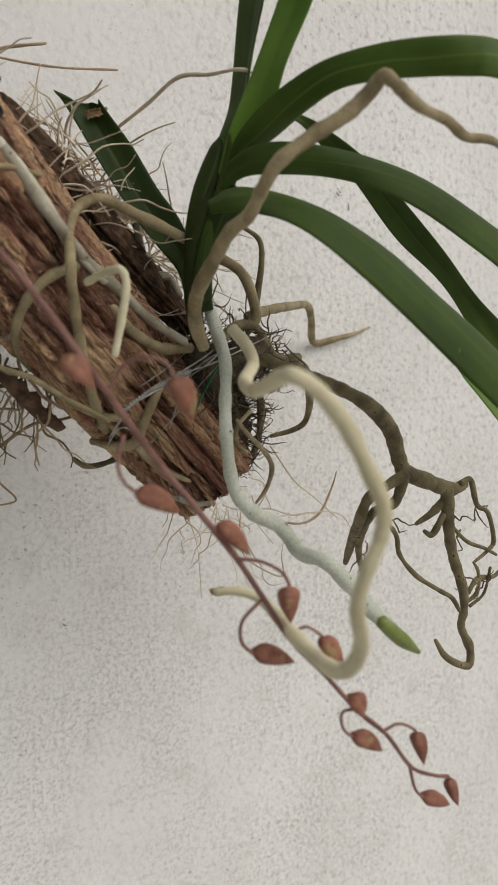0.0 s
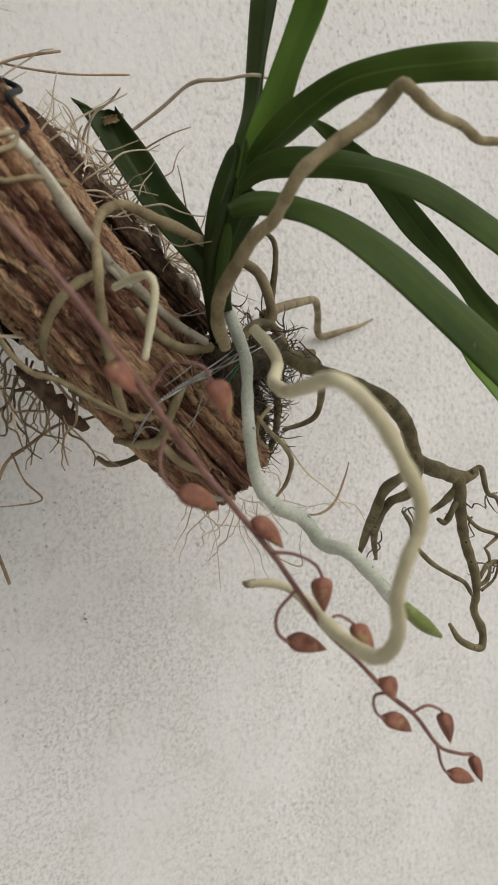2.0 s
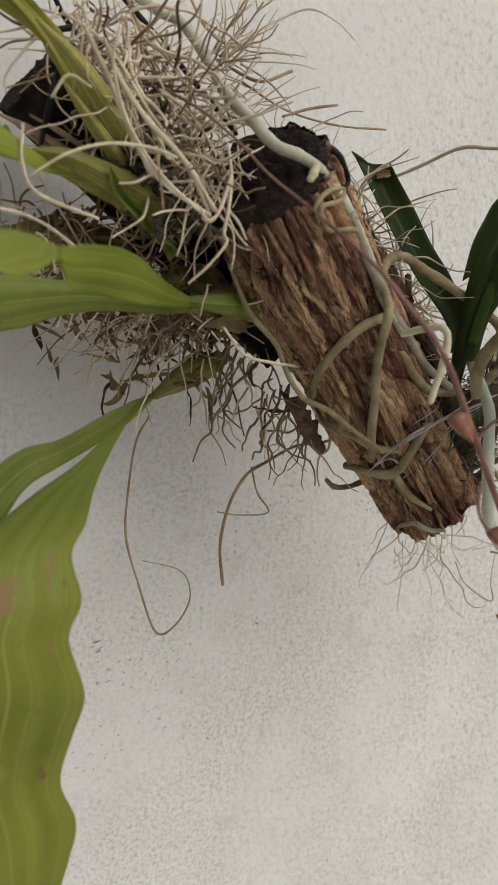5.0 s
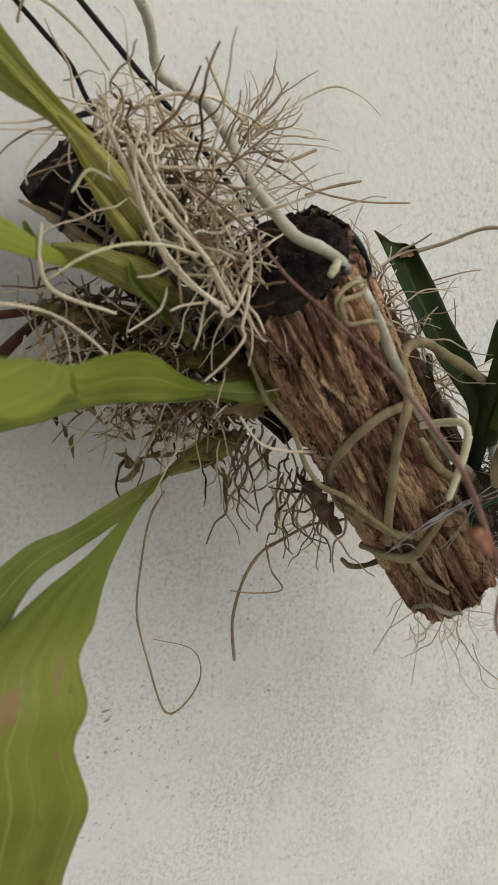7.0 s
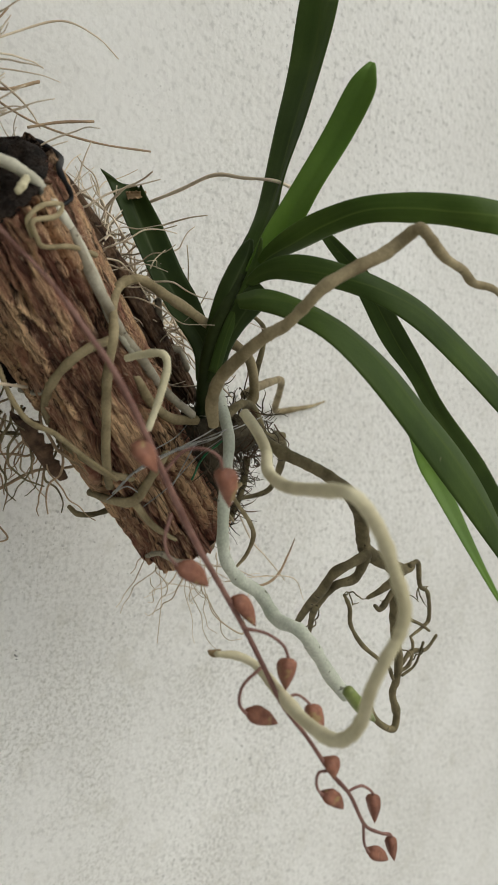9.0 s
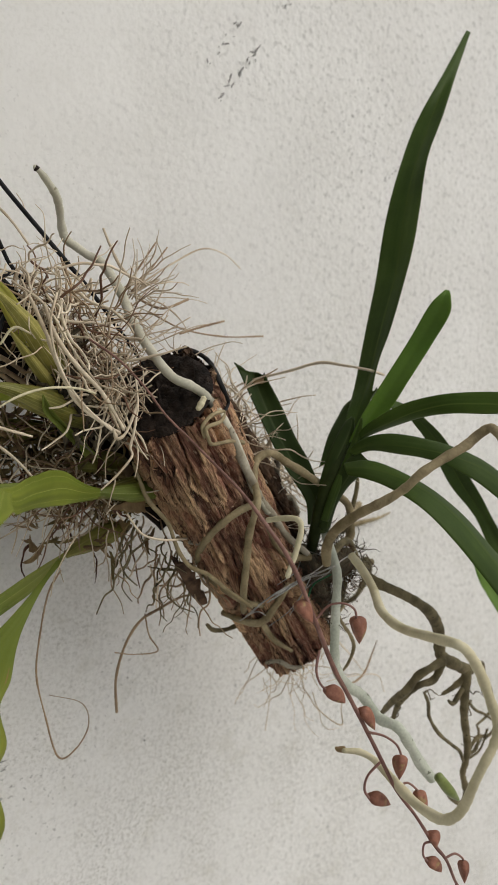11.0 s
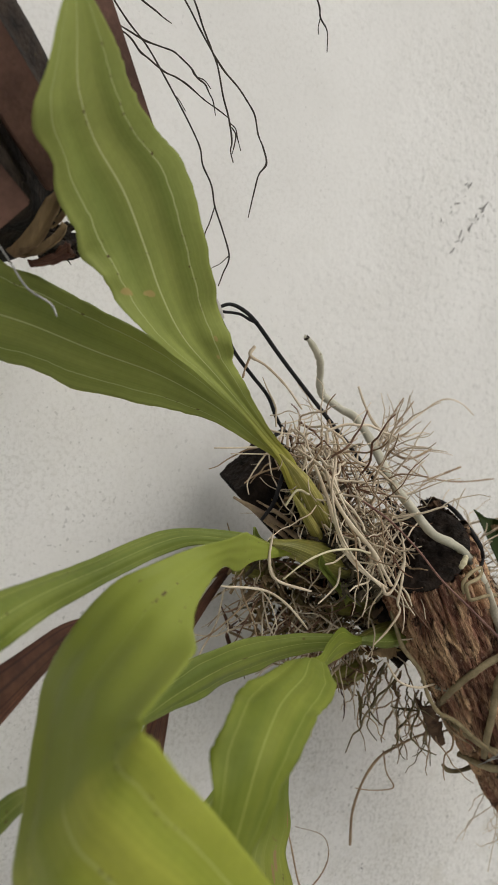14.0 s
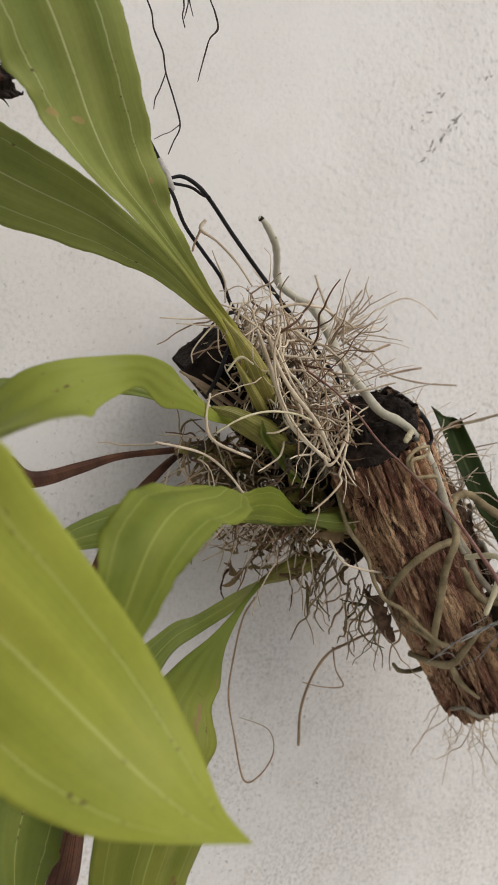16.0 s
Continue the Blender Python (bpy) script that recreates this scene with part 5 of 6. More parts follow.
# dead leaves
leaf("dead_leaf", [(-0.269, -0.07, 1.683, -0.268, -0.07, 1.677), (-0.301, -0.08, 1.678, -0.3, -0.08, 1.672), (-0.367, -0.12, 1.669, -0.365, -0.12, 1.663), (-0.412, -0.15, 1.659, -0.41, -0.15, 1.649), (-0.46, -0.19, 1.651, -0.457, -0.19, 1.639), (-0.494, -0.21, 1.664, -0.503, -0.21, 1.637), (-0.553, -0.24, 1.64, -0.55, -0.24, 1.597), (-0.602, -0.27, 1.616, -0.594, -0.27, 1.562), (-0.639, -0.3, 1.585, -0.63, -0.3, 1.55), (-0.659, -0.3, 1.546, -0.658, -0.3, 1.544)], DEAD, orchid, "withered dark brown leaf", seed=21, keel=0.25, pleats=3, pleat=0.03, wave=0.2, thick=0.0006)
leaf("dead_leaf", [(-0.272, -0.05, 1.676, -0.268, -0.05, 1.67), (-0.294, -0.06, 1.664, -0.283, -0.06, 1.664), (-0.339, -0.09, 1.628, -0.33, -0.09, 1.622), (-0.362, -0.11, 1.597, -0.353, -0.11, 1.592), (-0.381, -0.12, 1.549, -0.36, -0.12, 1.549), (-0.395, -0.13, 1.509, -0.361, -0.13, 1.488), (-0.369, -0.13, 1.382, -0.347, -0.13, 1.383), (-0.372, -0.135, 1.343, -0.35, -0.135, 1.347), (-0.381, -0.14, 1.301, -0.352, -0.14, 1.297), (-0.382, -0.14, 1.257, -0.38, -0.14, 1.256)], DEAD, orchid, "withered dark brown leaf", seed=22, keel=0.2, pleats=3, pleat=0.03, wave=0.2, thick=0.0006)
# young shoots
for k, e in enumerate((
    [(-0.225, -0.17, 1.672, -0.215, -0.17, 1.672), (-0.249, -0.18, 1.688, -0.235, -0.18, 1.686), (-0.267, -0.185, 1.702, -0.256, -0.185, 1.701), (-0.272, -0.19, 1.715, -0.271, -0.19, 1.716)],
    [(-0.211, -0.16, 1.662, -0.193, -0.16, 1.661), (-0.226, -0.17, 1.677, -0.216, -0.17, 1.675), (-0.227, -0.175, 1.686, -0.226, -0.175, 1.685)],
    [(-0.31, -0.16, 1.712, -0.301, -0.16, 1.715), (-0.328, -0.17, 1.722, -0.321, -0.17, 1.723), (-0.333, -0.175, 1.731, -0.331, -0.175, 1.732)],
    [(-0.249, -0.15, 1.703, -0.24, -0.15, 1.693), (-0.279, -0.16, 1.715, -0.273, -0.16, 1.705), (-0.305, -0.165, 1.716, -0.303, -0.165, 1.713)])):
    leaf("shoot", e, BLADE, orchid, "small pointed green shoot", thick=0.001, keel=0.4, seed=30 + k)

# ---- the flower spike ----
spike = tube("flower_spike", [(-0.241, -0.2, 1.764, 0.0013), (-0.225, -0.222, 1.75, 0.0012), (-0.216, -0.25, 1.731, 0.0012), (-0.212, -0.275, 1.713, 0.0011), (-0.204, -0.3, 1.697, 0.0013), (-0.195, -0.325, 1.68, 0.0014), (-0.184, -0.343, 1.664, 0.0017), (-0.173, -0.36, 1.644, 0.0021), (-0.155, -0.376, 1.614, 0.0023), (-0.099, -0.372, 1.536, 0.0026), (-0.081, -0.374, 1.512, 0.0023), (-0.065, -0.377, 1.49, 0.0024), (-0.051, -0.38, 1.47, 0.0023), (-0.043, -0.39, 1.451, 0.0022), (-0.034, -0.402, 1.429, 0.002), (-0.02, -0.414, 1.409, 0.0019), (-0.001, -0.421, 1.384, 0.002), (0.019, -0.423, 1.364, 0.0017), (0.04, -0.423, 1.336, 0.0016), (0.064, -0.42, 1.32, 0.0015), (0.077, -0.42, 1.314, 0.0012)], STEM_RED, orchid, "thin maroon flower stem hung with copper buds", sides=9, knobs=0.12, scale=0.74)


def bud(pedicel, ends, width, seed):
    """A pointed closed bud on its curved stalk."""
    if pedicel:
        tube("pedicel", pedicel, STEM_RED, spike, sides=7, scale=0.85)
    a, b = np.array(ends[0]), np.array(ends[1])
    turned("bud", a, b, ((0, 0.25 * width), (0.06, 0.7 * width), (0.22, width), (0.55, 0.85 * width), (0.82, 0.42 * width), (1, 0.02 * width)), BUD, spike, sides=24, ribs=3, rib=0.17, bend=(0.001 * math.sin(seed), 0, 0.001))


bud([(-0.12, -0.37, 1.571, 0.0012), (-0.113, -0.375, 1.583, 0.0011), (-0.104, -0.382, 1.586, 0.001), (-0.096, -0.386, 1.582, 0.0011), (-0.093, -0.387, 1.575, 0.0012)], [(-0.093, -0.387, 1.575), (-0.08, -0.382, 1.551)], 0.0062, 1)
bud([(-0.114, -0.372, 1.547, 0.0014), (-0.121, -0.378, 1.535, 0.0012), (-0.12, -0.382, 1.526, 0.0011), (-0.113, -0.385, 1.519, 0.0011)], [(-0.115, -0.385, 1.521), (-0.091, -0.385, 1.506)], 0.0056, 2)
bud(None, [(-0.144, -0.372, 1.588), (-0.131, -0.378, 1.572)], 0.0058, 12)
bud(None, [(-0.063, -0.378, 1.494), (-0.044, -0.38, 1.473)], 0.0052, 3)
bud([(-0.053, -0.38, 1.473, 0.0015), (-0.042, -0.388, 1.471, 0.0012), (-0.034, -0.396, 1.465, 0.0012), (-0.033, -0.402, 1.457, 0.0012)], [(-0.035, -0.402, 1.459), (-0.035, -0.404, 1.439)], 0.0058, 4)
bud([(-0.045, -0.39, 1.45, 0.0014), (-0.056, -0.388, 1.44, 0.0012), (-0.055, -0.386, 1.427, 0.0013), (-0.046, -0.386, 1.417, 0.0013)], [(-0.047, -0.386, 1.42), (-0.018, -0.386, 1.405)], 0.0054, 5)
bud([(-0.034, -0.402, 1.431, 0.0011), (-0.026, -0.405, 1.435, 0.0011), (-0.02, -0.41, 1.431, 0.0011), (-0.017, -0.412, 1.427, 0.0011)], [(-0.019, -0.412, 1.429), (-0.004, -0.412, 1.404)], 0.0052, 6)
bud(None, [(-0.006, -0.421, 1.395), (0.001, -0.423, 1.38)], 0.0054, 7)
bud([(-0.003, -0.421, 1.386, 0.0013), (-0.012, -0.42, 1.386, 0.0011), (-0.011, -0.42, 1.376, 0.0011), (-0.002, -0.42, 1.367, 0.0012)], [(-0.004, -0.42, 1.37), (0.019, -0.42, 1.352)], 0.0048, 8)
bud([(0.017, -0.423, 1.367, 0.0012), (0.028, -0.424, 1.368, 0.0012), (0.04, -0.424, 1.361, 0.0011), (0.044, -0.424, 1.355, 0.0011)], [(0.042, -0.424, 1.357), (0.05, -0.424, 1.334)], 0.0046, 9)
bud([(0.039, -0.423, 1.336, 0.0013), (0.045, -0.422, 1.319, 0.0011), (0.056, -0.421, 1.307, 0.0011)], [(0.053, -0.421, 1.311), (0.079, -0.42, 1.294)], 0.0046, 10)
bud([(0.066, -0.42, 1.319, 0.0011), (0.076, -0.42, 1.315, 0.0012), (0.08, -0.42, 1.309, 0.0012)], [(0.077, -0.42, 1.312), (0.087, -0.42, 1.29)], 0.0040, 11)

# ---- fine roots of the leafy orchid ----
rng = np.random.default_rng(11)
A, B = np.array([(-0.264, -0.11, 1.807)][0]), np.array([(-0.2, -0.185, 1.715)][0])
node = np.array([(-0.212, -0.21, 1.687)][0])
nest = []
for k in range(300):
    s = rng.random()
    start = A + (B - A) * s + rng.normal(size=3) * (0.019, 0.012, 0.017) + np.array((0.006, 0, 0.004))
    down = (node - start) / np.linalg.norm(node - start)
    way = (down if k % 4 else -0.6 * down) + rng.normal(size=3) * (0.5 if k % 3 else 0.9)
    nest.append((wander(rng, start, way, rng.uniform(0.035, 0.10), 0.22, n=8), 0.0005 + 0.0009 * rng.random() ** 1.6, 0.6))
strands("root_nest", nest[:200], ROOT_FINE, orchid, "dense nest of straw-coloured fine roots", steps=4, sides=6)
strands("root_nest", nest[200:255], ROOT_BROWN, orchid, "brown roots in the nest", steps=4, sides=6)
strands("root_nest", nest[255:], ROOT_RUST, orchid, "rusty dark roots in the nest", steps=4, sides=6)
nest = []
G = np.array([(-0.15, -0.11, 1.813)][0])
for k in range(50):
    start = (G if k % 2 else G + (B - G) * rng.random()) + rng.normal(size=3) * (0.008, 0.008, 0.010)
    way = np.array((0.8, -0.1, 0.35)) + rng.normal(size=3) * 0.55
    line = wander(rng, start, way, rng.uniform(0.03, 0.075), 0.16)
    nest.append((line, rng.uniform(0.0005, 0.0009), 0.5))
    if k % 3 == 0:
        nest.append((wander(rng, line[3], np.array(line[4]) - line[3] + rng.normal(size=3) * 0.007, rng.uniform(0.015, 0.035), 0.2), 0.0005, 0.5))
for k in range(26):
    start = A + rng.normal(size=3) * (0.024, 0.01, 0.014)
    nest.append((wander(rng, start, np.array((0.3, -0.2, 0.5)) + rng.normal(size=3) * 0.6, rng.uniform(0.025, 0.065), 0.24), rng.uniform(0.0005, 0.0009), 0.5))
strands("root_nest", nest, ROOT_FINE, orchid, "loose straw-coloured root ends", steps=4, sides=6)
debris = []
for k in range(170):
    start = node + (A - node) * rng.random() * (0.5 if k < 150 else 0.9) + np.array((0, 0.028, 0)) + rng.normal(size=3) * (0.014, 0.006, 0.014)
    debris.append((wander(rng, start, rng.normal(size=3), rng.uniform(0.01, 0.03), 0.4, n=4), rng.uniform(0.0010, 0.0030), 0.4))
strands("root_debris", debris, MOSS, orchid, "dark peaty matter between the roots", steps=3, sides=5)
back = []
for k in range(170):
    s = rng.random()
    start = np.array([(-0.203, -0.075, 1.766)][0]) * (1 - s) + np.array([(-0.076, -0.095, 1.682)][0]) * s + rng.normal(size=3) * (0.014, 0.008, 0.012)
    back.append((wander(rng, start, rng.normal(size=3) * (1, 0.4, 1), rng.uniform(0.02, 0.05), 0.4), rng.uniform(0.0006, 0.0018), 0.5))
strands("root_debris", back[:90], MOSS, orchid, "dark matter behind the root nest", steps=3, sides=5)
strands("root_debris", back[90:], ROOT_BROWN, orchid, "brown matter behind the root nest", steps=3, sides=5)
litter = []
for _ in range(220):
    start = np.array((-0.262, -0.085, 1.672)) + np.array((0.112, -0.01, -0.055)) * rng.random() + rng.normal(size=3) * (0.016, 0.010, 0.013)
    litter.append((wander(rng, start, rng.normal(size=3) + np.array((-0.5, 0, -0.1)), rng.uniform(0.012, 0.04), 0.35, n=4), rng.uniform(0.0010, 0.0026), 0.4))
strands("root_litter", litter[:45], MOSS, orchid, "dark peaty matter under the bulbs", steps=3, sides=5)
strands("root_litter", litter[45:130], DRY, orchid, "olive-brown rotted sheaths under the bulbs", steps=3, sides=5)
strands("root_litter", litter[130:], SHEATH, orchid, "brown papery litter under the bulbs", steps=3, sides=5)
brown = []
C, D = np.array([(-0.274, -0.1, 1.676)][0]), np.array([(-0.148, -0.12, 1.611)][0])
for _ in range(190):
    s = rng.random()
    start = C + (D - C) * s + rng.normal(size=3) * (0.020, 0.014, 0.014)
    way = np.array((-0.7, -0.15, -0.25)) + rng.normal(size=3) * 0.6
    brown.append((wander(rng, start, way, rng.uniform(0.03, 0.095), 0.20, (0, 0, -0.03)), rng.uniform(0.0005, 0.0011), 0.55))
strands("root_mat", brown[:100], ROOT_FINE, orchid, "straw-coloured roots matted under the bulbs", steps=4)
strands("root_mat", brown[100:145], ROOT_BROWN, orchid, "brown roots matted under the bulbs", steps=4)
strands("root_mat", brown[145:], ROOT_RUST, orchid, "rusty roots matted under the bulbs", steps=4)
SHRED = np.random.default_rng(33)
for k, (base, count, spread) in enumerate((([(-0.222, -0.11, 1.667)][0], 9, 0.012), ([(-0.189, -0.12, 1.649)][0], 10, 0.012), ([(-0.158, -0.13, 1.625)][0], 10, 0.012), ([(-0.189, -0.09, 1.606)][0], 9, 0.014),
                                           ([(-0.228, -0.08, 1.617)][0], 7, 0.014), ([(-0.153, -0.11, 1.582)][0], 5, 0.010), ([(-0.143, -0.14, 1.61)][0], 7, 0.008), ([(-0.222, -0.15, 1.697)][0], 8, 0.012), ([(-0.245, -0.13, 1.74)][0], 8, 0.014),
                                           ([(-0.246, -0.07, 1.607)][0], 11, 0.014), ([(-0.211, -0.08, 1.577)][0], 11, 0.014), ([(-0.172, -0.09, 1.583)][0], 11, 0.012), ([(-0.155, -0.12, 1.65)][0], 10, 0.012))):
    for i in range(count):
        line = np.array(wander(SHRED, np.array(base) + SHRED.normal(size=3) * spread, np.array((-0.7, 0.0, -0.10)) + SHRED.normal(size=3) * 0.7, SHRED.uniform(0.02, 0.045), 0.34, n=5))
        wide = SHRED.normal(size=3)
        wide *= SHRED.uniform(0.0012, 0.0034) / np.linalg.norm(wide)
        rows = [(*(p - wide * w), *(p + wide * w)) for p, w in zip(line, (0.6, 1.0, 1.0, 0.8, 0.5, 0.1))]
        leaf("dry_shred", rows, (SHEATH, DRY, DEAD)[(0, 1, 0, 1, 2)[i % 5]], orchid, "", thick=0.0005, keel=0.35, wave=0.3, across=5, steps=4, seed=200 + k * 12 + i)
hang = []
for a, b, count in (([(-0.136, -0.14, 1.597)][0], [(-0.06, -0.15, 1.541)][0], 40),):
    a, b = np.array(a), np.array(b)
    for _ in range(count):
        start = a + (b - a) * rng.random() + rng.normal(size=3) * (0.010, 0.012, 0.010)
        hang.append((wander(rng, start, (-0.2, 0, -1), rng.uniform(0.04, 0.10), 0.42, (0, 0, -0.22), n=10), rng.uniform(0.0006, 0.0013), 0.5))
strands("root_fringe", hang[:20], ROOT_BROWN, orchid, "grey-brown roots hanging under the log", steps=4)
strands("root_fringe", hang[20:25], ROOT_FINE, orchid, "straw-coloured roots hanging under the log", steps=4)
strands("root_fringe", hang[25:], ROOT_DEAD, orchid, "dark curled roots hanging under the log", steps=4)
behind = []
for _ in range(120):
    s, t = rng.uniform(0.02, 0.62), rng.uniform(-0.2, 1.0)
    start = AXIS_TOP + (AXIS_END - AXIS_TOP) * s + np.array((0.040, 0.02, 0.020)) + rng.normal(size=3) * 0.008
    way = np.array((0.7, 0.25, 0.45)) + rng.normal(size=3) * 0.45
    behind.append((wander(rng, start, way, rng.uniform(0.03, 0.085), 0.28), rng.uniform(0.0004, 0.0009), 0.5))
for _ in range(170):
    start = np.array((-0.065, -0.12, 1.739)) + np.array((0.127, -0.01, -0.107)) * rng.random() + rng.normal(size=3) * (0.010, 0.012, 0.012)
    way = np.array((0.45, 0.0, -0.45)) * (1 if rng.random() < 0.6 else -1) + rng.normal(size=3) * 0.5
    behind.append((wander(rng, start, way, rng.uniform(0.03, 0.09), 0.2, n=7), rng.uniform(0.0005, 0.0011), 0.55))
strands("root_nest", behind, ROOT_FINE, orchid, "fine roots behind the log", steps=4)
under = []
U = np.array([(0.107, -0.13, 1.426)][0])
for _ in range(26):
    under.append((wander(rng, U + rng.normal(size=3) * (0.022, 0.01, 0.012), (rng.normal() * 0.6 + 0.25, -0.1, -1), rng.uniform(0.03, 0.10), 0.36, n=8), rng.uniform(0.0004, 0.0007), 0.5))
strands("root_fringe", under, ROOT_FINE, orchid, "hair-thin pale roots under the log end", steps=4)

def fine_root(row, mat):
    """One thin root of the leafy orchid."""
    k = COUNT["fine"]
    COUNT["fine"] += 1
    tube("fine_root", row, mat, orchid, sides=7, knobs=0.25, seed=70 + k, scale=0.66)



fine_root([(-0.335, -0.23, 1.7, 0.0011), (-0.314, -0.228, 1.714, 0.0014), (-0.289, -0.225, 1.723, 0.0015), (-0.261, -0.222, 1.725, 0.0015), (-0.242, -0.22, 1.722, 0.0014)], ROOT_CREAM)
fine_root([(-0.29, -0.19, 1.79, 0.0022), (-0.277, -0.195, 1.765, 0.0026), (-0.266, -0.2, 1.741, 0.0028), (-0.254, -0.205, 1.718, 0.0026), (-0.238, -0.21, 1.704, 0.0024), (-0.213, -0.215, 1.691, 0.0022)], ROOT_FINE)
fine_root([(-0.278, -0.19, 1.787, 0.002), (-0.269, -0.195, 1.765, 0.0026), (-0.252, -0.2, 1.744, 0.0028), (-0.231, -0.208, 1.724, 0.0026), (-0.218, -0.213, 1.706, 0.0024), (-0.21, -0.216, 1.694, 0.0022)], ROOT_FINE)
leaf("dry_sheath", [(-0.148, -0.175, 1.632, -0.149, -0.17, 1.614), (-0.161, -0.175, 1.636, -0.163, -0.17, 1.615), (-0.174, -0.175, 1.627, -0.174, -0.17, 1.617), (-0.19, -0.175, 1.62, -0.189, -0.17, 1.618)], SHEATH, orchid, "papery brown sheath at the bulb's foot", thick=0.0007, keel=-0.3, pleats=4, pleat=0.03, wave=0.25, seed=150, ripple=0.1)
fine_root([(-0.268, -0.19, 1.797, 0.0016), (-0.276, -0.2, 1.771, 0.0018), (-0.267, -0.205, 1.739, 0.0017), (-0.246, -0.21, 1.712, 0.0017), (-0.215, -0.215, 1.689, 0.0016)], ROOT_FINE)
fine_root([(-0.297, -0.17, 1.802, 0.0016), (-0.271, -0.18, 1.786, 0.0016), (-0.247, -0.19, 1.752, 0.0016), (-0.226, -0.2, 1.724, 0.0016), (-0.21, -0.21, 1.692, 0.0018)], ROOT_FINE)
fine_root([(-0.203, -0.215, 1.736, 0.0014), (-0.202, -0.22, 1.716, 0.0016), (-0.204, -0.222, 1.695, 0.0018), (-0.208, -0.225, 1.681, 0.0018), (-0.209, -0.23, 1.674, 0.0016), (-0.223, -0.234, 1.66, 0.0015), (-0.238, -0.236, 1.648, 0.001)], ROOT_FINE)
fine_root([(-0.204, -0.222, 1.695, 0.0016), (-0.197, -0.224, 1.688, 0.0014), (-0.191, -0.225, 1.678, 0.0009)], ROOT_FINE)
fine_root([(-0.219, -0.215, 1.693, 0.0021), (-0.218, -0.22, 1.687, 0.0023), (-0.21, -0.22, 1.693, 0.0021), (-0.202, -0.22, 1.716, 0.0018)], ROOT_FINE)
fine_root([(-0.33, -0.2, 1.73, 0.0016), (-0.33, -0.2, 1.709, 0.0019), (-0.32, -0.2, 1.693, 0.0019), (-0.28, -0.195, 1.683, 0.0017)], ROOT_FINE)
fine_root([(-0.366, -0.19, 1.685, 0.0014), (-0.321, -0.185, 1.681, 0.0017), (-0.291, -0.18, 1.667, 0.0018), (-0.263, -0.175, 1.645, 0.0013)], ROOT_FINE)
fine_root([(-0.277, -0.17, 1.763, 0.0015), (-0.294, -0.175, 1.766, 0.0017), (-0.304, -0.175, 1.752, 0.0015)], ROOT_CREAM)
fine_root([(-0.188, -0.2, 1.62, 0.0015), (-0.17, -0.2, 1.602, 0.0015), (-0.15, -0.205, 1.597, 0.0016), (-0.11, -0.185, 1.592, 0.0017)], ROOT_FINE)
fine_root([(-0.175, -0.09, 1.87, 0.0018), (-0.164, -0.09, 1.853, 0.0021), (-0.156, -0.1, 1.835, 0.0023), (-0.141, -0.11, 1.824, 0.002), (-0.122, -0.11, 1.829, 0.0018)], ROOT_FINE)
fine_root([(-0.141, -0.11, 1.823, 0.0013), (-0.101, -0.1, 1.849, 0.0014), (-0.058, -0.09, 1.872, 0.0012), (-0.02, -0.08, 1.873, 0.001), (0.003, -0.08, 1.862, 0.0008)], ROOT_FINE)
fine_root([(-0.145, -0.11, 1.81, 0.0018), (-0.113, -0.11, 1.804, 0.0018), (-0.083, -0.11, 1.817, 0.0021)], ROOT_BROWN)
fine_root([(-0.156, -0.11, 1.818, 0.0016), (-0.137, -0.1, 1.841, 0.0014), (-0.122, -0.1, 1.866, 0.0012)], ROOT_BROWN)
fine_root([(-0.15, -0.11, 1.815, 0.0016), (-0.126, -0.1, 1.838, 0.0014), (-0.108, -0.1, 1.864, 0.0012)], ROOT_BROWN)
fine_root([(-0.135, -0.12, 1.798, 0.0015), (-0.085, -0.11, 1.787, 0.0014), (-0.024, -0.1, 1.786, 0.0015), (0.038, -0.09, 1.793, 0.0013)], ROOT_BROWN)
fine_root([(-0.089, -0.11, 1.782, 0.0016), (-0.063, -0.11, 1.792, 0.0017), (-0.027, -0.1, 1.802, 0.0015)], ROOT_BROWN)
fine_root([(-0.31, -0.1, 1.889, 0.0028), (-0.313, -0.1, 1.88, 0.0025), (-0.294, -0.1, 1.873, 0.002), (-0.276, -0.11, 1.857, 0.0018), (-0.262, -0.12, 1.838, 0.0015)], ROOT_FINE)
fine_root([(-0.313, -0.1, 1.88, 0.0018), (-0.317, -0.1, 1.867, 0.0015), (-0.318, -0.1, 1.859, 0.0017)], ROOT_BROWN)
fine_root([(-0.029, -0.14, 1.525, 0.0017), (-0.048, -0.138, 1.521, 0.0019), (-0.07, -0.135, 1.519, 0.0021), (-0.09, -0.125, 1.505, 0.0023), (-0.107, -0.12, 1.493, 0.0021), (-0.115, -0.11, 1.466, 0.0021), (-0.115, -0.1, 1.428, 0.0022), (-0.103, -0.09, 1.386, 0.0023)], ROOT_BROWN)
fine_root([(-0.102, -0.12, 1.5, 0.0012), (-0.094, -0.12, 1.477, 0.0012), (-0.081, -0.12, 1.459, 0.0012), (-0.109, -0.12, 1.459, 0.0009), (-0.133, -0.12, 1.464, 0.0007)], ROOT_BROWN)
fine_root([(-0.176, -0.075, 1.538, 0.0014), (-0.19, -0.08, 1.517, 0.0014), (-0.2, -0.09, 1.478, 0.0014), (-0.205, -0.1, 1.445, 0.0014), (-0.198, -0.11, 1.41, 0.0014), (-0.181, -0.114, 1.365, 0.0014), (-0.161, -0.112, 1.368, 0.0012), (-0.148, -0.11, 1.389, 0.001), (-0.157, -0.108, 1.412, 0.0007), (-0.192, -0.105, 1.425, 0.0005)], ROOT_BROWN)
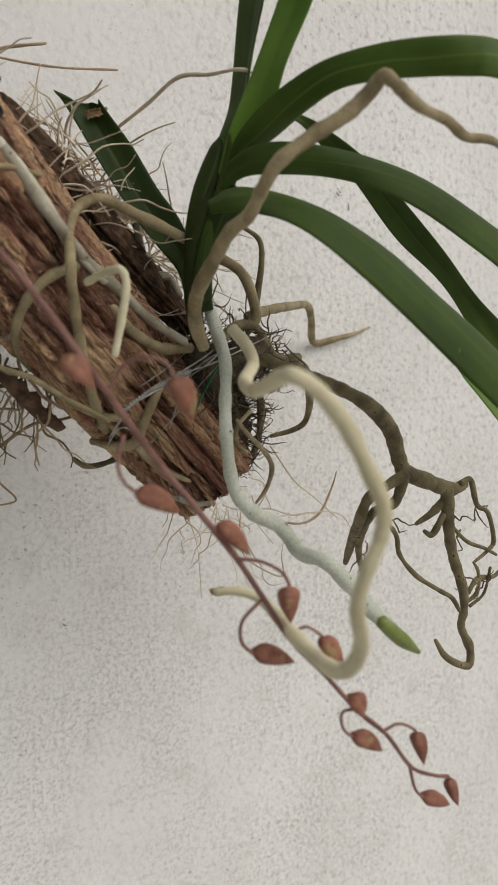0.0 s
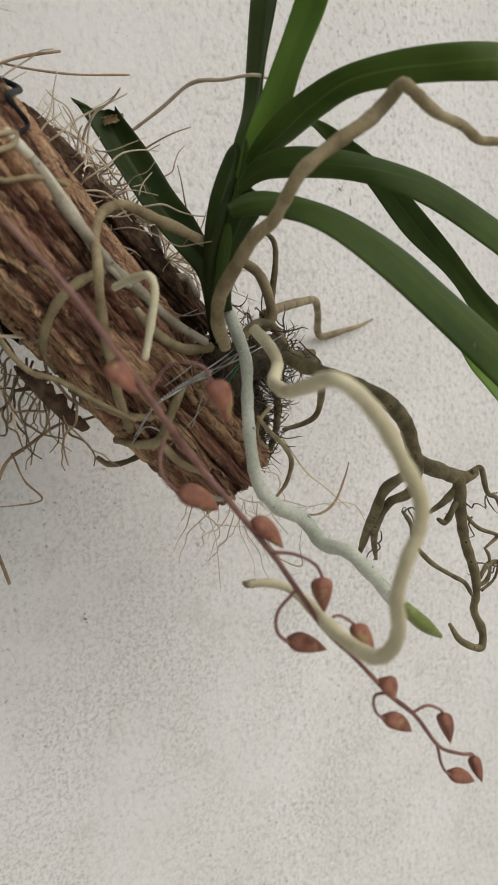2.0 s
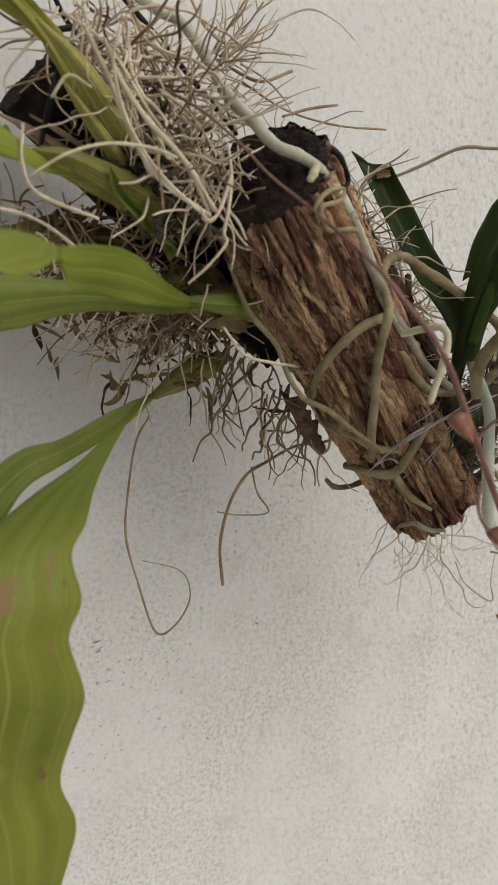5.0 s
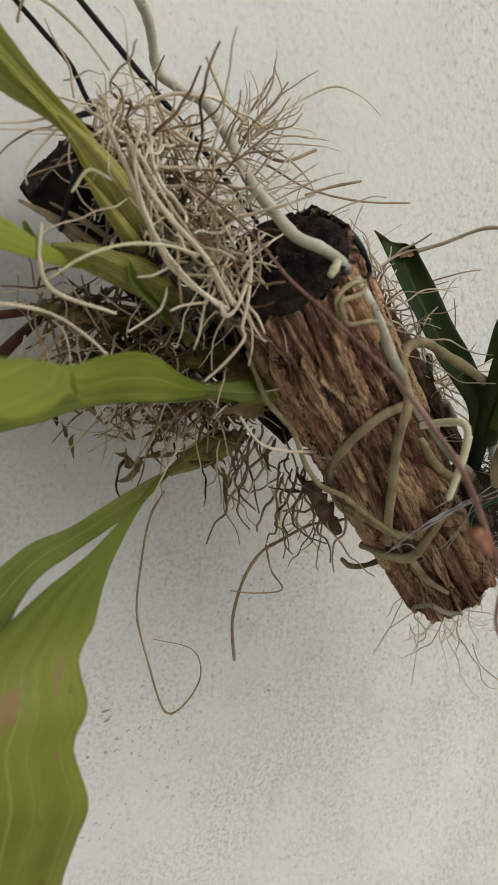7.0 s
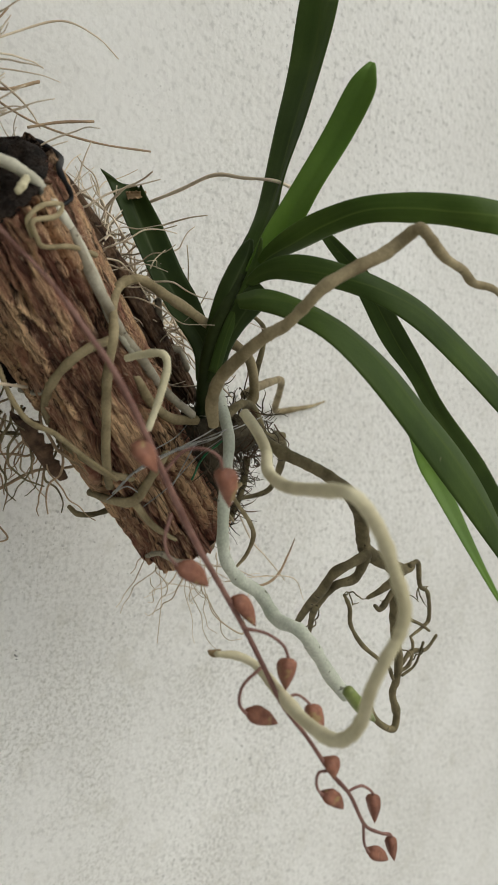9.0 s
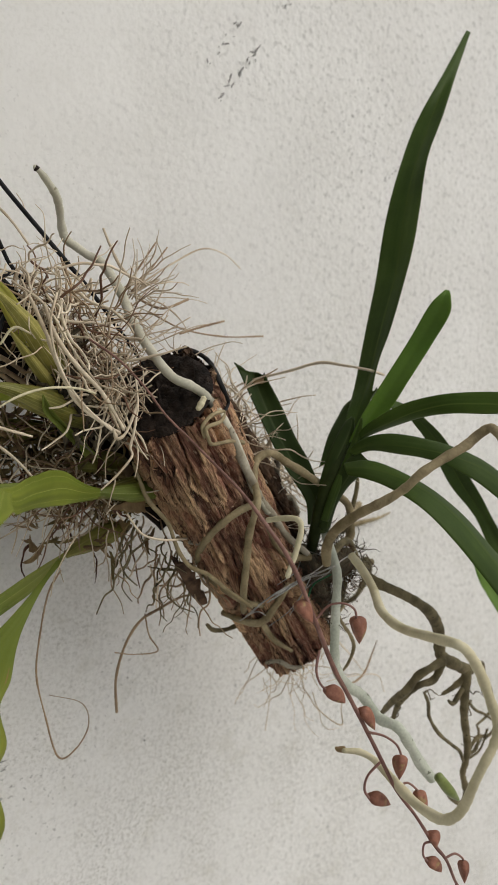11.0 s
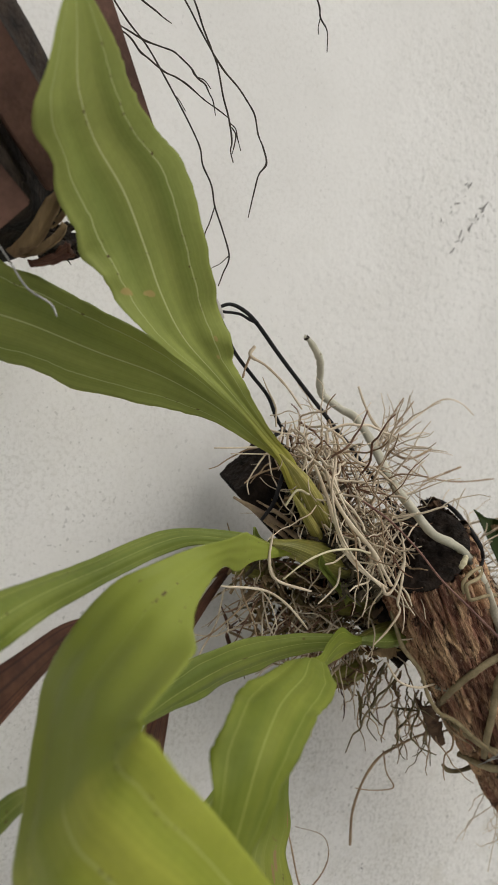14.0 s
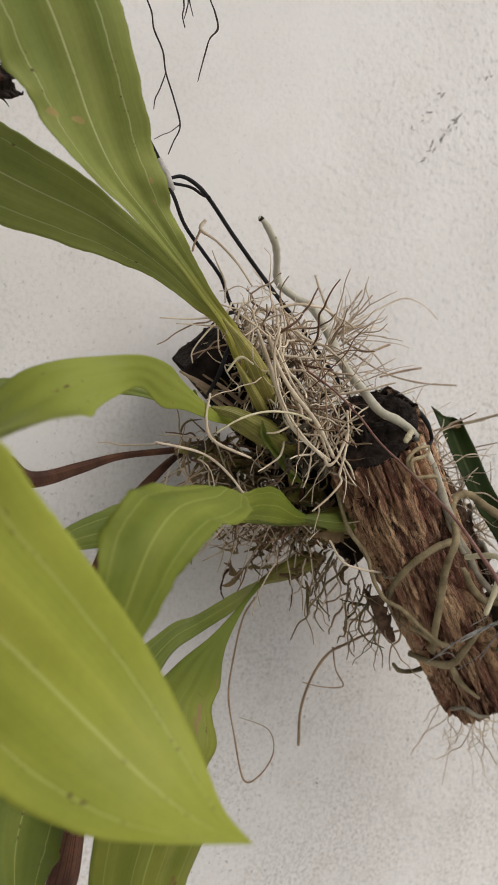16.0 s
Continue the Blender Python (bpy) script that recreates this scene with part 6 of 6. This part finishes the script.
fine_root([(0.079, -0.235, 1.765, 0.0019), (0.06, -0.23, 1.768, 0.0022), (0.055, -0.2, 1.77, 0.0022), (0.04, -0.18, 1.77, 0.0025), (0.036, -0.14, 1.758, 0.0023), (0.028, -0.08, 1.74, 0.0018), (0.022, -0.06, 1.726, 0.0018)], ROOT_FINE)
fine_root([(-0.332, -0.12, 1.789, 0.0008), (-0.307, -0.13, 1.792, 0.001), (-0.285, -0.14, 1.794, 0.001)], ROOT_FINE)
fine_root([(-0.344, -0.11, 1.792, 0.001), (-0.317, -0.12, 1.796, 0.0013), (-0.3, -0.14, 1.801, 0.0015)], ROOT_FINE)
fine_root([(0.165, -0.12, 1.472, 0.0016), (0.192, -0.12, 1.436, 0.0013), (0.216, -0.12, 1.416, 0.0011), (0.249, -0.12, 1.387, 0.0009)], ROOT_FINE)
fine_root([(0.116, -0.2, 1.424, 0.0014), (0.148, -0.19, 1.416, 0.0017), (0.176, -0.18, 1.42, 0.002), (0.198, -0.17, 1.438, 0.0013), (0.203, -0.17, 1.451, 0.0008)], ROOT_BROWN)
fine_root([(0.09, -0.2, 1.429, 0.0007), (0.128, -0.2, 1.429, 0.0007), (0.187, -0.19, 1.418, 0.0008), (0.217, -0.18, 1.389, 0.0005)], ROOT_FINE)
fine_root([(0.07, -0.2, 1.42, 0.0007), (0.074, -0.21, 1.403, 0.0009), (0.1, -0.22, 1.386, 0.0012), (0.108, -0.21, 1.401, 0.0007), (0.122, -0.2, 1.421, 0.0007)], ROOT_FINE)
fine_root([(0.062, -0.14, 1.423, 0.0007), (0.076, -0.13, 1.393, 0.0007), (0.085, -0.12, 1.342, 0.0008)], ROOT_FINE)

# ---- wires and ties ----
hanger = thing("hanger_wire", "black coated wire loop that hangs the log", "wire")
tube("wire", [(-0.399, -0.1, 1.967, 0.0024), (-0.375, -0.095, 1.945, 0.0029), (-0.355, -0.09, 1.926, 0.003), (-0.344, -0.088, 1.913, 0.0022)], WIRE, hanger, sides=8, scale=0.72)
tube("wire", [(-0.349, -0.088, 1.915, 0.0022), (-0.34, -0.09, 1.904, 0.0025), (-0.325, -0.09, 1.882, 0.0025), (-0.299, -0.085, 1.863, 0.0026), (-0.275, -0.08, 1.846, 0.0026), (-0.26, -0.08, 1.824, 0.0026), (-0.244, -0.085, 1.808, 0.0027)], WIRE, hanger, sides=8, scale=0.72)
tube("wire", [(-0.347, -0.088, 1.919, 0.0022), (-0.335, -0.09, 1.924, 0.0025), (-0.32, -0.092, 1.92, 0.0028), (-0.305, -0.093, 1.91, 0.0028), (-0.275, -0.095, 1.883, 0.0028), (-0.236, -0.1, 1.849, 0.0029), (-0.201, -0.12, 1.81, 0.0029), (-0.182, -0.15, 1.775, 0.0026), (-0.175, -0.18, 1.749, 0.002)], WIRE, hanger, sides=8, scale=0.72)
tube("wire", [(-0.343, -0.088, 1.916, 0.002), (-0.325, -0.09, 1.917, 0.002), (-0.313, -0.092, 1.913, 0.002), (-0.307, -0.095, 1.912, 0.0023)], WIRE, hanger, sides=8, scale=0.72)
tube("sleeve", [(-0.361, -0.092, 1.932, 0.003), (-0.35, -0.09, 1.92, 0.0037), (-0.342, -0.088, 1.91, 0.0032)], HOSE, hanger, "worn grey plastic sleeve", sides=10)
tube("wire", [(-0.26, -0.09, 1.816, 0.0033), (-0.276, -0.1, 1.808, 0.0027), (-0.265, -0.1, 1.802, 0.0025)], WIRE, hanger, sides=8, scale=0.72)
strap = tube("black_strap", [(-0.116, -0.14, 1.763, 0.0028), (-0.101, -0.15, 1.766, 0.0031), (-0.09, -0.165, 1.757, 0.003), (-0.124, -0.229, 1.738, 0.0027), (-0.112, -0.226, 1.724, 0.0023), (-0.123, -0.235, 1.716, 0.0015)], WIRE, None, sides=8, knobs=0.3, scale=0.75)
tagged(strap, "black wire bent over the charred log top", "wire")
strap = tube("black_strap", [(-0.268, -0.1, 1.795, 0.0024), (-0.276, -0.128, 1.788, 0.0024), (-0.288, -0.14, 1.772, 0.0024), (-0.293, -0.14, 1.75, 0.0024), (-0.290, -0.12, 1.732, 0.0021)], WIRE, None, sides=8, scale=0.8)
tagged(strap, "black wire tied round the charred branch", "wire")

tie = thing("binding_wire", "thin steel wire wound round the log and roots", "wire")
for k, row in enumerate((
    [(-0.037, -0.198, 1.514, 0.0008), (-0.033, -0.219, 1.536, 0.001), (-0.017, -0.227, 1.547, 0.0012), (0.013, -0.223, 1.557, 0.001), (0.02, -0.25, 1.572, 0.0008), (0.046, -0.24, 1.576, 0.0006)],
    [(-0.037, -0.203, 1.517, 0.0008), (-0.031, -0.223, 1.54, 0.001), (-0.011, -0.227, 1.551, 0.0012), (0.013, -0.223, 1.555, 0.001), (0.017, -0.25, 1.568, 0.0008), (0.036, -0.24, 1.578, 0.0006)],
    [(-0.014, -0.209, 1.505, 0.0006), (-0.002, -0.223, 1.524, 0.0006), (0.024, -0.22, 1.546, 0.0006), (0.031, -0.24, 1.565, 0.0006)],
    [(-0.025, -0.225, 1.552, 0.0006), (-0.002, -0.225, 1.564, 0.0006), (0.034, -0.199, 1.575, 0.0006), (0.014, -0.245, 1.583, 0.0006)],
    [(-0.034, -0.187, 1.506, 0.0008), (-0.034, -0.21, 1.522, 0.0008), (-0.022, -0.213, 1.517, 0.0008)])):
    tube("wire_strand", row, STEEL, tie, sides=6, steps=6, scale=0.65)
twist = spline([(-0.041, -0.232, 1.539), (-0.026, -0.238, 1.55), (-0.009, -0.238, 1.557), (0.009, -0.236, 1.561)], 40)
for k in (0, 1):
    coil = [p + 0.0011 * np.array((math.cos(i * 0.62 + k * math.pi), -0.6 * math.sin(i * 0.62 + k * math.pi), math.sin(i * 0.62 + k * math.pi + 0.5))) for i, p in enumerate(twist)]
    tube("wire_strand", coil, STEEL, tie, "two strands twisted together" if k == 0 else "", radius=0.00075, sides=6, steps=2)
for row in ([(0.009, -0.236, 1.561), (0.035, -0.232, 1.566), (0.083, -0.225, 1.58)], [(0.009, -0.236, 1.561), (0.001, -0.235, 1.545), (-0.003, -0.225, 1.52)], [(-0.009, -0.238, 1.557), (0.03, -0.235, 1.575), (0.064, -0.215, 1.597)]):
    tube("wire_strand", row, STEEL, tie, radius=0.0005, sides=6, steps=6)
tie2 = tube("green_tie", [(0.019, -0.224, 1.529, 0.0008), (0.034, -0.216, 1.545, 0.001), (0.027, -0.245, 1.564, 0.0008)], GREEN_TIE, None, sides=6)
tagged(tie2, "thin green plastic tie at the root base", "tie")

# ---- the slatted wooden basket above ----
basket = thing("slat_basket", "hanging basket of red-brown wooden slats stuffed with dark fibre", "basket")


def slat(a, b, width, thick=0.012):
    """One wooden slat from a to b with rounded edges, its broad face towards the room."""
    a, b = Vector(a), Vector(b)
    x = (b - a).normalized()
    face = Vector((-0.15, -1.0, -0.25))
    z = (face - x * face.dot(x)).normalized()
    y = z.cross(x)
    turn = Matrix((x, y, z)).transposed().to_4x4()
    box("slat", (a + b) / 2 - z * thick / 2, ((b - a).length, width, thick), SLAT, basket, turn=turn, bevel=0.0015)


for a, b in ([(-0.701, -0.31, 1.989), (-0.583, -0.25, 1.92)], [(-0.663, -0.28, 2.052), (-0.544, -0.225, 1.959)], [(-0.737, -0.335, 1.953), (-0.621, -0.275, 1.877)], [(-0.769, -0.36, 1.924), (-0.651, -0.3, 1.841)]):
    slat(a, b, 0.031)
slat(*[(-0.618, -0.2, 2.235), (-0.455, -0.165, 1.985)], 0.0275)
fib = []
rng = np.random.default_rng(21)
F = np.array([(-0.535, -0.15, 1.943)][0])
# added dark core fills the slat gaps with the basket's dark inside
turned("fibre_core", (-0.790, -0.20, 2.085), (-0.530, -0.125, 1.935), ((0, 0.06), (0.3, 0.095), (0.7, 0.085), (0.9, 0.055), (1, 0.012)), FIBRE, basket, "dark core filling the basket behind the slats", sides=60, ribs=9, rib=0.10)
for _ in range(90):
    fib.append((wander(rng, F + rng.normal(size=3) * (0.016, 0.012, 0.012), rng.normal(size=3) + np.array((0.3, -0.3, -0.4)), rng.uniform(0.008, 0.022), 0.6, n=4), rng.uniform(0.0008, 0.0022), 0.3))
strands("fibre_fringe", fib, FIBRE, basket, "dark fibre scraps sticking out")
leaf("dead_leaf", [(-0.572, -0.2, 1.909, -0.563, -0.205, 1.907), (-0.56, -0.2, 1.926, -0.552, -0.205, 1.916), (-0.551, -0.2, 1.947, -0.542, -0.205, 1.941), (-0.544, -0.2, 1.957, -0.541, -0.205, 1.955)], SHEATH, basket, "curled dry brown leaf caught in the slats", thick=0.001, keel=0.45, wave=0.25, seed=55)
leaf("dead_leaf", [(-0.563, -0.2, 1.912, -0.562, -0.205, 1.907), (-0.551, -0.2, 1.918, -0.549, -0.205, 1.912), (-0.54, -0.2, 1.93, -0.537, -0.205, 1.925), (-0.537, -0.2, 1.937, -0.535, -0.205, 1.934)], SHEATH, basket, "curled dry brown leaf caught in the slats", thick=0.001, keel=0.5, wave=0.2, seed=56)
leaf("bark_scrap", [(-0.557, -0.2, 1.906, -0.554, -0.205, 1.902), (-0.541, -0.2, 1.914, -0.539, -0.205, 1.907), (-0.532, -0.2, 1.923, -0.528, -0.205, 1.914), (-0.526, -0.2, 1.918, -0.527, -0.205, 1.914)], DEAD, basket, "torn dark bark edge", thick=0.002, keel=0.3, wave=0.4, seed=57, ripple=0.3)
leaf("bark_scrap", [(-0.551, -0.16, 1.937, -0.541, -0.165, 1.93), (-0.542, -0.16, 1.948, -0.527, -0.165, 1.943), (-0.53, -0.16, 1.969, -0.518, -0.165, 1.962)], SHEATH, basket, "curled brown bark scrap", thick=0.0015, keel=0.5, wave=0.3, seed=50)
leaf("bark_scrap", [(-0.545, -0.165, 1.93, -0.539, -0.17, 1.92), (-0.533, -0.165, 1.935, -0.524, -0.17, 1.926), (-0.512, -0.16, 1.94, -0.51, -0.165, 1.933)], FIBRE, basket, thick=0.003, keel=0.3, wave=0.5, seed=51)
leaf("bark_scrap", [(-0.537, -0.15, 1.926, -0.526, -0.15, 1.918), (-0.519, -0.15, 1.933, -0.51, -0.15, 1.921), (-0.507, -0.15, 1.934, -0.502, -0.15, 1.926)], FIBRE, basket, thick=0.003, keel=0.3, wave=0.5, seed=52)
tube("wire", [(-0.627, -0.26, 1.919, 0.0022), (-0.607, -0.26, 1.896, 0.0022), (-0.603, -0.265, 1.893, 0.002), (-0.614, -0.27, 1.882, 0.0021)], WIRE, basket, sides=8)
tube("wire", [(-0.59, -0.26, 1.899, 0.002), (-0.603, -0.265, 1.893, 0.002), (-0.614, -0.27, 1.882, 0.0021)], WIRE, basket, sides=8)
tube("thread", [(-0.598, -0.265, 1.906, 0.0005), (-0.584, -0.262, 1.892, 0.0005), (-0.572, -0.26, 1.88, 0.0007), (-0.555, -0.255, 1.874, 0.0007), (-0.55, -0.255, 1.867, 0.0006)], STEEL, basket, "fine pale thread", sides=5)
def hair_root(row):
    """One thin dark root hanging from the basket."""
    k = COUNT["hair"]
    COUNT["hair"] += 1
    tube("hair_root", row, ROOT_DARK, basket, "" if k else "long dark hair root hanging from the basket", sides=6, scale=0.72, knobs=0.2, seed=k)


hair_root([(-0.549, -0.17, 2.138, 0.0007), (-0.513, -0.13, 2.144, 0.001), (-0.481, -0.1, 2.139, 0.001), (-0.469, -0.1, 2.129, 0.001), (-0.452, -0.1, 2.117, 0.001), (-0.436, -0.1, 2.101, 0.001), (-0.422, -0.1, 2.086, 0.001), (-0.405, -0.1, 2.067, 0.001), (-0.392, -0.1, 2.05, 0.001), (-0.387, -0.1, 2.036, 0.001), (-0.376, -0.1, 2.021, 0.001), (-0.37, -0.1, 2.004, 0.001), (-0.359, -0.1, 1.985, 0.001), (-0.349, -0.1, 1.964, 0.001), (-0.353, -0.1, 1.948, 0.0008), (-0.356, -0.1, 1.936, 0.0008)])
hair_root([(-0.37, -0.1, 2.004, 0.0008), (-0.373, -0.1, 1.989, 0.0008), (-0.376, -0.1, 1.979, 0.0008), (-0.376, -0.1, 1.97, 0.0005)])
hair_root([(-0.349, -0.1, 1.965, 0.0008), (-0.357, -0.1, 1.956, 0.0005), (-0.364, -0.1, 1.951, 0.0005), (-0.371, -0.1, 1.945, 0.0005)])
hair_root([(-0.52, -0.17, 2.174, 0.001), (-0.47, -0.13, 2.178, 0.001), (-0.433, -0.12, 2.156, 0.001), (-0.417, -0.12, 2.139, 0.001), (-0.406, -0.125, 2.123, 0.001), (-0.394, -0.13, 2.108, 0.001), (-0.379, -0.13, 2.099, 0.001), (-0.369, -0.13, 2.091, 0.001), (-0.359, -0.13, 2.081, 0.001), (-0.353, -0.13, 2.066, 0.001), (-0.346, -0.13, 2.056, 0.001), (-0.341, -0.13, 2.044, 0.0013), (-0.347, -0.13, 2.033, 0.001), (-0.349, -0.13, 2.021, 0.001), (-0.351, -0.13, 2.004, 0.0008), (-0.352, -0.13, 1.994, 0.0005)])
hair_root([(-0.498, -0.17, 2.18, 0.0007), (-0.446, -0.12, 2.183, 0.0011), (-0.42, -0.11, 2.164, 0.0011), (-0.409, -0.11, 2.146, 0.0011), (-0.398, -0.11, 2.13, 0.0011), (-0.39, -0.11, 2.118, 0.0011), (-0.381, -0.11, 2.095, 0.0011), (-0.373, -0.11, 2.079, 0.0011), (-0.367, -0.11, 2.061, 0.001), (-0.367, -0.11, 2.052, 0.0008), (-0.363, -0.11, 2.043, 0.0008)])
hair_root([(-0.371, -0.11, 2.075, 0.0008), (-0.365, -0.11, 2.072, 0.0008), (-0.362, -0.11, 2.065, 0.0008), (-0.357, -0.11, 2.055, 0.0005)])
hair_root([(-0.369, -0.11, 2.072, 0.0008), (-0.364, -0.11, 2.067, 0.0008), (-0.364, -0.11, 2.058, 0.0008), (-0.365, -0.11, 2.05, 0.0005)])
hair_root([(-0.528, -0.16, 2.102, 0.0009), (-0.491, -0.12, 2.117, 0.001), (-0.471, -0.1, 2.124, 0.001), (-0.455, -0.1, 2.121, 0.0013), (-0.44, -0.1, 2.121, 0.001), (-0.428, -0.1, 2.121, 0.0011), (-0.418, -0.1, 2.117, 0.0011), (-0.41, -0.1, 2.113, 0.0011), (-0.403, -0.1, 2.107, 0.0011), (-0.395, -0.1, 2.104, 0.0011), (-0.39, -0.1, 2.098, 0.0008), (-0.385, -0.1, 2.092, 0.0008), (-0.381, -0.1, 2.081, 0.0005)])
hair_root([(-0.41, -0.1, 2.113, 0.0008), (-0.405, -0.1, 2.108, 0.0008), (-0.396, -0.1, 2.107, 0.0008), (-0.389, -0.1, 2.102, 0.0005)])
hair_root([(-0.527, -0.16, 2.094, 0.0009), (-0.488, -0.12, 2.113, 0.001), (-0.468, -0.1, 2.119, 0.001), (-0.458, -0.1, 2.111, 0.0013), (-0.45, -0.1, 2.108, 0.001), (-0.434, -0.1, 2.102, 0.001), (-0.423, -0.1, 2.101, 0.001), (-0.411, -0.1, 2.098, 0.0011), (-0.394, -0.1, 2.091, 0.0008), (-0.38, -0.1, 2.087, 0.0008), (-0.373, -0.11, 2.079, 0.0008)])
hair_root([(-0.532, -0.17, 2.133, 0.0009), (-0.494, -0.12, 2.151, 0.001), (-0.462, -0.1, 2.152, 0.0011), (-0.449, -0.1, 2.148, 0.0011), (-0.441, -0.1, 2.145, 0.0008), (-0.433, -0.1, 2.143, 0.0005)])
hair_root([(-0.422, -0.1, 2.086, 0.0008), (-0.417, -0.1, 2.083, 0.0005), (-0.41, -0.1, 2.076, 0.0005)])
hair_root([(-0.407, -0.17, 2.223, 0.0008), (-0.342, -0.13, 2.23, 0.0011), (-0.305, -0.12, 2.204, 0.0011), (-0.299, -0.12, 2.19, 0.0011), (-0.29, -0.12, 2.181, 0.0009), (-0.287, -0.12, 2.163, 0.0006)])
hair_root([(-0.299, -0.12, 2.19, 0.0009), (-0.3, -0.12, 2.182, 0.0006), (-0.299, -0.12, 2.175, 0.0006)])
